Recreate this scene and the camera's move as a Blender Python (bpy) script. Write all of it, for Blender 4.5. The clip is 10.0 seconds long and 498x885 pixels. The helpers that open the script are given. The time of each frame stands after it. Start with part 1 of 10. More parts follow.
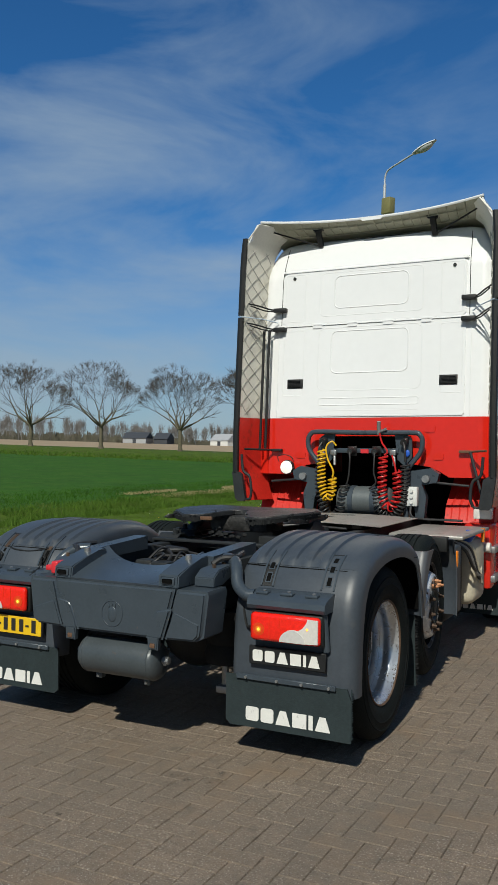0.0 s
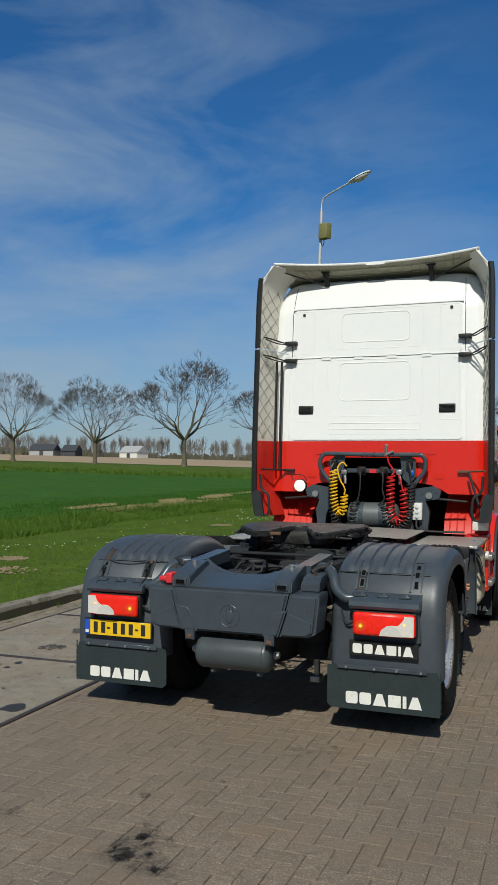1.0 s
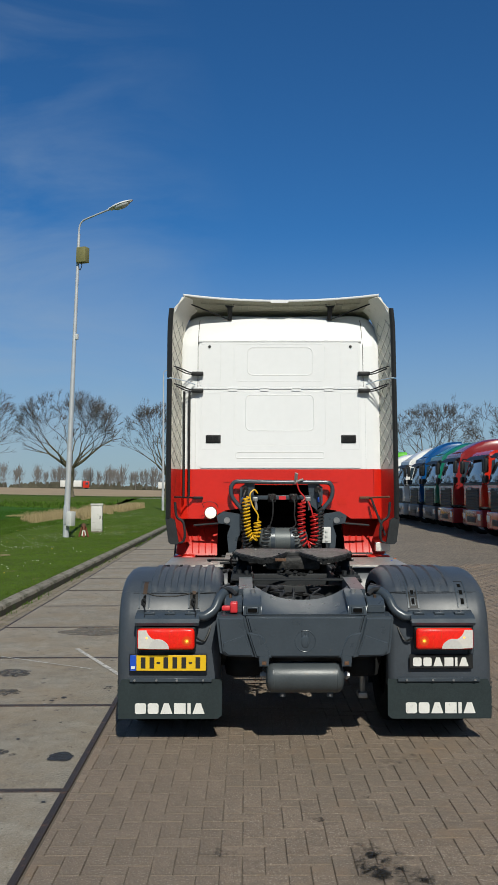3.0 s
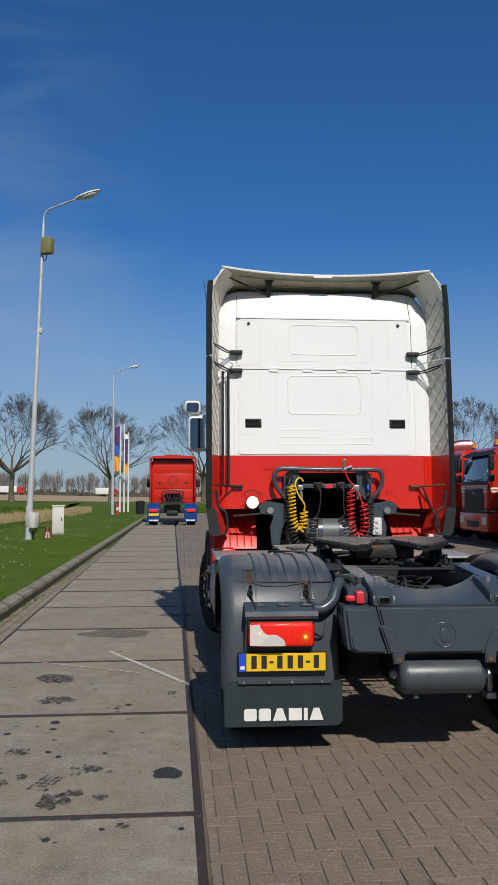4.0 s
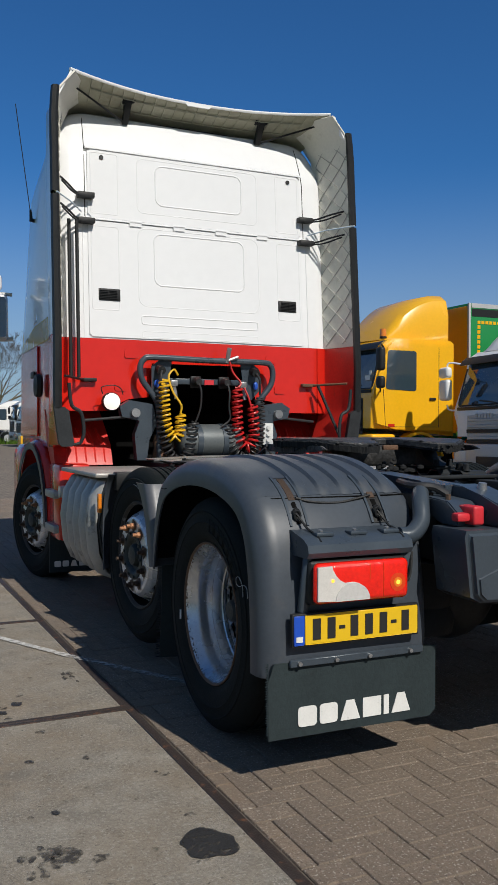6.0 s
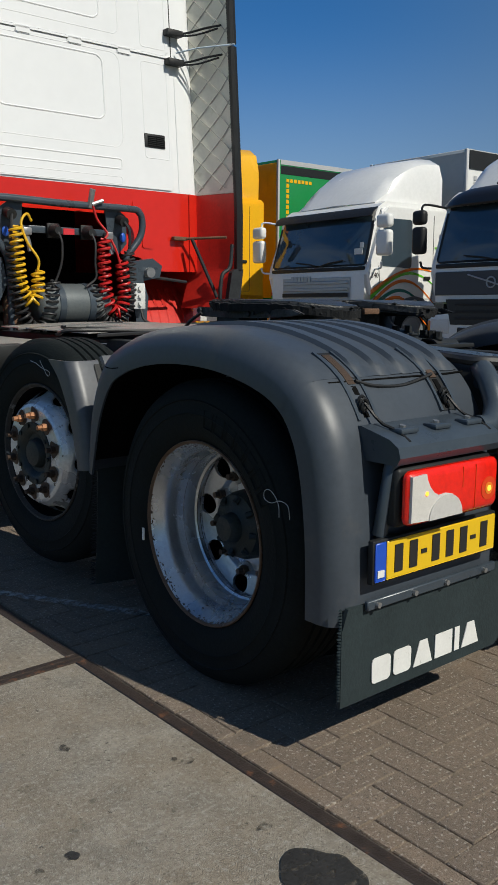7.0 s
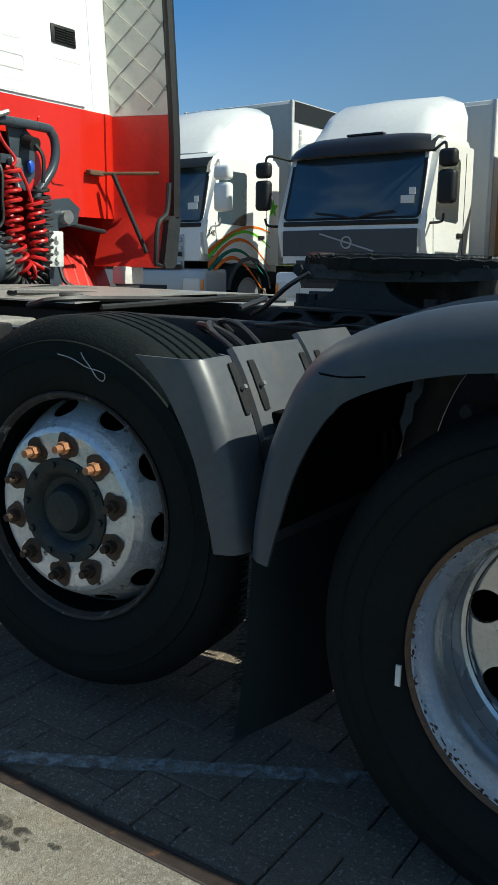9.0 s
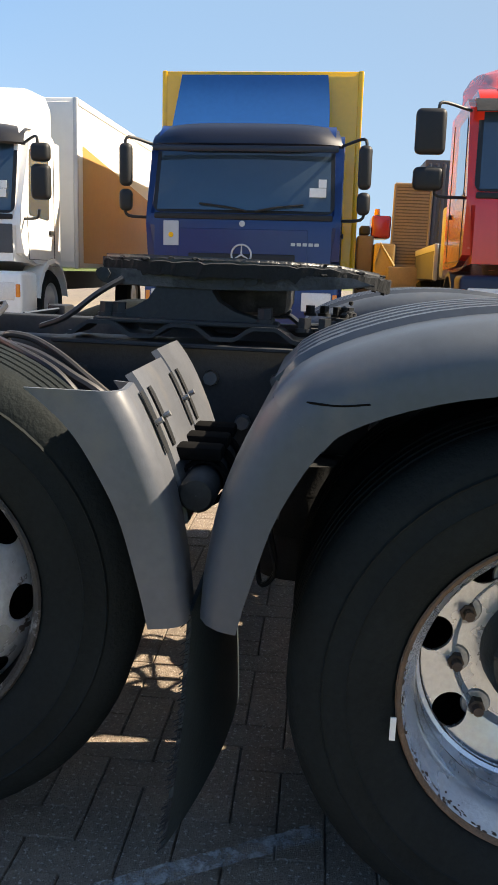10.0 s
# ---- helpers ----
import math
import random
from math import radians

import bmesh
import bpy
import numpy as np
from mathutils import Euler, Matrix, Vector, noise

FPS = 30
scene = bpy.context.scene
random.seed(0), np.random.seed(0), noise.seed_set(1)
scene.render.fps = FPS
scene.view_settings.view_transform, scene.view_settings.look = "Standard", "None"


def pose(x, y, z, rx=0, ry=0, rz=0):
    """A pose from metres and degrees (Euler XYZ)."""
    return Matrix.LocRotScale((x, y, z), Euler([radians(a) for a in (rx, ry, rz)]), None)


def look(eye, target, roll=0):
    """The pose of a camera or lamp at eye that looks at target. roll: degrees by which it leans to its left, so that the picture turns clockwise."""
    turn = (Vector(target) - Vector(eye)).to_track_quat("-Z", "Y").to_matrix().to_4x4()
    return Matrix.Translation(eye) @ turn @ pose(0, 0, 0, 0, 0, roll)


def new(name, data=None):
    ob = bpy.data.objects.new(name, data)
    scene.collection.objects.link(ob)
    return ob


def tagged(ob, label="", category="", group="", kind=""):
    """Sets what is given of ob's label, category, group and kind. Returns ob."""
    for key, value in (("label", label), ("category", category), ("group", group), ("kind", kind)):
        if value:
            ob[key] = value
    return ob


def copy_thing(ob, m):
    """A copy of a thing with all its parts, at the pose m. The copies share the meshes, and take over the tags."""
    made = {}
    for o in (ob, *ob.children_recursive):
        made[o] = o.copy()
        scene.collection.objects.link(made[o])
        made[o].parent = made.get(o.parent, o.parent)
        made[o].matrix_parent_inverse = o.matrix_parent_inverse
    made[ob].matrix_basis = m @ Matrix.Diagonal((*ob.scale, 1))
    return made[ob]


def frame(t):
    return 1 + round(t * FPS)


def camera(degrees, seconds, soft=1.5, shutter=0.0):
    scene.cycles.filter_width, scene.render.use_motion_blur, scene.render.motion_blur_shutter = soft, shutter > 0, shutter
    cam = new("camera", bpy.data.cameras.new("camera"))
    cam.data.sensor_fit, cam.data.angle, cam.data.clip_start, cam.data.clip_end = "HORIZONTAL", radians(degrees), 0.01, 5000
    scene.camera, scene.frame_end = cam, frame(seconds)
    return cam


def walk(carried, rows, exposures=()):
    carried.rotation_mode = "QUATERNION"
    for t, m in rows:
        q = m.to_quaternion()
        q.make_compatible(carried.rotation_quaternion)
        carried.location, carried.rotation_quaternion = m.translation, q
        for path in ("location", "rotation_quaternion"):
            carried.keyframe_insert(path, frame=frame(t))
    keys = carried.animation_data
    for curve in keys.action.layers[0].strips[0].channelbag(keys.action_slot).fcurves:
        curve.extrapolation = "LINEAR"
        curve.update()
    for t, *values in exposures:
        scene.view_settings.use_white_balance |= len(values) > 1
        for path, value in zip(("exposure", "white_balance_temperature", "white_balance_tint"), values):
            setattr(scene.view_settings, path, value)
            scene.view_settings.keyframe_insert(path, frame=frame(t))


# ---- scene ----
cam = camera(32.3, 10.0, soft=1.15)
PATH = [
    (0, (2.7770, -4.0900, 1.6360), (0.9614, -0.5260, 1.6744), 0.55),
    (0.5, (2.4325, -4.7719, 1.6530), (0.7485, -1.1446, 1.7354), 0.52),
    (1, (2.0622, -5.3576, 1.7211), (0.6402, -1.6201, 1.8167), 0.36),
    (1.5, (1.5422, -5.7700, 1.7479), (0.4047, -1.9366, 1.8519), 0.25),
    (2, (0.9711, -6.0419, 1.7941), (0.0711, -2.1466, 1.9233), 0.07),
    (2.5, (0.2772, -6.1157, 1.7929), (-0.0836, -2.1361, 1.9737), -0.02),
    (4, (-1.5449, -5.2181, 1.5606), (-1.2337, -1.2375, 1.8006), -0.02),
    (4.5, (-1.9644, -4.6279, 1.4572), (-1.4536, -0.6683, 1.7036), -0.18),
    (5, (-2.2561, -4.0232, 1.3843), (-1.4185, -0.1196, 1.6291), -0.31),
    (5.5, (-2.4336, -3.3535, 1.3150), (-1.1500, 0.4332, 1.4302), -0.24),
    (6, (-2.5886, -2.7042, 1.2697), (-0.9327, 0.9364, 1.2053), 0.16),
    (6.2, (-2.6237, -2.4577, 1.2624), (-0.8008, 1.1004, 1.1340), 0.03),
    (6.6, (-2.7360, -1.9482, 1.2482), (-0.5232, 1.3590, 0.8410), 0.14),
    (7, (-2.8177, -1.4604, 1.2390), (-0.2879, 1.5633, 0.5627), 0.44),
    (7.3, (-2.8610, -1.1125, 1.2305), (-0.1809, 1.7425, 0.4143), 0.91),
    (7.5, (-2.8479, -0.9058, 1.2328), (-0.1429, 1.9227, 0.4065), 0.62),
    (8, (-2.7962, -0.4171, 1.2078), (-0.0786, 2.3943, 0.3646), 0.82),
    (8.5, (-2.7015, -0.0007, 1.1848), (0.0862, 2.7400, 0.3382), 0.93),
    (8.7, (-2.6618, 0.1319, 1.1954), (0.3080, 2.6741, 0.3485), 0.93),
    (8.8, (-2.6636, 0.2057, 1.1958), (0.4114, 2.6212, 0.3532), 1.00),
    (9, (-2.6714, 0.3673, 1.1930), (0.5752, 2.5509, 0.3613), 1.24),
    (9.2, (-2.6754, 0.5201, 1.1976), (0.6972, 2.5079, 0.3765), 1.40),
    (9.5, (-2.6720, 0.7520, 1.2013), (0.9846, 2.1594, 0.3959), 2.05),
    (9.8, (-2.6541, 0.9902, 1.1947), (1.1949, 1.7400, 0.4054), 2.36),
    (10, (-2.6365, 1.1292, 1.1895), (1.2751, 1.4305, 0.4095), 2.54),
]
walk(cam, [(t, look(eye, target, roll)) for t, eye, target, roll in PATH],
     exposures=((0.0, 0.0, 6500, 3), (2.5, 0.0, 6500, 3), (4.0, 0.0, 6480, 10), (6.0, 0.0, 6450, 9), (7.5, 0.0, 6500, 4), (8.5, 0.12, 6500, 0), (9.0, 0.55, 6450, -4), (9.2, 0.80, 6700, -2), (9.5, 1.32, 7600, 8), (10.0, 1.78, 7900, 11)))

# ---------------------------------------------------------------- light
SUN_FROM = Vector((0.17, -1.0, 0.98)).normalized()
EL = math.asin(SUN_FROM.z)
ROT = math.atan2(SUN_FROM.x, SUN_FROM.y)
sun = new("sun", bpy.data.lights.new("sun", "SUN"))
sun.data.energy, sun.data.angle, sun.data.color = 4.0, radians(0.53), (1.0, 0.94, 0.855)
sun.matrix_world = look(SUN_FROM * 60, (0, 0, 0))

world = bpy.data.worlds.new("sky_world")
scene.world = world
world.use_nodes = True
wn, wl = world.node_tree.nodes, world.node_tree.links
wn.clear()
w_out = wn.new("ShaderNodeOutputWorld")
w_bg = wn.new("ShaderNodeBackground")
w_sky = wn.new("ShaderNodeTexSky")
w_sky.sky_type, w_sky.sun_disc = "NISHITA", False
w_sky.sun_elevation, w_sky.sun_rotation = EL, ROT
w_sky.altitude, w_sky.air_density, w_sky.dust_density, w_sky.ozone_density = 0, 1.0, 0.25, 3.5
w_bg.inputs["Strength"].default_value = 0.065
# thin cirrus veils: two noises on the direction, thicker to the north-west
w_co = wn.new("ShaderNodeTexCoord")
w_map = wn.new("ShaderNodeMapping")
w_map.inputs["Rotation"].default_value = (0.0, 0.0, radians(35))
w_map.inputs["Scale"].default_value = (1.6, 2.6, 5.5)
w_n = wn.new("ShaderNodeTexNoise")
w_n.inputs["Scale"].default_value, w_n.inputs["Detail"].default_value = 1.7, 8.0
w_n.inputs["Roughness"].default_value, w_n.inputs["Distortion"].default_value = 0.55, 0.55
w_r = wn.new("ShaderNodeValToRGB")
w_r.color_ramp.elements[0].position, w_r.color_ramp.elements[1].position = 0.41, 0.78
w_dot = wn.new("ShaderNodeVectorMath")
w_dot.operation = "DOT_PRODUCT"
w_dot.inputs[1].default_value = (-0.62, 0.77, 0.16)
w_side = wn.new("ShaderNodeMapRange")
w_side.inputs["From Min"].default_value, w_side.inputs["From Max"].default_value = 0.78, 0.99
w_mul = wn.new("ShaderNodeMath")
w_mul.operation = "MULTIPLY"
w_mul2 = wn.new("ShaderNodeMath")
w_mul2.operation = "MULTIPLY"
w_mul2.inputs[1].default_value = 0.85
w_mix = wn.new("ShaderNodeMix")
w_mix.data_type = "RGBA"
w_mix.inputs["B"].default_value = (5.1, 6.3, 7.9, 1)
w_tint = wn.new("ShaderNodeMix")
w_tint.data_type, w_tint.blend_type = "RGBA", "MULTIPLY"
w_tint.inputs["Factor"].default_value = 1.0
w_tint.inputs["B"].default_value = (0.345, 0.84, 1.31, 1)
wl.new(w_co.outputs["Generated"], w_map.inputs["Vector"])
wl.new(w_map.outputs["Vector"], w_n.inputs["Vector"])
wl.new(w_n.outputs["Fac"], w_r.inputs["Fac"])
wl.new(w_co.outputs["Generated"], w_dot.inputs[0])
wl.new(w_dot.outputs["Value"], w_side.inputs["Value"])
wl.new(w_r.outputs["Color"], w_mul.inputs[0])
wl.new(w_side.outputs["Result"], w_mul.inputs[1])
wl.new(w_mul.outputs[0], w_mul2.inputs[0])
wl.new(w_mul2.outputs[0], w_mix.inputs["Factor"])
wl.new(w_sky.outputs["Color"], w_tint.inputs["A"])
wl.new(w_tint.outputs["Result"], w_mix.inputs["A"])
# pale haze low over the land, and a milky veil in the east
w_sep = wn.new("ShaderNodeSeparateXYZ")
wl.new(w_co.outputs["Generated"], w_sep.inputs[0])
w_low = wn.new("ShaderNodeMapRange")
w_low.interpolation_type = "SMOOTHSTEP"
w_low.inputs["From Min"].default_value, w_low.inputs["From Max"].default_value = 0.30, -0.02
w_low.inputs["To Max"].default_value = 0.72
wl.new(w_sep.outputs["Z"], w_low.inputs["Value"])
w_hz = wn.new("ShaderNodeMix")
w_hz.data_type = "RGBA"
w_hz.inputs["B"].default_value = (5.6, 6.25, 7.15, 1)
wl.new(w_low.outputs["Result"], w_hz.inputs["Factor"])
wl.new(w_mix.outputs["Result"], w_hz.inputs["A"])
w_ed = wn.new("ShaderNodeVectorMath")
w_ed.operation = "DOT_PRODUCT"
w_ed.inputs[1].default_value = (0.97, -0.18, 0.10)
wl.new(w_co.outputs["Generated"], w_ed.inputs[0])
w_er = wn.new("ShaderNodeMapRange")
w_er.interpolation_type = "SMOOTHSTEP"
w_er.inputs["From Min"].default_value, w_er.inputs["From Max"].default_value = 0.52, 0.94
w_er.inputs["To Max"].default_value = 0.85
wl.new(w_ed.outputs["Value"], w_er.inputs["Value"])
w_ev = wn.new("ShaderNodeMix")
w_ev.data_type = "RGBA"
w_ev.inputs["B"].default_value = (1.66, 2.80, 4.5, 1)
wl.new(w_er.outputs["Result"], w_ev.inputs["Factor"])
wl.new(w_hz.outputs["Result"], w_ev.inputs["A"])
# whitish glare round the sun, in the south
w_sd = wn.new("ShaderNodeVectorMath")
w_sd.operation = "DOT_PRODUCT"
w_sd.inputs[1].default_value = SUN_FROM
wl.new(w_co.outputs["Generated"], w_sd.inputs[0])
w_sr = wn.new("ShaderNodeMapRange")
w_sr.interpolation_type = "SMOOTHSTEP"
w_sr.inputs["From Min"].default_value, w_sr.inputs["From Max"].default_value = 0.05, 0.95
w_sr.inputs["To Max"].default_value = 0.8
wl.new(w_sd.outputs["Value"], w_sr.inputs["Value"])
w_sm = wn.new("ShaderNodeMix")
w_sm.data_type = "RGBA"
w_sm.inputs["B"].default_value = (1.9, 2.45, 3.2, 1)
wl.new(w_sr.outputs["Result"], w_sm.inputs["Factor"])
wl.new(w_ev.outputs["Result"], w_sm.inputs["A"])
wl.new(w_sm.outputs["Result"], w_bg.inputs["Color"])
wl.new(w_bg.outputs["Background"], w_out.inputs["Surface"])

# ---------------------------------------------------------------- tools
def material(name, base, rough=0.6, metal=0.0, vary=0.12, scale=12.0, bump=0.0, bump_scale=60.0,
             spots=None, spot_scale=6.0, spot_lo=0.58, spot_hi=0.68, emit=0.0, coat=0.0, island=0.0, obj=0.0, rough_vary=0.1, cloud=0.0, cloud_scale=0.7):
    """Base colour broken up at two scales, with spots of a second colour, fine relief and uneven gloss."""
    m = bpy.data.materials.new(name)
    m.use_nodes = True
    nt = m.node_tree
    n, l = nt.nodes, nt.links
    b = n["Principled BSDF"]
    b.inputs["Roughness"].default_value, b.inputs["Metallic"].default_value = rough, metal
    if coat:
        b.inputs["Coat Weight"].default_value, b.inputs["Coat Roughness"].default_value = coat, 0.06
    co = n.new("ShaderNodeTexCoord")
    col = None
    big = n.new("ShaderNodeTexNoise")
    big.inputs["Scale"].default_value, big.inputs["Detail"].default_value = scale, 5.0
    l.new(co.outputs["Object"], big.inputs["Vector"])
    fine = n.new("ShaderNodeTexNoise")
    fine.inputs["Scale"].default_value, fine.inputs["Detail"].default_value = scale * 9, 3.0
    l.new(co.outputs["Object"], fine.inputs["Vector"])
    add = n.new("ShaderNodeMath")
    add.operation = "ADD"
    l.new(big.outputs["Fac"], add.inputs[0])
    l.new(fine.outputs["Fac"], add.inputs[1])
    rng = n.new("ShaderNodeMapRange")
    rng.inputs["From Min"].default_value, rng.inputs["From Max"].default_value = 0.65, 1.35
    rng.inputs["To Min"].default_value, rng.inputs["To Max"].default_value = 1 - vary, 1 + vary
    l.new(add.outputs[0], rng.inputs["Value"])
    value = rng.outputs["Result"]
    if cloud:
        cl = n.new("ShaderNodeTexNoise")
        cl.inputs["Scale"].default_value, cl.inputs["Detail"].default_value = cloud_scale, 4.0
        l.new(co.outputs["Object"], cl.inputs["Vector"])
        r3 = n.new("ShaderNodeMapRange")
        r3.inputs["From Min"].default_value, r3.inputs["From Max"].default_value = 0.3, 0.7
        r3.inputs["To Min"].default_value, r3.inputs["To Max"].default_value = 1 - cloud, 1 + cloud
        l.new(cl.outputs["Fac"], r3.inputs["Value"])
        m3 = n.new("ShaderNodeMath")
        m3.operation = "MULTIPLY"
        l.new(value, m3.inputs[0])
        l.new(r3.outputs["Result"], m3.inputs[1])
        value = m3.outputs[0]
    for source, amount in (("Random Per Island", island), ("Random", obj)):
        if not amount:
            continue
        src = n.new("ShaderNodeNewGeometry" if source != "Random" else "ShaderNodeObjectInfo")
        r2 = n.new("ShaderNodeMapRange")
        r2.inputs["To Min"].default_value, r2.inputs["To Max"].default_value = 1 - amount, 1 + amount
        l.new(src.outputs[source], r2.inputs["Value"])
        mu = n.new("ShaderNodeMath")
        mu.operation = "MULTIPLY"
        l.new(value, mu.inputs[0])
        l.new(r2.outputs["Result"], mu.inputs[1])
        value = mu.outputs[0]
    sc = n.new("ShaderNodeVectorMath")
    sc.operation = "SCALE"
    sc.inputs[0].default_value = base
    l.new(value, sc.inputs["Scale"])
    col = sc.outputs["Vector"]
    if spots:
        sp = n.new("ShaderNodeTexNoise")
        sp.inputs["Scale"].default_value, sp.inputs["Detail"].default_value = spot_scale, 7.0
        sp.inputs["Roughness"].default_value = 0.65
        l.new(co.outputs["Object"], sp.inputs["Vector"])
        sr = n.new("ShaderNodeMapRange")
        sr.inputs["From Min"].default_value, sr.inputs["From Max"].default_value = spot_lo, spot_hi
        l.new(sp.outputs["Fac"], sr.inputs["Value"])
        mx = n.new("ShaderNodeMix")
        mx.data_type = "RGBA"
        mx.inputs["B"].default_value = (*spots, 1)
        l.new(sr.outputs["Result"], mx.inputs["Factor"])
        l.new(col, mx.inputs["A"])
        col = mx.outputs["Result"]
        if metal:
            me = n.new("ShaderNodeMath")
            me.operation, me.inputs[0].default_value = "MULTIPLY_ADD", 0
            me.inputs[1].default_value, me.inputs[2].default_value = -metal, metal
            l.new(sr.outputs["Result"], me.inputs[0])
            l.new(me.outputs[0], b.inputs["Metallic"])
    l.new(col, b.inputs["Base Color"])
    rr = n.new("ShaderNodeMapRange")
    rr.inputs["To Min"].default_value = max(0.03, rough - rough_vary)
    rr.inputs["To Max"].default_value = min(1.0, rough + rough_vary)
    l.new(big.outputs["Fac"], rr.inputs["Value"])
    l.new(rr.outputs["Result"], b.inputs["Roughness"])
    if bump:
        bn = n.new("ShaderNodeTexNoise")
        bn.inputs["Scale"].default_value, bn.inputs["Detail"].default_value = bump_scale, 6.0
        l.new(co.outputs["Object"], bn.inputs["Vector"])
        bu = n.new("ShaderNodeBump")
        bu.inputs["Strength"].default_value, bu.inputs["Distance"].default_value = bump, 0.01
        l.new(bn.outputs["Fac"], bu.inputs["Height"])
        l.new(bu.outputs["Normal"], b.inputs["Normal"])
    if emit:
        b.inputs["Emission Color"].default_value = (*base, 1)
        b.inputs["Emission Strength"].default_value = emit
    return m


def glass(name, tint=(0.032, 0.052, 0.070), rough=0.03):
    """Dark vehicle glass: tinted and glossy over a dim interior."""
    m = material(name, tint, rough, 0.0, 0.05, 1.5, rough_vary=0.01, coat=1.0)
    return m


def box(bm, x0, x1, y0, y1, z0, z1, bevel=0.0, seg=2):
    r = bmesh.ops.create_cube(bm, size=1.0)
    vs = r["verts"]
    for v in vs:
        v.co = Vector(((x0 + x1) / 2 + v.co.x * abs(x1 - x0), (y0 + y1) / 2 + v.co.y * abs(y1 - y0), (z0 + z1) / 2 + v.co.z * abs(z1 - z0)))
    if bevel:
        es = list({e for v in vs for e in v.link_edges})
        bmesh.ops.bevel(bm, geom=es, offset=bevel, segments=seg, affect="EDGES", profile=0.5)
    return bm


def rod(bm, p0, p1, r0, r1=None, seg=12, caps=True):
    p0, p1 = Vector(p0), Vector(p1)
    r1 = r0 if r1 is None else r1
    q = (p1 - p0).to_track_quat("Z", "Y").to_matrix()
    rings = []
    for p, r in ((p0, r0), (p1, r1)):
        rings.append([bm.verts.new(p + q @ Vector((r * math.cos(a * math.tau / seg), r * math.sin(a * math.tau / seg), 0))) for a in range(seg)])
    for i in range(seg):
        bm.faces.new((rings[0][i], rings[0][(i + 1) % seg], rings[1][(i + 1) % seg], rings[1][i]))
    if caps:
        bm.faces.new(rings[0][::-1])
        bm.faces.new(rings[1])
    return bm


def tube(bm, pts, r, seg=8, caps=True):
    """A round bar along points."""
    pts = [Vector(p) for p in pts]
    up = Vector((0, 0, 1))
    rings = []
    prev = None
    for i, p in enumerate(pts):
        d = (pts[min(i + 1, len(pts) - 1)] - pts[max(i - 1, 0)]).normalized()
        if prev is None:
            a = d.cross(up if abs(d.z) < 0.9 else Vector((1, 0, 0))).normalized()
        else:
            a = (prev - d * prev.dot(d)).normalized()
        prev = a
        b = d.cross(a)
        rings.append([bm.verts.new(p + r * (a * math.cos(k * math.tau / seg) + b * math.sin(k * math.tau / seg))) for k in range(seg)])
    for r0, r1 in zip(rings, rings[1:]):
        for i in range(seg):
            bm.faces.new((r0[i], r0[(i + 1) % seg], r1[(i + 1) % seg], r1[i]))
    if caps:
        bm.faces.new(rings[0][::-1])
        bm.faces.new(rings[-1])
    return bm


def smooth_path(pts, n=6):
    """Catmull-Rom through points."""
    P = [Vector(p) for p in pts]
    P = [P[0] * 2 - P[1]] + P + [P[-1] * 2 - P[-2]]
    out = []
    for i in range(1, len(P) - 2):
        for k in range(n):
            t = k / n
            a, b, c, d = P[i - 1], P[i], P[i + 1], P[i + 2]
            out.append(0.5 * (2 * b + (c - a) * t + (2 * a - 5 * b + 4 * c - d) * t * t + (3 * b - 3 * c + d - a) * t ** 3))
    out.append(P[-2])
    return out


def lathe(bm, profile, centre, axis="x", seg=40, closed=False):
    """Turns (radius, along) pairs round an axis through centre."""
    c = Vector(centre)
    rings = []
    for r, a in profile:
        ring = []
        for k in range(seg):
            w = k * math.tau / seg
            u, v = r * math.cos(w), r * math.sin(w)
            o = {"x": Vector((a, u, v)), "y": Vector((u, a, v)), "z": Vector((u, v, a))}[axis]
            ring.append(bm.verts.new(c + o))
        rings.append(ring)
    pairs = list(zip(rings, rings[1:]))
    if closed:
        pairs.append((rings[-1], rings[0]))
    for r0, r1 in pairs:
        for i in range(seg):
            bm.faces.new((r0[i], r0[(i + 1) % seg], r1[(i + 1) % seg], r1[i]))
    return bm


def prism(bm, poly, axis, lo, hi):
    """A polygon of two coordinates, drawn out along an axis from lo to hi."""
    def at(p, a):
        u, v = p
        return {"x": (a, u, v), "y": (u, a, v), "z": (u, v, a)}[axis]
    v0 = [bm.verts.new(at(p, lo)) for p in poly]
    v1 = [bm.verts.new(at(p, hi)) for p in poly]
    n = len(poly)
    for i in range(n):
        bm.faces.new((v0[i], v0[(i + 1) % n], v1[(i + 1) % n], v1[i]))
    bm.faces.new(v0[::-1])
    bm.faces.new(v1)
    return bm


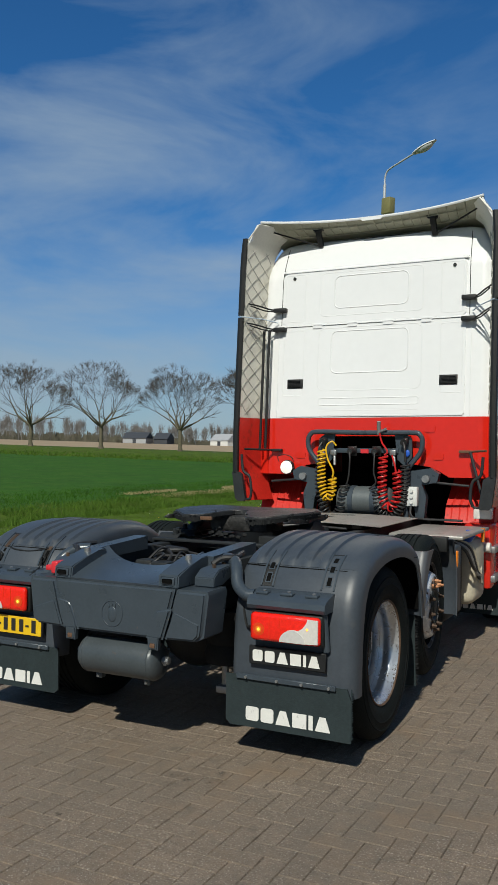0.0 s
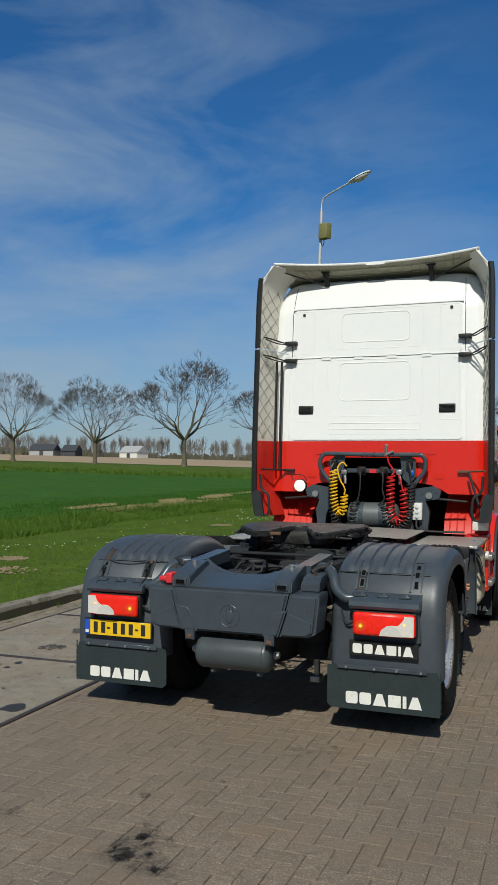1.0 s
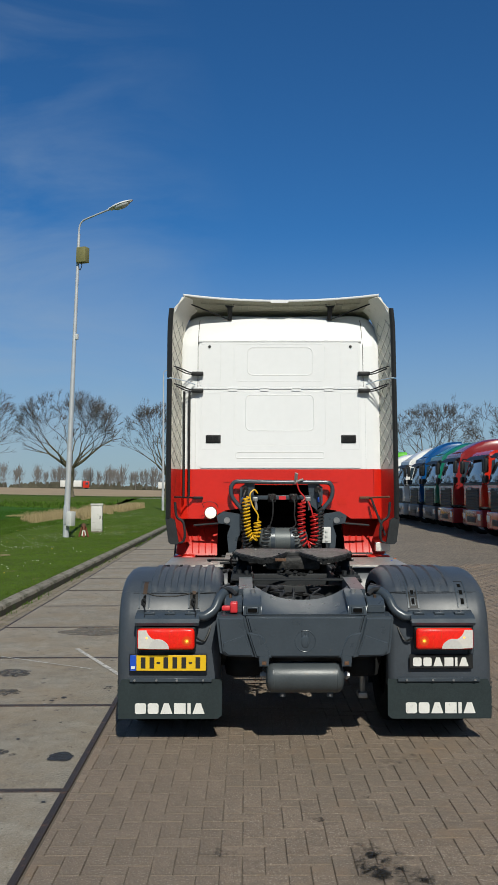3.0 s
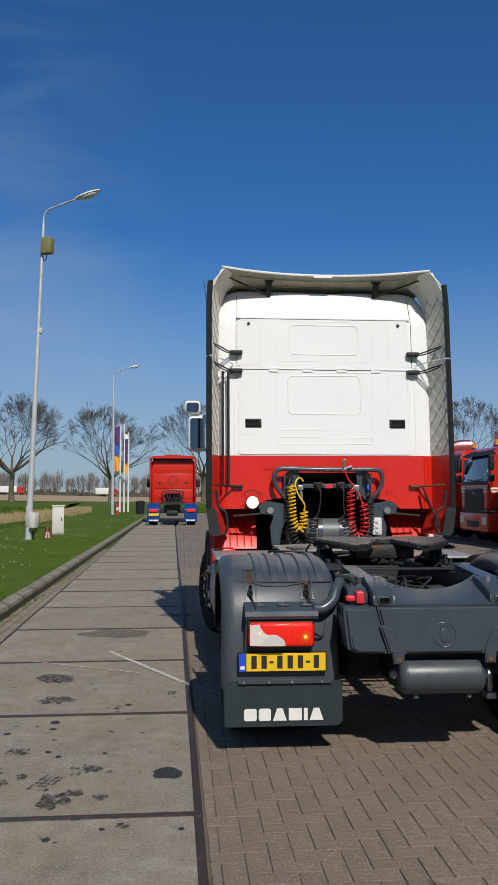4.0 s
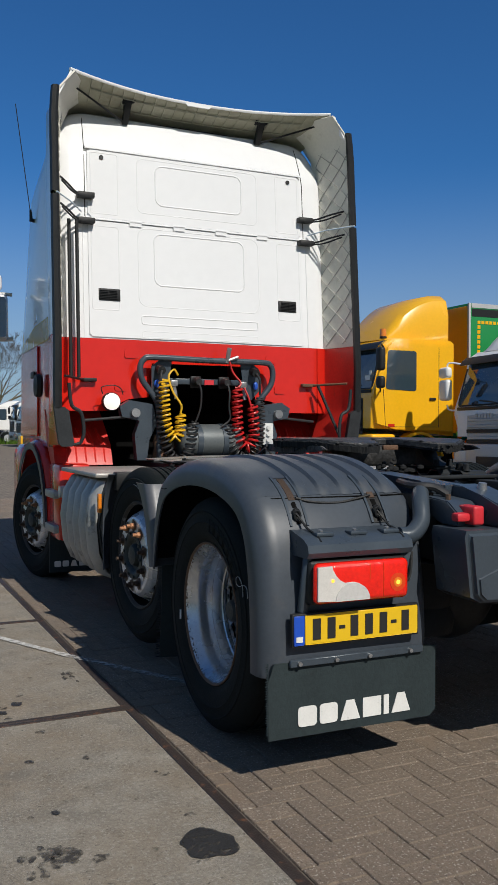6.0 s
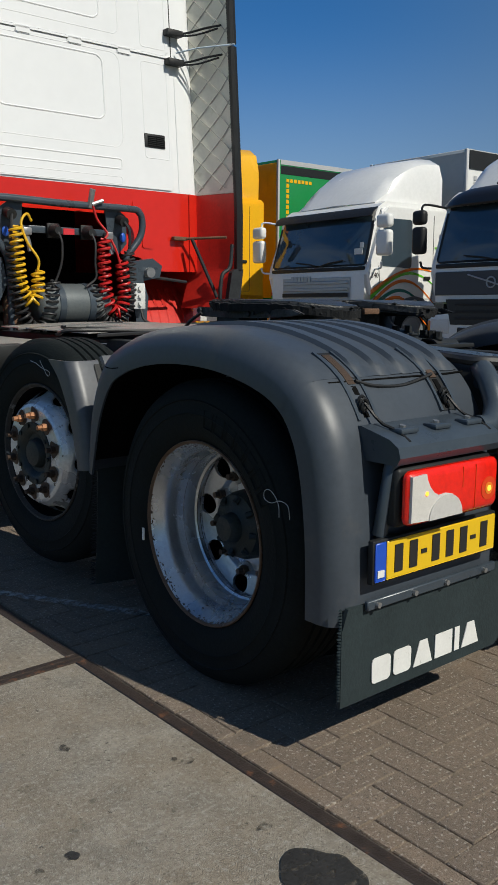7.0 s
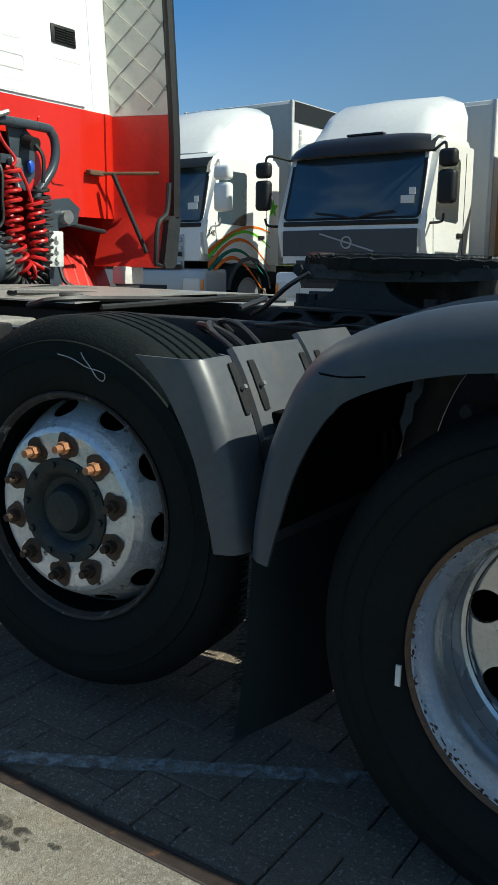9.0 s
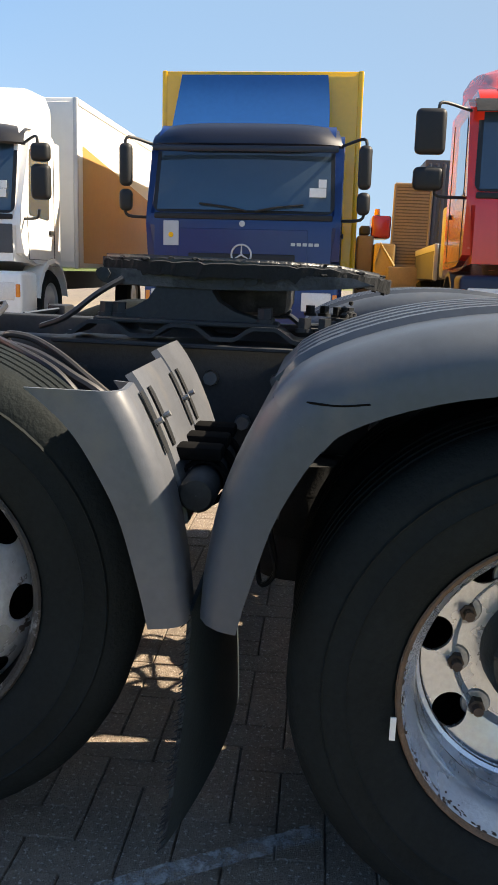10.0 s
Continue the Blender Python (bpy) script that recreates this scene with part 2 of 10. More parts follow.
def sheet(bm, rows, thick=0.0):
    """A curved sheet through rows of points; with thickness it becomes a shell."""
    R = [[Vector(p) for p in row] for row in rows]
    nr, nc = len(R), len(R[0])

    def normal(i, j):
        a = R[min(i + 1, nr - 1)][j] - R[max(i - 1, 0)][j]
        b = R[i][min(j + 1, nc - 1)] - R[i][max(j - 1, 0)]
        n = a.cross(b)
        return n.normalized() if n.length > 1e-9 else Vector((0, 0, 1))
    top = [[bm.verts.new(R[i][j]) for j in range(nc)] for i in range(nr)]
    for i in range(nr - 1):
        for j in range(nc - 1):
            bm.faces.new((top[i][j], top[i + 1][j], top[i + 1][j + 1], top[i][j + 1]))
    if thick:
        low = [[bm.verts.new(R[i][j] - normal(i, j) * thick) for j in range(nc)] for i in range(nr)]
        for i in range(nr - 1):
            for j in range(nc - 1):
                bm.faces.new((low[i][j], low[i][j + 1], low[i + 1][j + 1], low[i + 1][j]))
        for i in range(nr - 1):
            for j in (0, nc - 1):
                bm.faces.new((top[i][j], top[i + 1][j], low[i + 1][j], low[i][j]))
        for j in range(nc - 1):
            for i in (0, nr - 1):
                bm.faces.new((top[i][j], top[i][j + 1], low[i][j + 1], low[i][j]))
    return bm


def mesh_of(name, bm, mat, smooth=40):
    bmesh.ops.recalc_face_normals(bm, faces=bm.faces[:])
    me = bpy.data.meshes.new(name)
    bm.to_mesh(me)
    bm.free()
    if mat:
        me.materials.append(mat)
    if smooth:
        me.polygons.foreach_set("use_smooth", [True] * len(me.polygons))
        me.set_sharp_from_angle(angle=radians(smooth))
    return me


def part(name, bm, mat, parent=None, label="", smooth=40):
    ob = new(name, mesh_of(name, bm, mat, smooth))
    ob.parent = parent
    if label:
        tagged(ob, label)
    return ob


def thing(name, label, category, at=(0, 0, 0), turn=0.0, group="", kind=""):
    ob = new(name)
    ob.empty_display_size = 0.2
    ob.matrix_world = pose(*at, 0, 0, turn)
    return tagged(ob, label, category, group, kind)


def piece(name, me, parent, at, turn=(0, 0, 0), scale=(1, 1, 1)):
    ob = new(name, me)
    ob.parent = parent
    ob.location, ob.rotation_euler, ob.scale = at, turn, scale
    return ob


def rounded(x0, x1, z0, z1, r, n=5):
    """A rounded rectangle's outline."""
    out = []
    for cx, cz, a0 in ((x1 - r, z1 - r, 0), (x0 + r, z1 - r, 90), (x0 + r, z0 + r, 180), (x1 - r, z0 + r, 270)):
        for k in range(n + 1):
            a = radians(a0 + 90 * k / n)
            out.append((cx + r * math.cos(a), cz + r * math.sin(a)))
    return out

# ---------------------------------------------------------------- materials
M_BRICK = material("paver_concrete", (0.222, 0.171, 0.127), 0.85, 0, 0.34, 26, 0.8, 260, spots=(0.52, 0.46, 0.39), spot_scale=95, spot_lo=0.565, spot_hi=0.635, obj=0.07, island=0.07)
M_JOINT = material("joint_sand", (0.120, 0.098, 0.077), 0.95, 0, 0.3, 20, 0.5, 120)
M_SLAB = material("slab_concrete", (0.270, 0.243, 0.198), 0.85, 0, 0.34, 7.0, 0.7, 240, spots=(0.42, 0.395, 0.345), spot_scale=130, spot_lo=0.545, spot_hi=0.64, obj=0.06, cloud=0.15, cloud_scale=1.3)
M_ANGLE = material("rusted_angle_steel", (0.055, 0.042, 0.036), 0.55, 0.35, 0.3, 30, 0.3, 200, spots=(0.14, 0.065, 0.035), spot_scale=22)
M_OIL = material("oil_stain", (0.030, 0.029, 0.028), 0.55, 0, 0.3, 14, 0.3, 150)
M_STAIN = material("faint_stain", (0.150, 0.136, 0.118), 0.8, 0, 0.3, 14, 0.3, 150)
M_CHALK = material("white_road_paint", (0.58, 0.57, 0.54), 0.85, 0, 0.2, 20, 0.3, 200, spots=(0.36, 0.34, 0.31), spot_scale=26, spot_lo=0.56, spot_hi=0.70)


def worn(m, scale, lo, hi, most=1.0):
    """Lets the ground show through a thin film in patches."""
    n, l = m.node_tree.nodes, m.node_tree.links
    co = n.new("ShaderNodeTexCoord")
    t = n.new("ShaderNodeTexNoise")
    t.inputs["Scale"].default_value, t.inputs["Detail"].default_value, t.inputs["Roughness"].default_value = scale, 8.0, 0.7
    l.new(co.outputs["Object"], t.inputs["Vector"])
    r = n.new("ShaderNodeMapRange")
    r.inputs["From Min"].default_value, r.inputs["From Max"].default_value, r.inputs["To Max"].default_value = lo, hi, most
    l.new(t.outputs["Fac"], r.inputs["Value"])
    l.new(r.outputs["Result"], n["Principled BSDF"].inputs["Alpha"])
    return m


def stain(m, colour, scale, lo, hi, most, detail=6.0):
    """Dirt of a second colour in cloudy patches over the base colour."""
    n, l = m.node_tree.nodes, m.node_tree.links
    base = n["Principled BSDF"].inputs["Base Color"]
    co = n.new("ShaderNodeTexCoord")
    t = n.new("ShaderNodeTexNoise")
    t.inputs["Scale"].default_value, t.inputs["Detail"].default_value, t.inputs["Roughness"].default_value = scale, detail, 0.65
    l.new(co.outputs["Object"], t.inputs["Vector"])
    r = n.new("ShaderNodeMapRange")
    r.inputs["From Min"].default_value, r.inputs["From Max"].default_value, r.inputs["To Max"].default_value = lo, hi, most
    l.new(t.outputs["Fac"], r.inputs["Value"])
    x = n.new("ShaderNodeMix")
    x.data_type = "RGBA"
    x.inputs["B"].default_value = (*colour, 1)
    l.new(r.outputs["Result"], x.inputs["Factor"])
    l.new(base.links[0].from_socket, x.inputs["A"])
    l.new(x.outputs["Result"], base)
    return m


stain(M_SLAB, (0.255, 0.195, 0.128), 1.6, 0.40, 0.68, 0.80)
stain(M_SLAB, (0.135, 0.125, 0.108), 2.6, 0.54, 0.68, 0.55)
stain(M_SLAB, (0.40, 0.375, 0.325), 55, 0.56, 0.66, 0.6, 3.0)
stain(M_SLAB, (0.085, 0.075, 0.060), 150, 0.60, 0.68, 0.65, 2.0)
stain(M_SLAB, (0.075, 0.066, 0.052), 13, 0.62, 0.70, 0.7)
stain(M_SLAB, (0.060, 0.052, 0.042), 48, 0.66, 0.70, 0.8, 3.0)
stain(M_BRICK, (0.170, 0.143, 0.113), 0.9, 0.42, 0.70, 0.7)
stain(M_BRICK, (0.060, 0.048, 0.040), 140, 0.58, 0.66, 0.7, 2.0)
stain(M_BRICK, (0.265, 0.185, 0.120), 1.7, 0.52, 0.70, 0.6)
stain(M_BRICK, (0.105, 0.090, 0.075), 5, 0.60, 0.72, 0.6)
worn(M_CHALK, 30, 0.22, 0.55, 0.92)
M_CHALKFAINT = worn(material("faint_road_paint", (0.50, 0.49, 0.47), 0.85, 0, 0.2, 20, 0.3, 200), 38, 0.36, 0.66, 0.85)
worn(M_OIL, 45, 0.26, 0.50, 0.97)
worn(M_STAIN, 9, 0.30, 0.62, 0.9)
M_FAINT = worn(material("faint_damp", (0.060, 0.054, 0.046), 0.7, 0, 0.3, 14, 0.3, 150), 34, 0.36, 0.66, 0.24)
M_WET = worn(material("damp_stain", (0.045, 0.040, 0.034), 0.6, 0, 0.3, 14, 0.3, 150), 26, 0.40, 0.58, 0.85)
M_CHALKMARK = material("wax_crayon", (0.55, 0.56, 0.55), 0.8, 0, 0.2, 40)
M_KERB = material("kerb_concrete", (0.245, 0.220, 0.178), 0.9, 0, 0.3, 5, 0.6, 130, spots=(0.11, 0.105, 0.070), spot_scale=5, spot_lo=0.48, spot_hi=0.62, obj=0.12)
M_SOILSHADE = material("soil_and_shade", (0.070, 0.058, 0.038), 0.95, 0, 0.4, 8, 0.7, 90, spots=(0.060, 0.085, 0.025), spot_scale=6, spot_lo=0.50, spot_hi=0.62)
M_EDGE = material("edge_paver", (0.225, 0.19, 0.145), 0.9, 0, 0.25, 9, 0.5, 160, spots=(0.085, 0.095, 0.040), spot_scale=6, spot_lo=0.50, spot_hi=0.62, obj=0.15)
M_GRASS = material("verge_turf", (0.068, 0.108, 0.016), 0.95, 0, 0.35, 1.2, 0.9, 30, spots=(0.17, 0.15, 0.065), spot_scale=1.3, spot_lo=0.63, spot_hi=0.74)
M_BLADE = material("grass_blade", (0.088, 0.152, 0.018), 0.8, 0, 0.25, 0.8, island=0.3)
M_TALL = material("rough_grass_blade", (0.068, 0.128, 0.018), 0.8, 0, 0.25, 0.5, island=0.3, spots=(0.20, 0.17, 0.08), spot_scale=0.5, spot_lo=0.62, spot_hi=0.74)
M_CROP = material("young_crop", (0.036, 0.098, 0.012), 0.9, 0, 0.30, 0.35, 0.8, 9, spots=(0.060, 0.120, 0.018), spot_scale=0.8, spot_lo=0.5, spot_hi=0.7)
M_STRAW = material("dry_straw", (0.36, 0.29, 0.16), 0.9, 0, 0.2, 0.8, island=0.3)
M_EARTH = material("dry_earth", (0.26, 0.20, 0.125), 0.95, 0, 0.2, 0.7, 0.7, 12)
M_FAR = material("far_fields", (0.100, 0.125, 0.045), 0.95, 0, 0.3, 0.02, spots=(0.30, 0.24, 0.15), spot_scale=0.012, spot_lo=0.5, spot_hi=0.6)
M_STUBBLE = material("bare_field", (0.34, 0.265, 0.18), 0.95, 0, 0.15, 0.05)
M_ROADFAR = material("country_road", (0.36, 0.34, 0.31), 0.9, 0, 0.1, 0.2)
for m in (M_GRASS, M_BLADE, M_TALL, M_CROP, M_FAR, M_STUBBLE, M_STRAW):
    m.node_tree.nodes["Principled BSDF"].inputs["Specular IOR Level"].default_value = 0.08
M_DAISY = material("daisy_petals", (0.80, 0.80, 0.76), 0.7, 0, 0.05, 3)
M_DANDEL = material("dandelion_petals", (0.75, 0.55, 0.03), 0.7, 0, 0.05, 3)
M_BARK = material("bark", (0.115, 0.102, 0.068), 0.9, 0, 0.35, 2.5, 0.8, 14, spots=(0.170, 0.165, 0.080), spot_scale=1.6)
M_TWIG = material("twigs", (0.082, 0.071, 0.062), 0.9, 0, 0.25, 0.5)
M_WOODS = material("far_bare_woods", (0.150, 0.138, 0.132), 0.95, 0, 0.2, 0.08, island=0.25)
M_SHRUB = material("far_shrubs", (0.085, 0.078, 0.055), 0.95, 0, 0.3, 0.06, island=0.2)
M_GALV = material("galvanised_steel", (0.56, 0.58, 0.61), 0.45, 0.3, 0.1, 4, 0.1, 60)
M_LAMPWHITE = material("lamp_housing", (0.72, 0.73, 0.74), 0.35, 0, 0.05, 3)
M_OLIVE = material("olive_box_paint", (0.20, 0.19, 0.075), 0.6, 0, 0.12, 8)
M_LENS = material("lamp_bowl", (0.60, 0.62, 0.63), 0.15, 0, 0.05, 6)
M_CABINET = material("weathered_white_cabinet", (0.62, 0.61, 0.585), 0.6, 0, 0.1, 5, 0.1, 40, spots=(0.42, 0.40, 0.36), spot_scale=5)
M_DARK = material("dark_rubber", (0.018, 0.019, 0.020), 0.75, 0, 0.25, 20, 0.2, 150)
M_TYRE = material("tyre_rubber", (0.0098, 0.0128, 0.0130), 0.75, 0, 0.25, 9, 0.25, 120, spots=(0.0135, 0.0165, 0.0168), spot_scale=8, spot_lo=0.55, spot_hi=0.8)
M_BLACK = material("black_plastic", (0.016, 0.017, 0.018), 0.5, 0, 0.2, 20, 0.15, 180)
M_HUB = material("grimy_hub", (0.012, 0.020, 0.021), 0.55, 0.1, 0.3, 18, 0.2, 120, spots=(0.035, 0.034, 0.030), spot_scale=14)
# near-black for hidden parts and joints, and for shade painted into recesses
M_PIT = material("black_parts_and_shade", (0.006, 0.006, 0.006), 1.0, 0, 0.3, 12)
M_FRAME = material("chassis_paint", (0.022, 0.025, 0.028), 0.6, 0.05, 0.3, 10, 0.05, 200, spots=(0.045, 0.038, 0.030), spot_scale=11, spot_lo=0.60, spot_hi=0.72)
M_GREY = material("slate_grey_plastic", (0.050, 0.061, 0.076), 0.43, 0, 0.12, 6, 0.035, 420, spots=(0.080, 0.081, 0.082), spot_scale=4.5, spot_lo=0.58, spot_hi=0.74, rough_vary=0.12)
M_LIGHTGREY = material("lighter_grey_plastic", (0.082, 0.088, 0.100), 0.40, 0, 0.14, 6, 0.03, 420, spots=(0.115, 0.112, 0.108), spot_scale=5, spot_lo=0.55, spot_hi=0.72, rough_vary=0.12)
M_GREYM = material("slate_grey_paint", (0.050, 0.065, 0.082), 0.30, 0.1, 0.12, 8, 0.05, 200, spots=(0.12, 0.10, 0.08), spot_scale=14, spot_lo=0.68, spot_hi=0.74)
M_FLAP = material("grey_green_rubber", (0.022, 0.033, 0.036), 0.7, 0, 0.18, 7, 0.15, 120)
M_WHITE = material("white_cab_paint", (0.80, 0.81, 0.82), 0.25, 0, 0.02, 1.5, coat=0.4, rough_vary=0.05)
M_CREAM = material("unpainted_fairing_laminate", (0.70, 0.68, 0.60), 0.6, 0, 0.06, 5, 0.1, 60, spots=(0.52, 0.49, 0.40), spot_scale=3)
# spoiler underside: laminate darkened and olive, with its shade put into the colour
M_UNDER = material("shaded_olive_underside", (0.40, 0.39, 0.30), 0.7, 0, 0.10, 4, 0.1, 60, spots=(0.30, 0.29, 0.21), spot_scale=3)
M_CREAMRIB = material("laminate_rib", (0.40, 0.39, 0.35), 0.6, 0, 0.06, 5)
M_RED = material("red_cab_paint", (0.62, 0.020, 0.010), 0.22, 0, 0.05, 2, coat=0.5, rough_vary=0.06)
M_REDIN = material("dusty_red_paint", (0.55, 0.022, 0.014), 0.45, 0, 0.12, 5, 0.1, 60, spots=(0.30, 0.03, 0.02), spot_scale=6)
M_GOLD = material("gold_stripe_paint", (0.62, 0.40, 0.07), 0.25, 0, 0.05, 2, coat=0.5)
M_RIM = material("silver_rim_paint", (0.60, 0.63, 0.67), 0.27, 0.72, 0.12, 9, 0.1, 120, spots=(0.050, 0.032, 0.022), spot_scale=15, spot_lo=0.665, spot_hi=0.70)
M_RIMEDGE = material("rusty_rim_flange", (0.125, 0.075, 0.046), 0.7, 0.1, 0.35, 25, 0.4, 140, spots=(0.30, 0.24, 0.19), spot_scale=16, spot_lo=0.60, spot_hi=0.68)
M_CHIP = material("rust_chip", (0.045, 0.028, 0.020), 0.85, 0, 0.3, 40, island=0.3)
M_RIMDARK = material("dirty_rim_flange", (0.045, 0.040, 0.036), 0.7, 0.2, 0.35, 25, 0.4, 140, spots=(0.22, 0.215, 0.21), spot_scale=18, spot_lo=0.58, spot_hi=0.64)
M_RIMCHIP = material("chipped_silver_rim", (0.66, 0.68, 0.71), 0.28, 0.45, 0.15, 9, 0.15, 120, spots=(0.075, 0.045, 0.028), spot_scale=22, spot_lo=0.61, spot_hi=0.66)
M_NUTRAW = material("bare_orange_nut", (0.42, 0.20, 0.10), 0.6, 0.4, 0.25, 40, 0.3, 200)
M_NUT = material("rusty_nut", (0.085, 0.055, 0.038), 0.7, 0.4, 0.3, 40, 0.3, 200, obj=0.3)
M_STEEL = material("worn_steel", (0.33, 0.335, 0.34), 0.4, 0.7, 0.2, 25, 0.15, 150)
M_ALU = material("checker_aluminium", (0.40, 0.39, 0.365), 0.45, 0.5, 0.15, 12, 0.4, 70, spots=(0.22, 0.19, 0.15), spot_scale=7)
M_TANKDARK = material("dark_tank_paint", (0.060, 0.072, 0.080), 0.4, 0.1, 0.15, 7, 0.08, 80, spots=(0.085, 0.070, 0.055), spot_scale=16, spot_lo=0.66, spot_hi=0.74)
M_TANKPAINT = material("grey_tank_paint", (0.105, 0.120, 0.125), 0.45, 0.15, 0.15, 7, 0.08, 80, spots=(0.085, 0.070, 0.055), spot_scale=16, spot_lo=0.66, spot_hi=0.74)
M_SIDEBOX = material("dull_silver_cover", (0.36, 0.36, 0.345), 0.45, 0.35, 0.12, 7, 0.1, 60, spots=(0.12, 0.115, 0.10), spot_scale=6)
M_BEIGE = material("beige_plastic_tank", (0.52, 0.47, 0.36), 0.55, 0, 0.1, 6)
M_BLUECAP = material("blue_cap", (0.02, 0.10, 0.52), 0.4, 0, 0.05, 6)
M_GREASE = material("greasy_coupling_steel", (0.022, 0.022, 0.022), 0.58, 0.15, 0.35, 14, 0.6, 40, spots=(0.085, 0.082, 0.080), spot_scale=7, spot_lo=0.50, spot_hi=0.66, rough_vary=0.2)
M_COUPLING = material("worn_coupling_plate", (0.038, 0.039, 0.040), 0.42, 0.3, 0.3, 7, 0.8, 45, spots=(0.022, 0.022, 0.022), spot_scale=5, spot_lo=0.52, spot_hi=0.66, rough_vary=0.2)
M_RUST = material("rust", (0.13, 0.070, 0.040), 0.85, 0, 0.35, 20, 0.4, 120)
M_TAIL = material("red_lamp_lens", (0.85, 0.016, 0.006), 0.12, 0, 0.15, 60, 0.25, 420, coat=0.6)
M_TAILDOT = material("glowing_bulb", (1.0, 0.30, 0.03), 0.3, 0, 0.05, 6, emit=2.5)
M_CLEAR = material("clear_lamp_lens", (0.66, 0.64, 0.60), 0.15, 0, 0.1, 60, 0.2, 300, coat=0.6)
M_AMBERDEEP = material("deep_orange_lens", (0.72, 0.055, 0.008), 0.15, 0, 0.1, 60, 0.2, 300, coat=0.5)
M_CLEARGREY = material("ribbed_clear_lens", (0.58, 0.57, 0.55), 0.12, 0, 0.1, 60, 0.2, 300, coat=0.6)
M_AMBER = material("amber_lens", (0.75, 0.22, 0.02), 0.2, 0, 0.1, 40, coat=0.5)
# faint emission stands in for the sun mirrored in the work lamp's glass
M_WORK = material("work_lamp_sun_glint", (1.0, 0.96, 0.88), 0.2, 0, 0.03, 30, emit=0.2)
M_PLATE = material("yellow_number_plate", (0.78, 0.50, 0.015), 0.35, 0, 0.03, 10)
M_EU = material("blue_plate_band", (0.015, 0.08, 0.50), 0.4, 0, 0.05, 10)
M_INK = material("black_ink", (0.02, 0.02, 0.02), 0.5, 0, 0.05, 10)
M_DECAL = material("white_print", (0.74, 0.74, 0.71), 0.55, 0, 0.06, 14, spots=(0.45, 0.45, 0.43), spot_scale=30, spot_lo=0.62, spot_hi=0.7)
M_YHOSE = material("yellow_air_hose", (0.72, 0.42, 0.012), 0.4, 0, 0.15, 14, spots=(0.40, 0.24, 0.02), spot_scale=18)
M_RHOSE = material("red_air_hose", (0.48, 0.012, 0.012), 0.4, 0, 0.15, 14)
M_BHOSE = material("black_hose", (0.022, 0.022, 0.023), 0.5, 0, 0.2, 14)
M_SOCKET = material("pale_grey_plastic", (0.60, 0.61, 0.60), 0.5, 0, 0.06, 14)
M_RUSTRED = material("rusty_red_paint", (0.20, 0.055, 0.035), 0.7, 0, 0.3, 14, 0.3, 120, spots=(0.12, 0.07, 0.045), spot_scale=12)
M_HANDLE = material("red_plastic_handle", (0.60, 0.03, 0.04), 0.4, 0, 0.08, 14)
M_GLASS = glass("tinted_window")
M_MIRROR = material("mirror_glass", (0.30, 0.32, 0.33), 0.03, 1.0, 0.02, 3, rough_vary=0.01)
M_LINE = material("pale_blue_cord", (0.55, 0.65, 0.75), 0.5, 0, 0.05, 10)
M_SHEDDARK = material("dark_cladding", (0.045, 0.050, 0.060), 0.6, 0, 0.1, 0.5)
M_SHEDGREY = material("pale_cladding", (0.36, 0.37, 0.39), 0.6, 0, 0.08, 0.5)


def paint(name, c, rough=0.25):
    return material(name, c, rough, 0, 0.05, 2.0, coat=0.4, rough_vary=0.06)


P_WHITE = paint("truck_white", (0.78, 0.78, 0.76))
P_YELLOW = paint("truck_yellow", (0.86, 0.45, 0.012))
P_BLUE = paint("truck_blue", (0.006, 0.070, 0.230))
P_BLUECAB = material("truck_deep_blue", (0.001, 0.022, 0.110), 0.3, 0, 0.05, 2.0, coat=0.1, rough_vary=0.06)
P_NAVYGUARD = paint("guard_blue", (0.008, 0.040, 0.19))
P_RED = paint("truck_red", (0.56, 0.026, 0.012))
P_DKRED = paint("truck_dark_red", (0.24, 0.020, 0.022))
P_GREEN = paint("truck_green", (0.015, 0.24, 0.06))
P_LIME = paint("truck_lime", (0.13, 0.52, 0.03))
P_TEAL = paint("truck_teal", (0.012, 0.16, 0.11))
P_SILVER = material("truck_silver", (0.42, 0.44, 0.46), 0.35, 0.3, 0.05, 3)
P_DKGREY = material("truck_dark_grey", (0.055, 0.060, 0.068), 0.5, 0, 0.1, 6)
P_NAVY = material("truck_navy", (0.004, 0.008, 0.030), 0.45, 0, 0.05, 2.0)
P_NAVYDARK = material("truck_dark_navy", (0.005, 0.008, 0.020), 0.4, 0, 0.05, 2.0)
P_BROW = material("truck_black_brow", (0.012, 0.012, 0.014), 0.4, 0, 0.05, 2.0)
P_OCHRE = material("dirty_ochre_paint", (0.34, 0.24, 0.085), 0.5, 0, 0.15, 4)
P_GATE = material("weathered_brown_steel", (0.20, 0.155, 0.105), 0.6, 0, 0.15, 4)
P_DKTAN = material("dark_tan_steel", (0.10, 0.075, 0.050), 0.6, 0, 0.1, 4)
P_TAN = material("tan_box_print", (0.42, 0.235, 0.075), 0.5, 0, 0.06, 1)
P_BOX = material("box_panel_white", (0.70, 0.70, 0.68), 0.45, 0, 0.04, 1)
P_BOXGREY = material("box_panel_grey", (0.44, 0.45, 0.46), 0.5, 0, 0.05, 1)
P_TARP = material("dark_tarpaulin", (0.10, 0.105, 0.11), 0.6, 0, 0.15, 2)
P_ORANGE = paint("orange_swirl", (0.75, 0.16, 0.015))
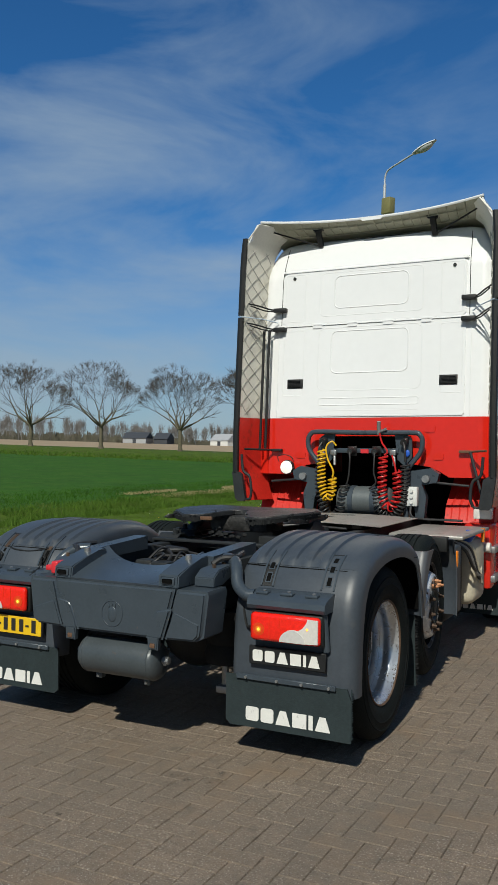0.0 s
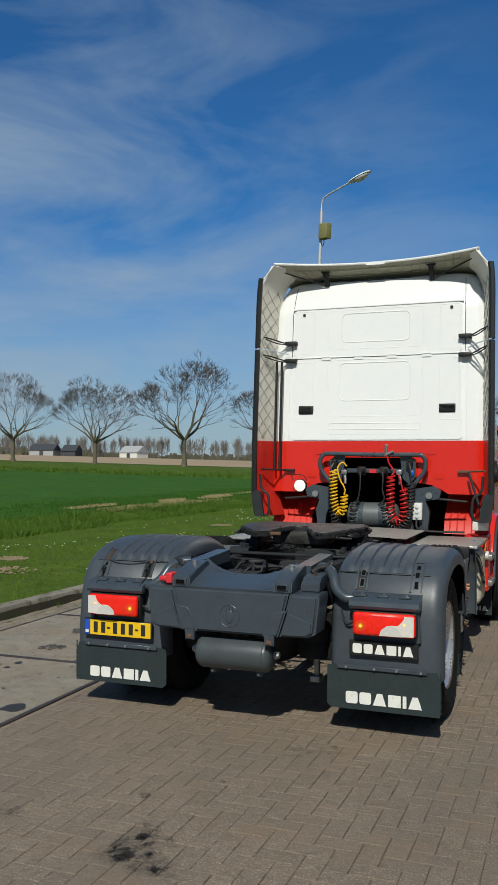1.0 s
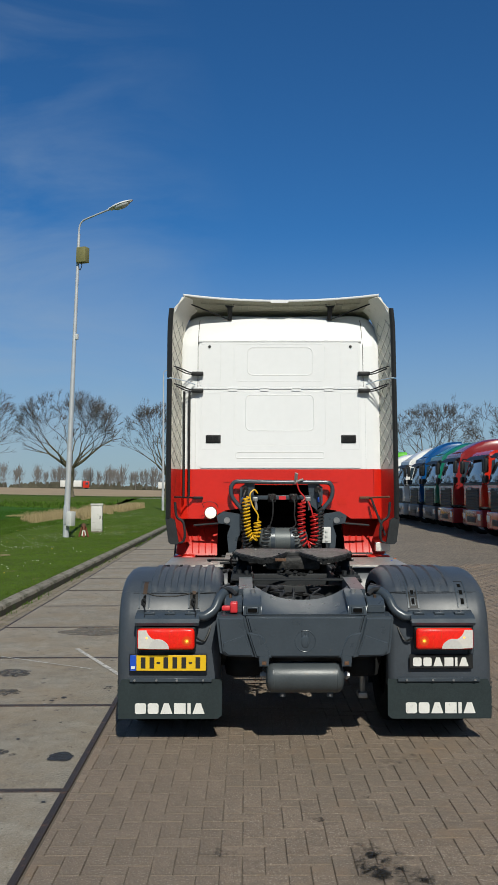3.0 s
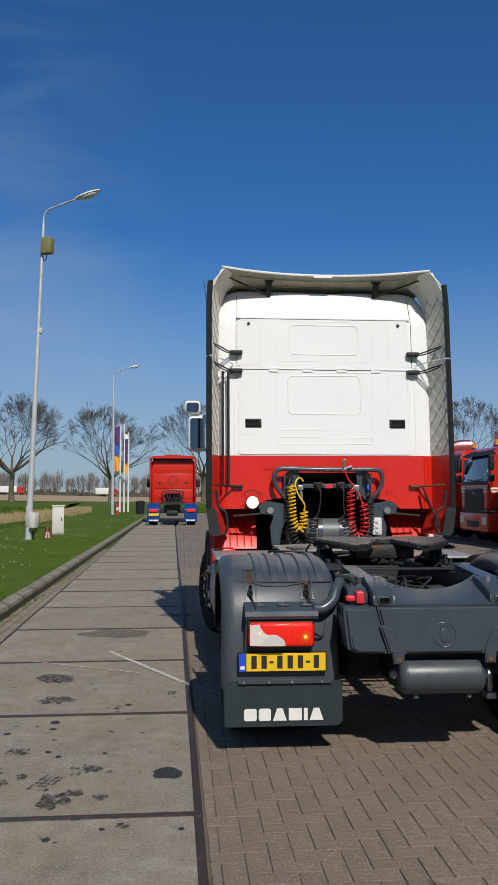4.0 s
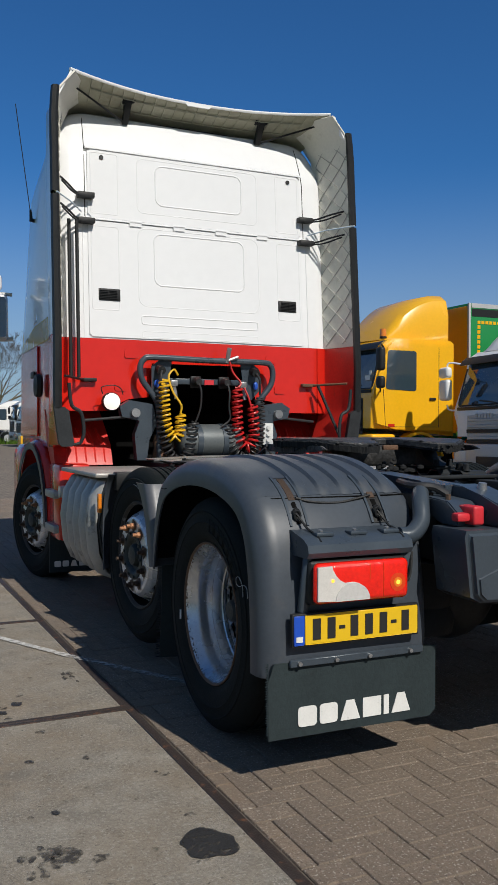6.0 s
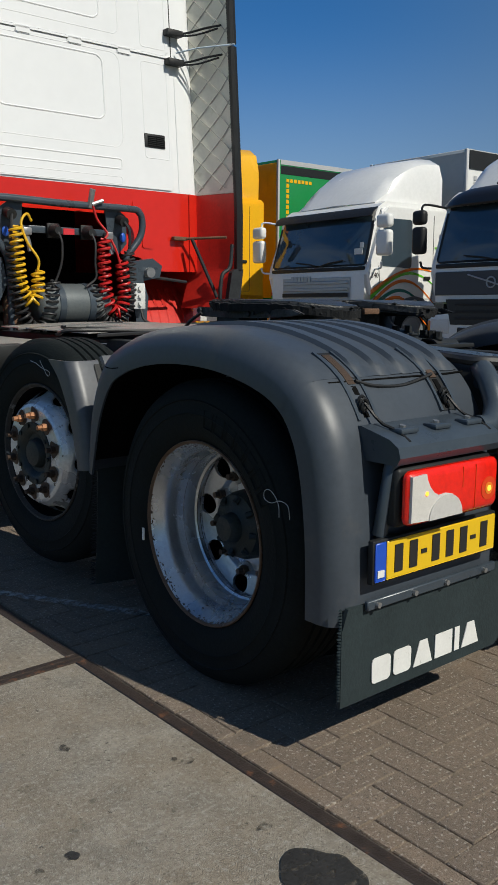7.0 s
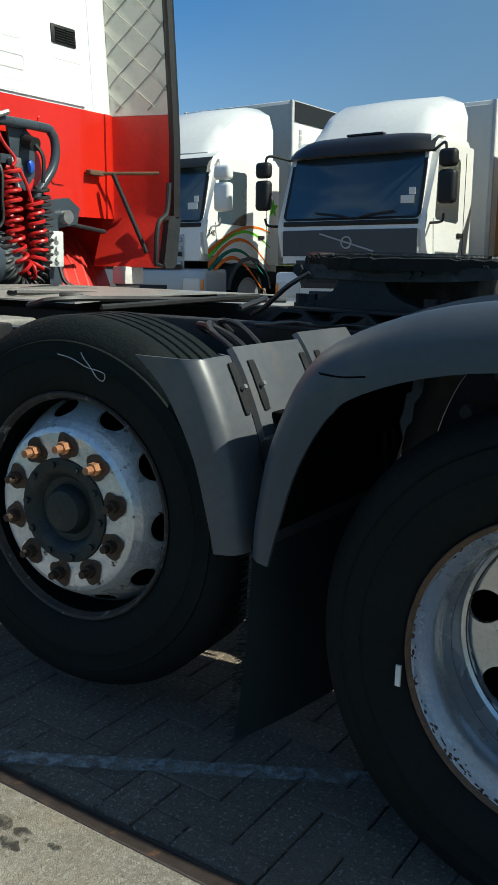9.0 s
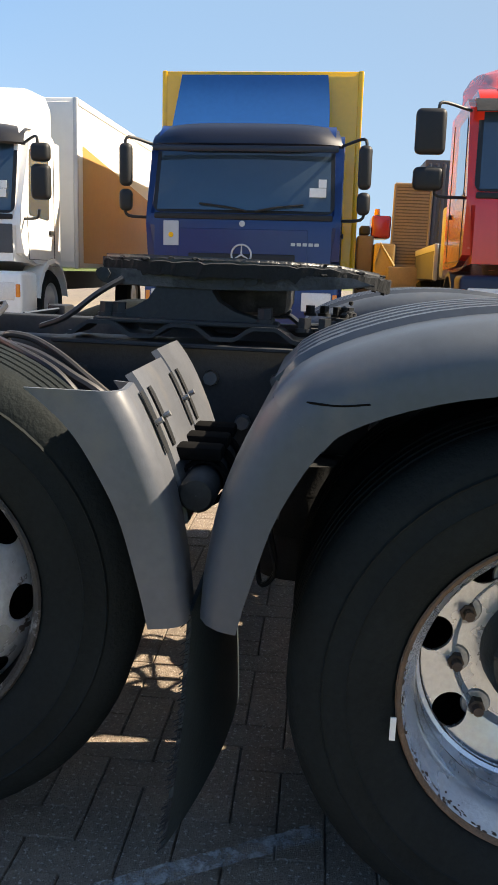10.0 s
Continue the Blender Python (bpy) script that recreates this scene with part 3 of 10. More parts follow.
# matt black things reflect little
for m, k in ((M_TYRE, 0.12), (M_PIT, 0.05), (M_DARK, 0.2), (M_BLACK, 0.3), (M_FLAP, 0.3), (M_FRAME, 0.3)):
    m.node_tree.nodes["Principled BSDF"].inputs["Specular IOR Level"].default_value = k

# ---------------------------------------------------------------- ground
def flat(name, label, mat, poly, z, category="ground"):
    bm = bmesh.new()
    bm.faces.new([bm.verts.new((x, y, z)) for x, y in poly])
    return tagged(part(name, bm, mat, smooth=0), label, category, kind="structure")


flat("ground", "flat Dutch farmland reaching the horizon", M_FAR, [(-3000, -3000), (3000, -3000), (3000, 3000), (-3000, 3000)], -0.10)

# brick-paved yard: a bed under the pavers, and a plain relief of pavers far from the camera
def yard_material():
    m = material("far_pavers", (0.192, 0.162, 0.128), 0.88, 0, 0.2, 0.6, 0.4, 90)
    nt = m.node_tree
    b = nt.nodes["Principled BSDF"]
    co = nt.nodes.new("ShaderNodeTexCoord")
    br = nt.nodes.new("ShaderNodeTexBrick")
    br.inputs["Scale"].default_value = 1.0
    br.inputs["Brick Width"].default_value, br.inputs["Row Height"].default_value = 0.21, 0.105
    br.inputs["Mortar Size"].default_value = 0.006
    br.inputs["Color1"].default_value, br.inputs["Color2"].default_value = (1.12, 1.1, 1.08, 1), (0.86, 0.87, 0.88, 1)
    br.inputs["Mortar"].default_value = (0.45, 0.42, 0.4, 1)
    mp = nt.nodes.new("ShaderNodeMapping")
    mp.inputs["Rotation"].default_value = (0, 0, radians(90))
    nt.links.new(co.outputs["Object"], mp.inputs["Vector"])
    nt.links.new(mp.outputs["Vector"], br.inputs["Vector"])
    old = b.inputs["Base Color"].links[0].from_socket
    mx = nt.nodes.new("ShaderNodeMix")
    mx.data_type, mx.blend_type = "RGBA", "MULTIPLY"
    mx.inputs["Factor"].default_value = 1.0
    nt.links.new(old, mx.inputs["A"])
    nt.links.new(br.outputs["Color"], mx.inputs["B"])
    nt.links.new(mx.outputs["Result"], b.inputs["Base Color"])
    return m


BX0, BX1, BY0, BY1 = -1.47, 6.0, -6.2, 13.0


def ease(v):
    v = max(0.0, min(1.0, v))
    return v * v * (3 - 2 * v)


def yard_z(x, y):
    """The yard drains to the verge: it climbs gently towards the nearest of the parked trucks."""
    return 0.13 * ease((x - 2.2) / 4.3) * ease((20.0 - y) / 8.0)


def paved_sheet(name, label, mat, x0, x1, y0, y1, nx, ny, z):
    bm = bmesh.new()
    sheet(bm, [[(x0 + (x1 - x0) * i / nx, y0 + (y1 - y0) * j / ny, z + yard_z(x0 + (x1 - x0) * i / nx, y0 + (y1 - y0) * j / ny)) for i in range(nx + 1)] for j in range(ny + 1)])
    return tagged(part(name, bm, mat), label, "pavement", kind="structure")


paved_sheet("paver_bed", "sand bed between the paving stones", M_JOINT, BX0 - 0.10, BX1, BY0, BY1, 40, 40, -0.0085)
M_YARD = yard_material()
for x0, x1, y0, y1 in ((BX1, 60, -40, 66), (-1.80, BX1, BY1, 66), (-3.75, BX1, -40, BY0), (-3.75, -1.80, 46.0, 66)):
    paved_sheet("pavement", "brown concrete block paving of a truck yard", M_YARD, x0, x1, y0, y1, 40, 60, -0.002)

# row of square concrete slabs with angle-steel edges, slightly turned from the tractor's axis
SLAB_TURN = radians(0.6)
slabs = tagged(new("slab_lane"), "lane of square concrete slabs edged with rusty angle steel", "pavement", kind="structure")
slabs.location, slabs.rotation_euler = (-1.458, 1.065, 0), (0, 0, SLAB_TURN)
bm = bmesh.new()
box(bm, -1.945, -0.012, 0.012, 1.943, -0.16, 0.0, 0.004, 1)
me_slab = mesh_of("concrete_slab", bm, M_SLAB)
bm = bmesh.new()
for a, b, c, d in ((-1.955, 0.0, -0.004, 0.026), (-1.955, 0.0, 1.929, 1.957), (-0.042, 0.0, 0.026, 1.929), (-1.957, -1.930, 0.026, 1.929)):
    box(bm, a, b, c, d, -0.10, 0.004, 0.003, 1)
me_angle = mesh_of("steel_edge", bm, M_ANGLE)
for k in range(-4, 23):
    ob = piece("concrete_slab", me_slab, slabs, (random.uniform(-0.004, 0.004), 1.962 * k, random.uniform(-0.002, 0.001)))
    piece("steel_edge", me_angle, ob, (0, 0, 0))

# edging pavers and kerb on the verge side
edge = tagged(new("edge_strip"), "strip of mossy edging pavers beside a kerb", "pavement", kind="structure")
edge.location, edge.rotation_euler = (-3.42, 1.0, 0), (0, 0, radians(0.5))
bm = bmesh.new()
box(bm, -0.100, 0.0, 0.0, 0.205, -0.08, 0.0, 0.006, 1)
me_edge = mesh_of("paver", bm, M_EDGE)
for row in range(3):
    for k in range(-10, 88):
        piece("paver", me_edge, edge, (-0.005 - 0.106 * row, 0.212 * k + 0.106 * (row % 2), random.uniform(-0.006, 0.004)), (0, 0, random.uniform(-0.02, 0.02)))
flat("edge_bed", "earth between edging pavers", M_JOINT, [(-3.40, -20), (-3.76, -20), (-3.95, 46), (-3.60, 46)], -0.02)
kerb = tagged(new("kerb"), "weathered concrete kerb along a grass verge", "kerb", kind="structure")
bm = bmesh.new()
prism(bm, [(0, -0.15), (0, 0.10), (-0.02, 0.13), (-0.20, 0.13), (-0.20, -0.15)], "y", 0.0015, 0.9985)
me_kerb = mesh_of("kerb_stone", bm, M_KERB)
for k in range(-12, 58):
    piece("kerb_stone", me_kerb, kerb, (-3.755 + random.uniform(-0.004, 0.004), k, random.uniform(-0.004, 0.004)))

# film on the kerb's face: soil and moss, darkened with the face's shade
bm = bmesh.new()
rows = [[(-3.7505 + 0.004 * noise.noise((y * 1.7, 0, 1)), y, z) for z in (-0.03, 0.05 + 0.03 * noise.noise((y * 2.3, 5, 1)), 0.088 + 0.02 * noise.noise((y * 3.1, 2, 1)))] for y in (-12 + 0.25 * k for k in range(278))]
sheet(bm, rows, 0.0)
part("soil_film", bm, M_SOILSHADE, kerb, "soil, moss and painted shade on the kerb's face")
# weeds and moss in the gutter along the kerb
bm = bmesh.new()
for k in range(460):
    y = random.uniform(-11, 42)
    if noise.noise((y * 0.6, 3.1, 0)) < -0.12:
        continue
    x = -3.742 + abs(random.gauss(0, 0.05))
    for j in range(3):
        a, hgt = random.uniform(0, math.tau), random.uniform(0.02, 0.075)
        dx, dy = 0.007 * math.cos(a), 0.007 * math.sin(a)
        p = (x + random.uniform(-0.02, 0.02), y + random.uniform(-0.03, 0.03))
        bm.faces.new([bm.verts.new(q) for q in ((p[0] - dx, p[1] - dy, -0.01), (p[0] + dx, p[1] + dy, -0.01), (p[0] + 4 * dy, p[1] - 4 * dx, hgt))])
tagged(part("gutter_weeds", bm, M_TALL, None), "short weeds growing along the kerb", "weeds", kind="stuff")

# verge, rough strip, crop, far fields
def land(name, label, mat, x0, x1, y0, y1, nx, ny, height, kind="structure"):
    bm = bmesh.new()
    rows = []
    for j in range(ny + 1):
        y = y0 + (y1 - y0) * j / ny
        rows.append([bm.verts.new((x0 + (x1 - x0) * i / nx, y, height(x0 + (x1 - x0) * i / nx, y))) for i in range(nx + 1)])
    for a, b in zip(rows, rows[1:]):
        for i in range(nx):
            bm.faces.new((a[i], a[i + 1], b[i + 1], b[i]))
    return tagged(part(name, bm, mat), label, "grass" if "field" not in name else "field", kind=kind)


def rise(x):
    """The land climbs gently to the west."""
    return 0.020 * max(0.0, -x - 15.0)


def lie(x, y):
    """The height of verge, ditch and field."""
    n = 0.03 * noise.noise((x * 0.6, y * 0.6, 0)) + 0.015 * noise.noise((x * 2.1, y * 2.1, 4))
    dip = -0.30 * math.exp(-((x + 11.3) / 1.1) ** 2)
    return 0.11 + n + dip - 0.05 * max(0.0, min(1.0, (-x - 13.0) / 6.0))


land("verge", "mown grass verge with daisies beside the kerb", M_GRASS, -12.6, -3.94, -20, 66, 60, 176, lie)
land("crop_field", "dark green field of young cereal", M_CROP, -320, -12.6, -60, 70, 60, 60, lambda x, y: lie(x, y) if x > -20 else 0.05 + rise(x))
land("rough_verge", "strip of rough grass behind the field", M_GRASS, -320, -12.6, 70, 94, 120, 20, lambda x, y: 0.05 + rise(x) + 0.55 * max(0.0, min(1.0, (y - 70) / 12)) + 0.12 * noise.noise((x * 0.3, y * 0.3, 0)) * (y > 72))


def strip_z(x, y):
    """The grass strip behind the yard starts level with the yard or the verge and climbs to the road."""
    near = lie(x, 66.0) if x < -3.9 else -0.004
    far = 0.10 + 0.45 * max(0.0, min(1.0, (y - 74) / 18))
    return near + (far - near) * ease((y - 66.0) / 5.0)


land("rough_verge", "grass strip behind the truck yard", M_GRASS, -12.6, 320, 66.0, 94, 140, 28, strip_z)
road = land("country_road", "pale country road under a row of trees", M_ROADFAR, -420, 320, 94, 96.5, 148, 1, lambda x, y: 0.55 + rise(x))
tagged(road, "pale country road under a row of trees", "road", kind="structure")
land("tree_strip", "grass strip under the row of trees", M_GRASS, -420, 320, 96.5, 118, 148, 6, lambda x, y: 0.55 + rise(x) - 0.08 * (y - 96.5) / 21.5)
land("bare_field", "bare pale brown field in the distance", M_STUBBLE, -700, 500, 118, 345, 60, 4, lambda x, y: 0.46 + rise(x) - 0.10 * (y - 118) / 227)


def blades(name, label, mat, count, area, tall, wide, lean, keep=lambda x, y: True):
    vs, fs = [], []
    x0, x1, y0, y1 = area
    while len(fs) < count:
        x, y = random.uniform(x0, x1), random.uniform(y0, y1)
        if not keep(x, y):
            continue
        z, h, a = lie(x, y) - 0.01, random.uniform(0.5, 1.2) * tall, random.uniform(0, math.tau)
        c, s, w = math.cos(a), math.sin(a), wide * random.uniform(0.6, 1.3)
        lx, ly = random.uniform(-lean, lean) * h, random.uniform(-lean, lean) * h
        k = len(vs)
        vs += [(x - c * w, y - s * w, z), (x + c * w, y + s * w, z), (x + lx, y + ly, z + h)]
        fs.append((k, k + 1, k + 2))
    me = bpy.data.meshes.new(name)
    me.from_pydata(vs, [], fs)
    me.materials.append(mat)
    return tagged(new(name, me), label, "grass", kind="stuff")


blades("verge_grass", "short mown grass of the verge", M_BLADE, 110000, (-10.2, -3.97, 1.5, 48), 0.036, 0.008, 0.8, lambda x, y: random.random() < 1.25 - y / 50)
blades("rough_grass", "long uneven grass on the ditch bank", M_TALL, 100000, (-12.9, -9.0, 3, 66), 0.15, 0.010, 0.9, lambda x, y: noise.noise((x * 0.7, y * 0.7, 2)) > -0.35)
blades("crop_leaves", "young cereal leaves at the field's edge", M_CROP, 90000, (-34, -12.8, 4, 62), 0.085, 0.012, 0.5)

blades("dry_reeds", "pale dry reeds along the ditch", M_STRAW, 26000, (-12.4, -8.8, 38, 66), 0.50, 0.016, 0.25, lambda x, y: noise.noise((x * 0.5, y * 0.3, 5)) > -0.1)
blades("dry_grass", "strip of dry grass along the crop", M_STRAW, 9000, (-14.6, -12.6, 20, 46), 0.10, 0.012, 0.9, lambda x, y: noise.noise((x * 0.9, y * 0.25, 8)) > 0.12)
for x, y, rx, ry in ((-5.9, 5.2, 0.60, 0.45), (-6.7, 6.6, 0.30, 0.25), (-6.4, 15.0, 0.30, 0.25)):
    bm = bmesh.new()
    for k in range(170):
        a, q = random.uniform(0, math.tau), random.random() ** 0.7
        px, py = x + rx * q * math.cos(a), y + ry * q * math.sin(a)
        r = random.uniform(0.010, 0.032)
        bmesh.ops.create_icosphere(bm, subdivisions=1, radius=r, matrix=Matrix.Translation((px, py, lie(px, py) + 0.012)) @ Matrix.Diagonal((1, 1, 0.45, 1)))
    tagged(part("bare_earth", bm, M_EARTH, None), "crumbly patch of bare earth in the verge", "earth", kind="stuff")

# rough grass at the far end of the yard
bm = bmesh.new()
for k in range(14000):
    x, y = random.uniform(-3.6, 60), 66.2 + abs(random.gauss(0, 2.0))
    a, hgt, wdt = random.uniform(0, math.tau), random.uniform(0.25, 0.60), random.uniform(0.02, 0.06)
    c, s, z = math.cos(a) * wdt, math.sin(a) * wdt, strip_z(x, y) - 0.02
    bm.faces.new([bm.verts.new(q) for q in ((x - c, y - s, z), (x + c, y + s, z), (x + random.uniform(-0.15, 0.15), y + random.uniform(-0.15, 0.15), z + hgt))])
tagged(part("yard_end_grass", bm, M_TALL, None), "rough tall grass at the yard's far end", "grass", kind="stuff")

# tussocks on the low bank behind the field
bm = bmesh.new()
for k in range(16000):
    x, y = -12.6 - 150 * random.random() ** 1.5, random.gauss(71.5, 2.2)
    a, hgt, wdt = random.uniform(0, math.tau), random.uniform(0.10, 0.34), random.uniform(0.03, 0.10)
    z = 0.0 + rise(x) + 0.55 * max(0.0, min(1.0, (y - 70) / 12))
    c, s = math.cos(a) * wdt, math.sin(a) * wdt
    bm.faces.new([bm.verts.new(q) for q in ((x - c, y - s, z), (x + c, y + s, z), (x + random.uniform(-0.2, 0.2), y + random.uniform(-0.2, 0.2), z + hgt))])
tagged(part("bank_tussocks", bm, M_TALL, None), "rough dark green tussocks on a low field bank", "grass", kind="stuff")

# daisies and dandelions
for name, label, mat, count, r in (("daisies", "scattered white daisies in the grass", M_DAISY, 560, 0.014), ("dandelions", "a few yellow dandelions in the grass", M_DANDEL, 50, 0.024)):
    vs, fs = [], []
    made = 0
    while made < count:
        x, y = random.uniform(-9.6, -4.4), random.uniform(3, 52)
        if noise.noise((x * 0.5, y * 0.25, 7)) < 0.16 - 0.16 * random.random():
            continue
        z = lie(x, y) + random.uniform(0.045, 0.075)
        k = len(vs)
        vs += [(x + r * math.cos(a), y + r * math.sin(a), z + 0.006 * math.sin(a * 2)) for a in (i * math.tau / 6 for i in range(6))]
        fs.append(tuple(range(k, k + 6)))
        made += 1
    me = bpy.data.meshes.new(name)
    me.from_pydata(vs, [], fs)
    me.materials.append(mat)
    tagged(new(name, me), label, "flowers", kind="stuff")

# stains, paint line
def blot(name, label, mat, cx, cy, rx, ry, z=0.0035, turn=0.0, wob=0.25, n=26, bm=None):
    """An irregular film on the ground; with bm it joins a cluster."""
    single = bm is None
    bm = bm or bmesh.new()
    ph = random.uniform(0, 50)
    pts = []
    for k in range(n):
        a = k * math.tau / n
        r = 1 + wob * noise.noise((math.cos(a) * 1.7 + ph, math.sin(a) * 1.7, ph))
        u, v = rx * r * math.cos(a), ry * r * math.sin(a)
        pts.append((cx + u * math.cos(turn) - v * math.sin(turn), cy + u * math.sin(turn) + v * math.cos(turn), z))
    bm.faces.new([bm.verts.new(p) for p in pts])
    if single:
        return tagged(part(name, bm, mat, smooth=0), label, "stain", kind="structure")


blot("oil_stain", "black oil spot on a concrete slab", M_OIL, -1.615, -0.28, 0.085, 0.095, wob=0.28, n=60)
blot("oil_stain", "dark oil spot on a concrete slab", M_WET, -2.60, 2.30, 0.17, 0.17, wob=0.5, n=50)
blot("oil_stain", "dark oil spot on a concrete slab", M_STAIN, -2.30, 4.66, 0.36, 0.30, wob=0.4, n=50)


def tread_print(x, y, rows, cols, dx, dy, turn, missing):
    """The wet print of a few tread blocks."""
    bm = bmesh.new()
    c, s = math.cos(turn), math.sin(turn)
    for i in range(cols):
        for j in range(rows):
            if random.random() < missing:
                continue
            u, v = (i - (cols - 1) / 2) * dx + random.uniform(-0.1, 0.1) * dx, (j - (rows - 1) / 2) * dy
            blot("", "", None, x + u * c - v * s, y + u * s + v * c, dx * random.uniform(0.36, 0.46), dy * random.uniform(0.40, 0.48), turn=turn, wob=0.45, n=16, bm=bm)
    return tagged(part("tyre_smudge", bm, M_WET, smooth=0), "dark tyre-tread smudge on a concrete slab", "stain", kind="structure")


tread_print(-2.53, 0.19, 1, 4, 0.034, 0.14, -0.25, 0.0)
tread_print(-2.27, -0.40, 5, 4, 0.032, 0.048, -0.3, 0.22)
tread_print(-2.12, -0.21, 3, 4, 0.034, 0.05, -0.2, 0.35)
tread_print(-1.62, 1.67, 2, 2, 0.034, 0.07, -0.1, 0.0)
for x, y, rx, ry in ((-2.19, -0.66, 0.066, 0.13), (-2.05, -0.17, 0.06, 0.07), (-2.10, -0.56, 0.05, 0.05), (-1.96, -0.65, 0.035, 0.045), (-2.42, -0.29, 0.03, 0.06), (-2.62, -0.23, 0.05, 0.062),
                     (-2.51, -0.37, 0.028, 0.06), (-2.55, -0.66, 0.028, 0.16), (-1.82, -1.04, 0.028, 0.034), (-2.60, 2.14, 0.07, 0.04), (-2.47, 1.49, 0.12, 0.10), (-1.62, 6.04, 0.18, 0.16)):
    blot("damp_stain", "dark damp patch on a concrete slab", M_WET, x, y, rx, ry, wob=0.9, n=40)
bm = bmesh.new()
for x, y, r in ((-2.40, 0.86, 0.034), (-2.39, 0.68, 0.025), (-2.00, 0.59, 0.015), (-2.67, 0.59, 0.022), (-2.34, 0.17, 0.018), (-2.27, 0.07, 0.018), (-2.01, 1.21, 0.022), (-1.93, 1.31, 0.026), (-2.15, -1.17, 0.02), (-1.91, -1.07, 0.014), (-1.54, -1.09, 0.015), (-2.00, 0.12, 0.014)):
    blot("", "", None, x, y, r, r * 1.15, wob=0.6, n=16, bm=bm)
tagged(part("drips", bm, M_OIL, smooth=0), "round dark drips on the concrete slabs", "stain", kind="structure")
for mat, many in ((M_STAIN, 24), (M_WET, 80)):
    bm = bmesh.new()
    for k in range(many):
        blot("", "", None, random.uniform(-3.3, -1.55), random.uniform(-1.5, 9), random.uniform(0.006, 0.028), random.uniform(0.005, 0.022), wob=0.6, n=12, bm=bm)
    tagged(part("drips", bm, mat, smooth=0), "small dark drips on the concrete slabs", "stain", kind="structure")


def soft_blot(label, mat, cx, cy, rx, ry, many, size):
    """A damp patch that thins out towards its edge."""
    bm = bmesh.new()
    for k in range(many):
        r = size * random.uniform(0.4, 1.3)
        blot("", "", None, cx + rx * random.gauss(0, 0.5), cy + ry * random.gauss(0, 0.5), r, r * random.uniform(0.7, 1.6), z=0.0050 + 0.000015 * k, wob=0.8, n=14, bm=bm)
    tagged(part("damp_stain", bm, mat, smooth=0), label, "stain", kind="structure")


for x, y, rx, ry, many in ((0.21, -1.84, 0.09, 0.20, 60), (0.25, -2.02, 0.14, 0.10, 44), (0.42, -2.06, 0.07, 0.06, 16), (-0.55, -1.78, 0.08, 0.04, 12)):
    soft_blot("dark damp stain on the pavers", M_FAINT, x, y, rx, ry, many, 0.030)
soft_blot("faint brown damp stain on the pavers", M_FAINT, 0.60, -0.36, 0.17, 0.19, 26, 0.026)
for x, y, r in ((-0.02, -1.36, 0.028), (0.28, -1.03, 0.018)):
    blot("oil_stain", "small dark oil spot on the pavers", M_WET, x, y, r, r, z=0.0050, wob=0.5, n=24)

def painted_line(p, q, width, label, mat=M_CHALK):
    bm = bmesh.new()
    a, b = Vector((*p, 0)), Vector((*q, 0))
    n = Vector((-(b - a).y, (b - a).x, 0)).normalized() * width / 2
    rows = []
    for i in range(31):
        c = a.lerp(b, i / 30)
        k = 1 + 0.25 * noise.noise((i * 0.7, 3, 1))
        rows.append([c - n * k + Vector((0, 0, 0.0062)), c + n * k + Vector((0, 0, 0.0062))])
    sheet(bm, rows)
    return tagged(part("painted_line", bm, mat, smooth=0), label, "road marking", kind="structure")


painted_line((-2.25, 3.50), (-1.53, 2.05), 0.046, "white spray line across the slabs")
painted_line((-1.528, 2.046), (-0.96, 1.07), 0.052, "faint worn white spray line across the pavers", M_CHALKFAINT)
painted_line((-2.95, 3.06), (-1.90, 2.44), 0.020, "thin worn white line on a slab")

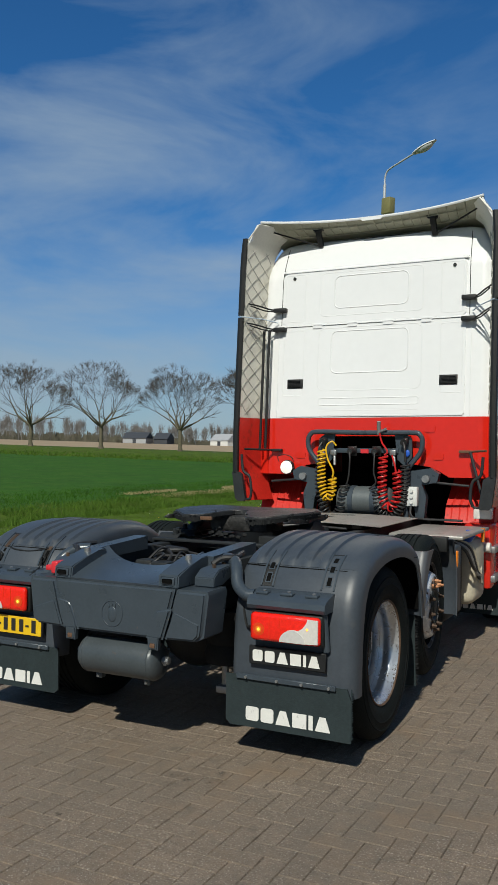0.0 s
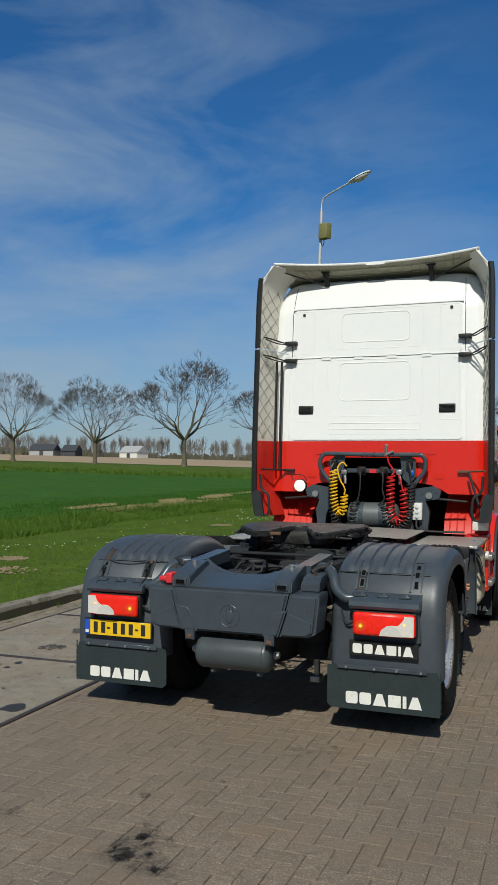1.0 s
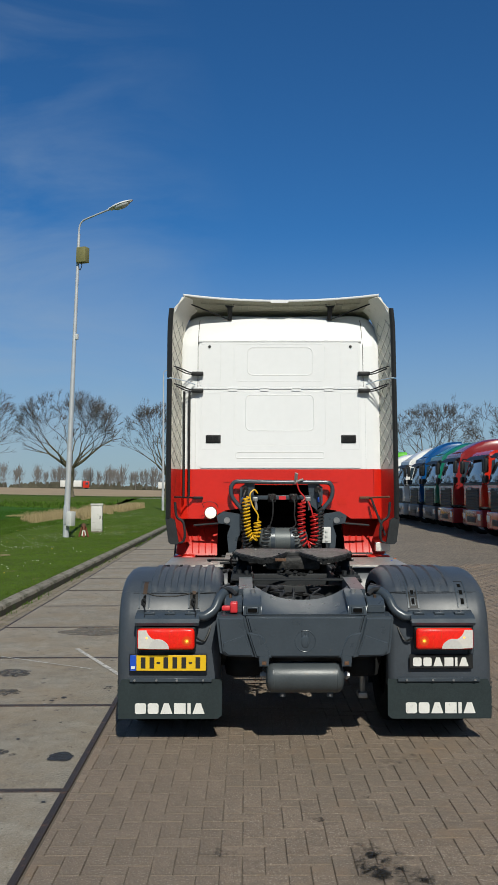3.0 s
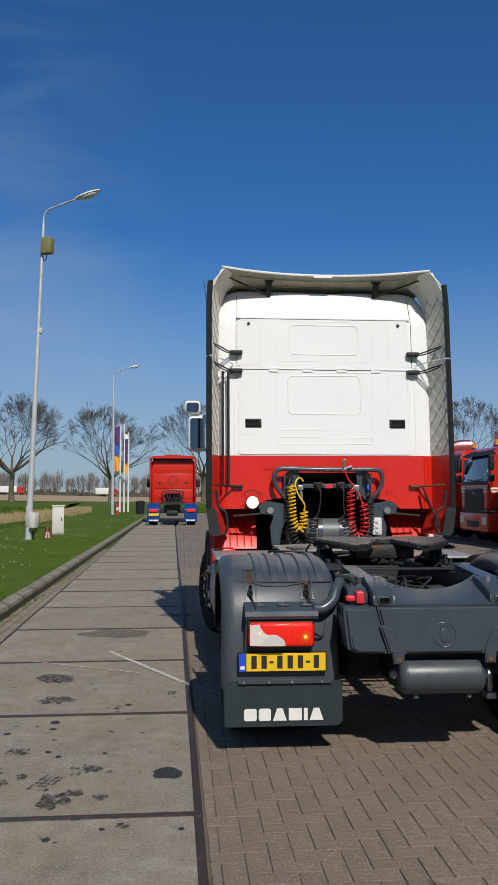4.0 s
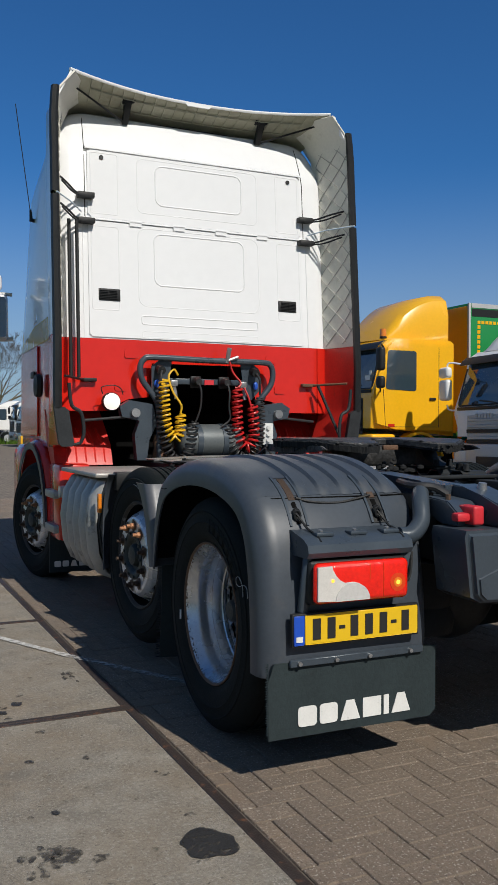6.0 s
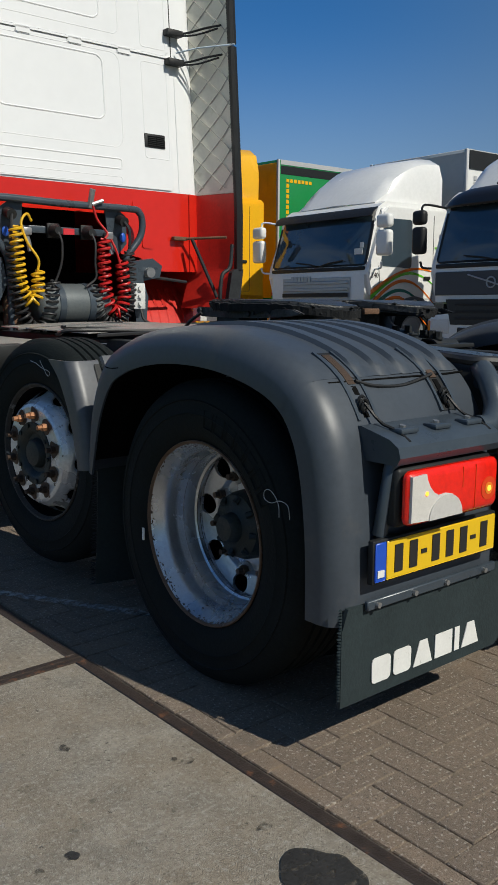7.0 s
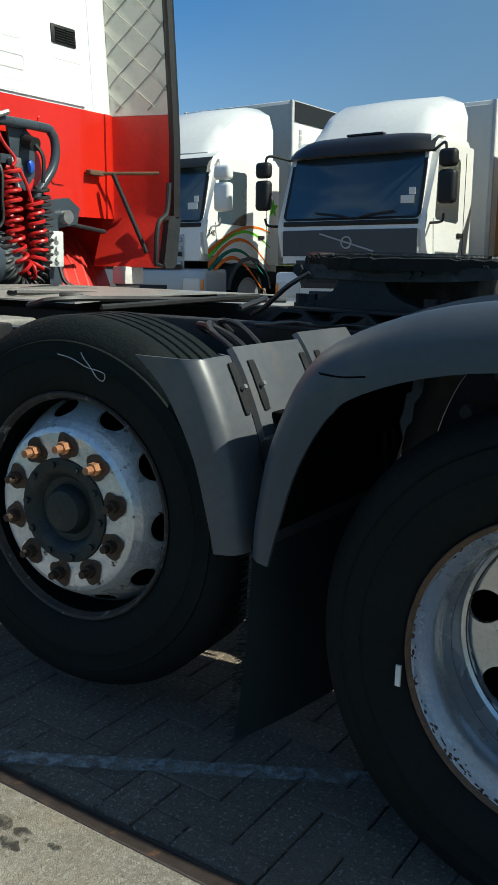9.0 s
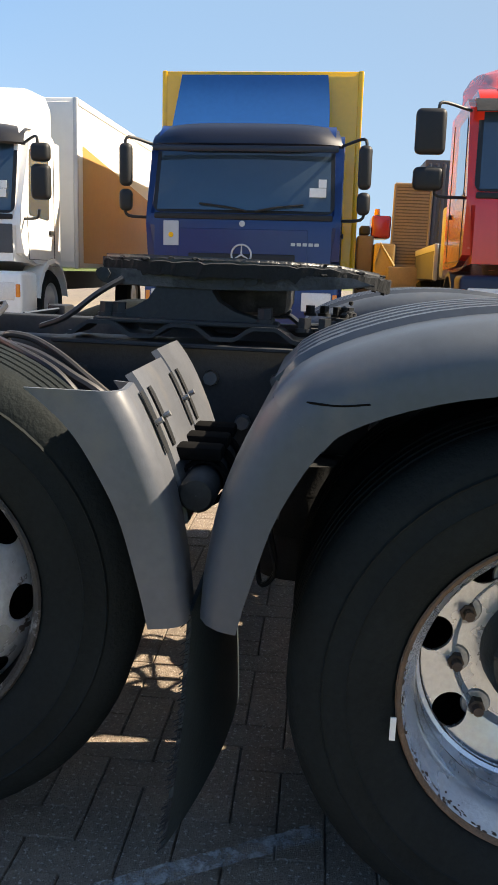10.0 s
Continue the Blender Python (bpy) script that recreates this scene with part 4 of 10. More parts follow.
# ---------------------------------------------------------------- trees
def grow_tree(seed):
    """A bare tree: a short bole, long limbs that rise and divide, and a rim of fine twigs."""
    rnd = random.Random(seed)
    trunk, crown = bmesh.new(), bmesh.new()
    wide = rnd.uniform(5.6, 6.3)
    bole = rnd.uniform(3.2, 3.7)
    sheet(trunk, [[((0.30 + 0.16 * max(0.0, 1 - k / 2.0)) * math.cos(a) + 0.05 * math.sin(k * 0.8 + seed), (0.30 + 0.16 * max(0.0, 1 - k / 2.0)) * math.sin(a), -0.1 + (bole + 0.15) * k / 8) for a in (j * math.tau / 12 for j in range(13))] for k in range(9)])

    def inside(p):
        return (p.x / wide) ** 2 + (p.y / wide) ** 2 + ((p.z - 8.2) / 5.4) ** 2 < 1.0 + 0.22 * noise.noise((p.x * 0.4, p.y * 0.4, seed + p.z * 0.4))

    def twigs(p, d, many, long):
        for k in range(many):
            t = (d + Vector((rnd.uniform(-0.8, 0.8), rnd.uniform(-0.8, 0.8), rnd.uniform(-0.45, 0.7)))).normalized()
            m = p + t * long * rnd.uniform(0.3, 0.6)
            rod(crown, p, m, 0.013, 0.010, 3, False)
            rod(crown, m, m + (t + Vector((rnd.uniform(-0.4, 0.4), rnd.uniform(-0.4, 0.4), 0.25))).normalized() * long * 0.5, 0.010, 0.005, 3, False)

    def limb(p, d, long, r, depth):
        for k in range(3):
            d = (d + Vector((rnd.uniform(-0.11, 0.11), rnd.uniform(-0.11, 0.11), 0.015 + 0.05 * (d.z < 0.3)))).normalized()
            q = p + d * long / 3
            r1 = r * 0.93
            rod(trunk if r > 0.05 else crown, p, q, r, r1, 8 if r > 0.1 else (5 if r > 0.03 else 3), False)
            p, r = q, r1
            if depth >= 4 and k == 1:
                twigs(p, d, 2, 0.8)
        if depth >= 7 or not inside(p):
            twigs(p, d, 5, 0.8)
            return
        side = d.orthogonal().normalized()
        side.rotate(Matrix.Rotation(rnd.uniform(0, math.tau), 3, d))
        spread = rnd.uniform(0.34, 0.58)
        part_r = rnd.uniform(0.64, 0.82)
        for sgn, rr, out in ((1, part_r, spread * 0.6), (-1, math.sqrt(max(0.1, 0.95 - part_r ** 2)), spread * 1.1)):
            limb(p, (d + side * sgn * out).normalized(), long * rnd.uniform(0.74, 0.92), max(0.010, r * rr), depth + 1)

    n = 7
    for k in range(n):
        a = (k + rnd.uniform(-0.25, 0.25)) * math.tau / n + seed
        up = 2.4 if k == 0 else rnd.uniform(0.42, 1.25)
        limb(Vector((0.08 * math.cos(a), 0.08 * math.sin(a), bole - 0.25 + 0.12 * (k % 3))), Vector((math.cos(a), math.sin(a), up)).normalized(), rnd.uniform(1.9, 2.3), 0.19 if k % 2 else 0.15, 0)
    return trunk, crown


tree_kinds = []
for seed in (3, 8, 21):
    root = thing("roadside_tree", "bare wide-crowned roadside tree with greenish bark", "tree", (-500, 1500, 0), 0, "row of bare roadside trees")
    tr, cr = grow_tree(seed)
    part("trunk", tr, M_BARK, root)
    part("crown", cr, M_TWIG, root)
    tree_kinds.append(root)
ROW_Y = 100.0
for k, (x, h) in enumerate(((-88.5, 1.0), (-75.0, 0.96), (-61.2, 0.92), (-47.4, 1.10), (-34.1, 0.97), (-21.9, 1.03), (-10.1, 0.89), (1.1, 0.90), (12.0, 0.90), (22.5, 0.92), (33.0, 0.96), (44.0, 0.95), (56.0, 0.97))):
    src = tree_kinds[k % 3]
    m = pose(x, ROW_Y, 0.45 + rise(x), 0, 0, (k * 67) % 360)
    ob = src if k < 3 else copy_thing(src, m)
    ob.matrix_basis = m @ Matrix.Diagonal((h, h, h, 1))

# ---------------------------------------------------------------- far woods
vs, fs = [], []


def stick(x, y, z0, z1, w, lean=0.0):
    k = len(vs)
    vs.extend([(x - w, y, z0), (x + w, y, z0), (x + w * 0.3 + lean, y, z1), (x - w * 0.3 + lean, y, z1)])
    fs.append((k, k + 1, k + 2, k + 3))


for t in range(640):
    y = random.uniform(350, 420)
    x = -620 + 1250 * (t + random.random()) / 640
    left = max(0.0, min(1.0, (-x - 250) / 100))
    h = random.uniform(8.0, 11.5) * (1.0 + 0.45 * left)
    zb = 0.3 + rise(x)
    stick(x, y, zb - 0.5, zb + h * 0.9, 0.22)
    for b in range(120):
        f = random.random() ** 0.8
        zz = h * (0.12 + 0.85 * f)
        wv = h * 0.22 * (1 - 0.65 * abs(f - 0.45))
        xb = x + random.gauss(0, wv)
        stick(xb * 0.35 + x * 0.65, y + random.uniform(-1, 1), zb + zz * 0.72, zb + zz * random.uniform(0.95, 1.08), 0.075, (xb - x) * 0.28)
me = bpy.data.meshes.new("far_woods")
me.from_pydata(vs, [], fs)
me.materials.append(M_WOODS)
tagged(new("far_woods", me), "distant line of bare poplars on the horizon", "trees", kind="stuff")
vs, fs = [], []
for t in range(900):
    x, y = random.uniform(-700, 700), random.uniform(346, 440)
    h = random.uniform(1.5, 4.2) * (1.8 if x < -260 else 1.0)
    for b in range(7):
        stick(x + random.gauss(0, 2.6), y + random.uniform(-1, 1), rise(x) - 0.2, rise(x) + 0.3 + h * random.uniform(0.4, 0.8), 1.3, random.uniform(-1, 1))
me = bpy.data.meshes.new("far_hedges")
me.from_pydata(vs, [], fs)
me.materials.append(M_SHRUB)
tagged(new("far_hedges", me), "brown hedges and scrub on the horizon", "hedge", kind="stuff")


# ---------------------------------------------------------------- buildings, fields' things
def shed(x0, x1, y, h, mat, label, depth=18):
    root = thing("warehouse", label, "building", ((x0 + x1) / 2, y + depth / 2, 0))
    w = (x1 - x0) / 2
    bm = bmesh.new()
    box(bm, -w, w, -depth / 2, depth / 2, 0, h)
    part("wall", bm, mat, root)
    bm = bmesh.new()
    box(bm, -w - 0.15, w + 0.15, -depth / 2 - 0.15, depth / 2 + 0.15, h + 0.003, h + 0.25)
    part("roof", bm, M_SHEDDARK, root)
    for k in range(max(1, int(w)) if mat is M_SHEDDARK else 0):
        bm = bmesh.new()
        cx = -w + 2 * w * (k + 0.5) / max(1, int(w))
        box(bm, cx - 0.3, cx + 0.3, -depth / 2 - 0.05, -depth / 2 - 0.004, h * 0.35, h * 0.7)
        part("window", bm, M_GLASS, root)
    return root


shed(11.5, 15.6, 300, 5.2, M_SHEDDARK, "dark clad office block of a far warehouse", 12)
shed(15.9, 27.0, 300, 5.4, M_SHEDGREY, "pale grey clad warehouse far across the fields")
shed(27.5, 50.0, 280, 6.6, M_SHEDDARK, "dark blue clad warehouse far across the fields")


def barn(x, y, w, roof_mat, wall_mat, label, turn=0):
    root = thing("farm_building", label, "building", (x, y, 0.3 + rise(x)), turn)
    bm = bmesh.new()
    box(bm, -w, w, -4, 4, 0, 2.4)
    part("wall", bm, wall_mat, root)
    bm = bmesh.new()
    prism(bm, [(-4.4, 2.41), (4.4, 2.41), (0, 5.4)], "x", -w - 0.3, w + 0.3)
    part("roof", bm, roof_mat, root)
    bm = bmesh.new()
    box(bm, -0.9, 0.9, -4.06, -4.004, 0, 2.0)
    part("door", bm, M_SHEDDARK, root)
    return root


barn(-231, 338, 6, M_SHEDDARK, M_SHEDGREY, "far farm barn with a dark roof", 8)
barn(-219, 342, 3.5, M_SHEDDARK, M_SHEDDARK, "far farm shed with a dark roof", 8)
barn(-184, 338, 5, M_SHEDGREY, P_BOX, "far white farm building", -10)


def car(x, y, turn, mat, label):
    root = thing("car", label, "car", (x, y, 0.08), turn, "cars far off")
    bm = bmesh.new()
    prism(bm, [(-2.15, 0.35), (2.1, 0.35), (2.15, 0.72), (1.2, 0.88), (0.55, 1.38), (-1.2, 1.42), (-2.0, 0.95), (-2.15, 0.8)], "x", -0.85, 0.85)
    body = part("body", bm, mat, root)
    for s in (-1, 1):
        bm = bmesh.new()
        prism(bm, [(1.0, 0.92), (0.5, 1.30), (-1.1, 1.34), (-1.75, 0.98)], "x", s * 0.853, s * 0.858)
        part("window", bm, M_GLASS, body)
        for yy in (-1.3, 1.3):
            bm = bmesh.new()
            lathe(bm, [(0.01, s * 0.9), (0.3, s * 0.9), (0.32, s * 0.86), (0.32, s * 0.7), (0.01, s * 0.7)], (0, yy, 0.32), "x", 16)
            part("wheel", bm, M_TYRE, root)
    return root


car(9.5, 92, 80, P_NAVY, "dark blue car parked behind a grass strip")
car(13.5, 95, 80, P_SILVER, "silver car parked behind a grass strip")
car(17.0, 97, 85, P_WHITE, "white car parked behind a grass strip")


def lorry(x, y, cab_mat, box_mat, length, label):
    root = thing("lorry", label, "truck", (x, y, 0.36 + rise(x)), 0, "traffic on a far road")
    bm = bmesh.new()
    box(bm, -length / 2, length / 2 - 2.8, -1.2, 1.2, 0.9, 3.3, 0.05)
    part("cargo_box", bm, box_mat, root)
    bm = bmesh.new()
    box(bm, length / 2 - 2.4, length / 2, -1.2, 1.2, 0.5, 3.0, 0.15)
    cab = part("cab", bm, cab_mat, root)
    bm = bmesh.new()
    box(bm, length / 2 - 1.3, length / 2 - 0.3, -1.22, -1.204, 1.7, 2.5)
    part("window", bm, M_GLASS, cab)
    for xx in (length / 2 - 1.2, -length / 2 + 2, -length / 2 + 3.3):
        bm = bmesh.new()
        lathe(bm, [(0.01, -1.15), (0.5, -1.15), (0.5, 1.15), (0.01, 1.15)], (xx, 0, 0.5), "y", 14)
        part("wheel", bm, M_TYRE, root)
    return root


lorry(-66, 325, P_RED, P_BOX, 11, "far lorry with a red cab and white trailer")
lorry(-116, 325, P_WHITE, P_BOX, 7, "far small white lorry")
lorry(-30, 325, P_RED, P_BOX, 8, "far lorry with a red cab and white body")


# ---------------------------------------------------------------- lamps, flags, cabinet
def street_lamp(x, y, turn, box_on, label, h=11.75, lean=0.0, size=1.0):
    root = thing("street_lamp", label, "street lamp", (x, y, 0.08), turn, "street lamps of the yard")
    root.matrix_world = Matrix.Translation((x, y, 0.08)) @ pose(0, 0, 0, 0, lean, 0) @ pose(0, 0, 0, 0, 0, turn) @ Matrix.Diagonal((size, size, size, 1))
    bm = bmesh.new()
    rod(bm, (0, 0, 0), (0, 0, 1.6), 0.115, 0.11, 16)
    rod(bm, (0, 0, 1.6), (0, 0, h - 0.5), 0.105, 0.05, 16)
    part("pole", bm, M_GALV, root)
    bm = bmesh.new()
    tube(bm, smooth_path([(0, 0, h - 0.6), (0, 0, h - 0.25), (0.14, 0, h - 0.02), (0.60, 0, h + 0.12), (1.42, 0, h + 0.32)], 5), 0.032, 10)
    part("arm", bm, M_GALV, root)
    bm = bmesh.new()
    r = []
    for i in range(13):
        f = i / 12
        wdt = 0.17 * math.sin(math.pi * min(1, f * 0.75 + 0.18)) ** 0.8
        r.append([(1.32 + 0.95 * f, wdt * math.cos(a) * 0.95, h + 0.28 + 0.24 * f + wdt * 0.62 * max(-0.15, math.sin(a))) for a in (j * math.tau / 12 for j in range(13))])
    sheet(bm, r)
    part("lamp_head", bm, M_LAMPWHITE, root)
    bm = bmesh.new()
    r = []
    for i in range(9):
        f = i / 8
        wdt = 0.15 * math.sin(math.pi * min(1, f * 0.8 + 0.12)) ** 0.7
        r.append([(1.55 + 0.60 * f, wdt * math.cos(a), h + 0.30 + 0.16 * f - wdt * 0.75 * math.sin(a)) for a in (j * math.pi / 8 for j in range(9))])
    sheet(bm, r)
    part("lamp_bowl", bm, M_LENS, root)
    bm = bmesh.new()
    box(bm, -0.06, 0.06, -0.135, -0.10, 0.5, 1.2, 0.01)
    part("service_door", bm, M_GALV, root)
    if box_on:
        bm = bmesh.new()
        box(bm, 0.02, 0.42, -0.16, 0.12, h - 1.60, h - 1.03, 0.02)
        bx = part("equipment_box", bm, M_OLIVE, root, "olive equipment box")
        bm = bmesh.new()
        tube(bm, smooth_path([(0.2, -0.05, h - 1.60), (0.22, -0.05, h - 1.75), (0.1, 0, h - 1.85), (0.02, 0, h - 1.65)], 4), 0.015, 6)
        part("cable", bm, M_BLACK, bx)
        bm = bmesh.new()
        box(bm, 0.13, 0.36, -0.22, 0.05, 0.45, 0.98, 0.02)
        part("junction_box", bm, M_SOCKET, root, "pale junction box")
        bm = bmesh.new()
        box(bm, 0.06, 0.15, -0.05, 0.05, 7.3, 7.5, 0.01)
        part("sensor", bm, M_SOCKET, root)
    return root


street_lamp(-6.45, 23.0, -25, True, "grey steel street lamp with an olive box", lean=1.9, size=0.92)
street_lamp(-6.53, 57.7, -12, False, "grey steel street lamp on the verge", size=0.885)
street_lamp(12.45, 78.0, 10, False, "grey steel street lamp behind parked trucks", size=0.83)
po = thing("marker_post", "low red and white marker post beside a lamp", "post", (-6.15, 57.6, 0.10))
for z0, z1, mat, r in ((0, 0.30, M_HANDLE, 0.10), (0.30, 0.52, M_DECAL, 0.10), (0.52, 0.80, M_HANDLE, 0.10), (0.80, 0.86, M_BLACK, 0.075)):
    bm = bmesh.new()
    lathe(bm, [(0.005, z0), (r, z0 + 0.002), (r, z1 - 0.012), (r - 0.012, z1 - 0.002), (0.005, z1 - 0.002)], (0, 0, 0), "z", 14)
    part("band", bm, mat, po)

cab0 = thing("utility_cabinet", "weathered white utility cabinet standing in the grass", "cabinet", (-5.93, 26.0, 0.12), 6)
cab0.scale = (0.84, 0.84, 0.98)
bm = bmesh.new()
box(bm, -0.24, 0.24, -0.18, 0.18, 0.06, 1.02, 0.01)
part("body", bm, M_CABINET, cab0)
bm = bmesh.new()
box(bm, -0.27, 0.27, -0.21, 0.21, 1.022, 1.08, 0.012)
part("lid", bm, M_CABINET, cab0)
bm = bmesh.new()
box(bm, -0.25, 0.25, -0.19, 0.19, -0.05, 0.058)
part("plinth", bm, M_KERB, cab0)
bm = bmesh.new()
box(bm, -0.215, 0.215, -0.196, -0.182, 0.12, 0.98, 0.004)
d = part("door", bm, M_CABINET, cab0)
bm = bmesh.new()
box(bm, 0.13, 0.17, -0.215, -0.197, 0.5, 0.62, 0.004)
part("lock", bm, M_BLACK, d)
bm = bmesh.new()
box(bm, 0.242, 0.25, -0.08, 0.06, 0.45, 0.62)
part("vent_plate", bm, M_BLACK, cab0)

stand = thing("warning_stand", "small rusty red tripod stand with a white plate", "warning stand", (-5.85, 23.0, 0.12), 12)
for k in range(3):
    a = k * math.tau / 3 - math.pi / 2
    bm = bmesh.new()
    rod(bm, (0.17 * math.cos(a), 0.17 * math.sin(a), 0), (0.055 * math.cos(a), 0.055 * math.sin(a), 0.36), 0.034, 0.030, 10)
    part("leg", bm, M_RUSTRED, stand)
bm = bmesh.new()
lathe(bm, [(0.005, 0.33), (0.075, 0.33), (0.085, 0.36), (0.07, 0.43), (0.04, 0.45), (0.005, 0.45)], (0, 0, 0), "z", 14)
part("cap", bm, M_RUST, stand)
bm = bmesh.new()
prism(bm, [(-0.075, 0.05), (0.075, 0.05), (0.045, 0.22), (-0.045, 0.22)], "y", -0.135, -0.123)
part("plate", bm, M_DECAL, stand, "small white plate")


def flag_pole(x, y, h, cloth):
    root = thing("flag_pole", "white flag pole with a hanging banner", "flag pole", (x, y, 0.08), 0, "flag poles on the verge")
    bm = bmesh.new()
    rod(bm, (0, 0, 0), (0, 0, h), 0.075, 0.05, 12)
    part("pole", bm, M_LAMPWHITE, root)
    z = h - 0.15
    for mat, dz in cloth:
        bm = bmesh.new()
        r = []
        for i in range(7):
            f = i / 6
            r.append([(-0.06 - 0.40 * g, 0.07 * math.sin(g * 5 + i * 0.5), z - dz * f) for g in (j / 6 for j in range(7))])
        sheet(bm, r, 0.012)
        part("banner", bm, mat, root)
        z -= dz
    return root


M_PURPLE = material("purple_banner", (0.10, 0.03, 0.16), 0.8, 0, 0.1, 3)
M_ORANGEF = material("orange_banner", (0.80, 0.32, 0.03), 0.8, 0, 0.1, 3)
M_BLUEF = material("blue_banner", (0.04, 0.10, 0.42), 0.8, 0, 0.1, 3)
flag_pole(-6.55, 65.5, 7.15, ((M_PURPLE, 1.5), (M_BLUEF, 0.9), (M_ORANGEF, 1.2)))
flag_pole(-6.25, 65.8, 7.25, ((M_DECAL, 0.01),))
flag_pole(-5.95, 66.5, 6.6, ((M_DECAL, 0.4), (M_PURPLE, 2.0), (M_ORANGEF, 1.0)))

bin_ = thing("litter_bin", "dark litter bin at the kerb", "bin", (-4.6, 59.0, 0.08))
bm = bmesh.new()
lathe(bm, [(0.01, 0), (0.28, 0), (0.34, 0.9), (0.34, 0.94), (0.01, 0.94)], (0, 0, 0), "z", 16)
part("body", bm, M_BLACK, bin_)
bm = bmesh.new()
lathe(bm, [(0.01, 1.02), (0.2, 1.0), (0.36, 0.945), (0.01, 0.942)], (0, 0, 0), "z", 16)
part("lid", bm, M_FRAME, bin_)

# ---------------------------------------------------------------- the tractor unit
truck = thing("tractor_unit", "used red and white three-axle tractor unit with slate-grey mudguards", "truck")


def mirror_x(bm, s):
    if s < 0:
        for v in bm.verts:
            v.co.x = -v.co.x
        bmesh.ops.reverse_faces(bm, faces=bm.faces[:])
    return bm


def arc_profile(pts, n=4):
    return [(p.y, p.z) for p in smooth_path([(0, y, z) for y, z in pts], n)]


def guard(profile, x_in, x_out, lip, ribs=(), inner=True, taper=0.0, sharp=False):
    """A mudguard section: a flat crown rounding over to a lip, along a (y, z) profile."""
    rows = []
    n = len(profile)
    for i, (y, z) in enumerate(profile):
        a, b = profile[max(i - 1, 0)], profile[min(i + 1, n - 1)]
        ty, tz = b[0] - a[0], b[1] - a[1]
        L = math.hypot(ty, tz)
        ny, nz = -tz / L, ty / L
        cross = [(x_in - 0.012, 0.10), (x_in - 0.010, 0.05), (x_in + 0.005, 0.022), (x_in + 0.03, 0.005)] if inner else [(x_in, 0.03), (x_in + 0.012, 0.006)]
        x = x_in + 0.03
        for rx in ribs:
            fade = min(1.0, min(i, n - 1 - i) / 1.5)
            cross += [(rx - 0.026, 0), (rx - 0.018, -0.013 * fade), (rx + 0.018, -0.013 * fade), (rx + 0.026, 0)]
        k = (x_out - 0.075)
        end = lip - taper * i / (n - 1)
        if sharp:
            cross += [(x_out - 0.036, 0.0), (x_out - 0.016, 0.003), (x_out - 0.004, 0.012), (x_out, 0.026), (x_out, end)]
            rows.append([(cx, y - ny * d, z - nz * d) for cx, d in cross])
            continue
        cross += [(k, 0.0), (k + 0.028, 0.004), (k + 0.052, 0.016), (k + 0.069, 0.036), (x_out, 0.058), (x_out, max(end, 0.062))]
        rows.append([(cx, y - ny * d * 1.0, z - nz * d * 1.0) for cx, d in cross])
    bm = bmesh.new()
    sheet(bm, rows, 0.008)
    return bm


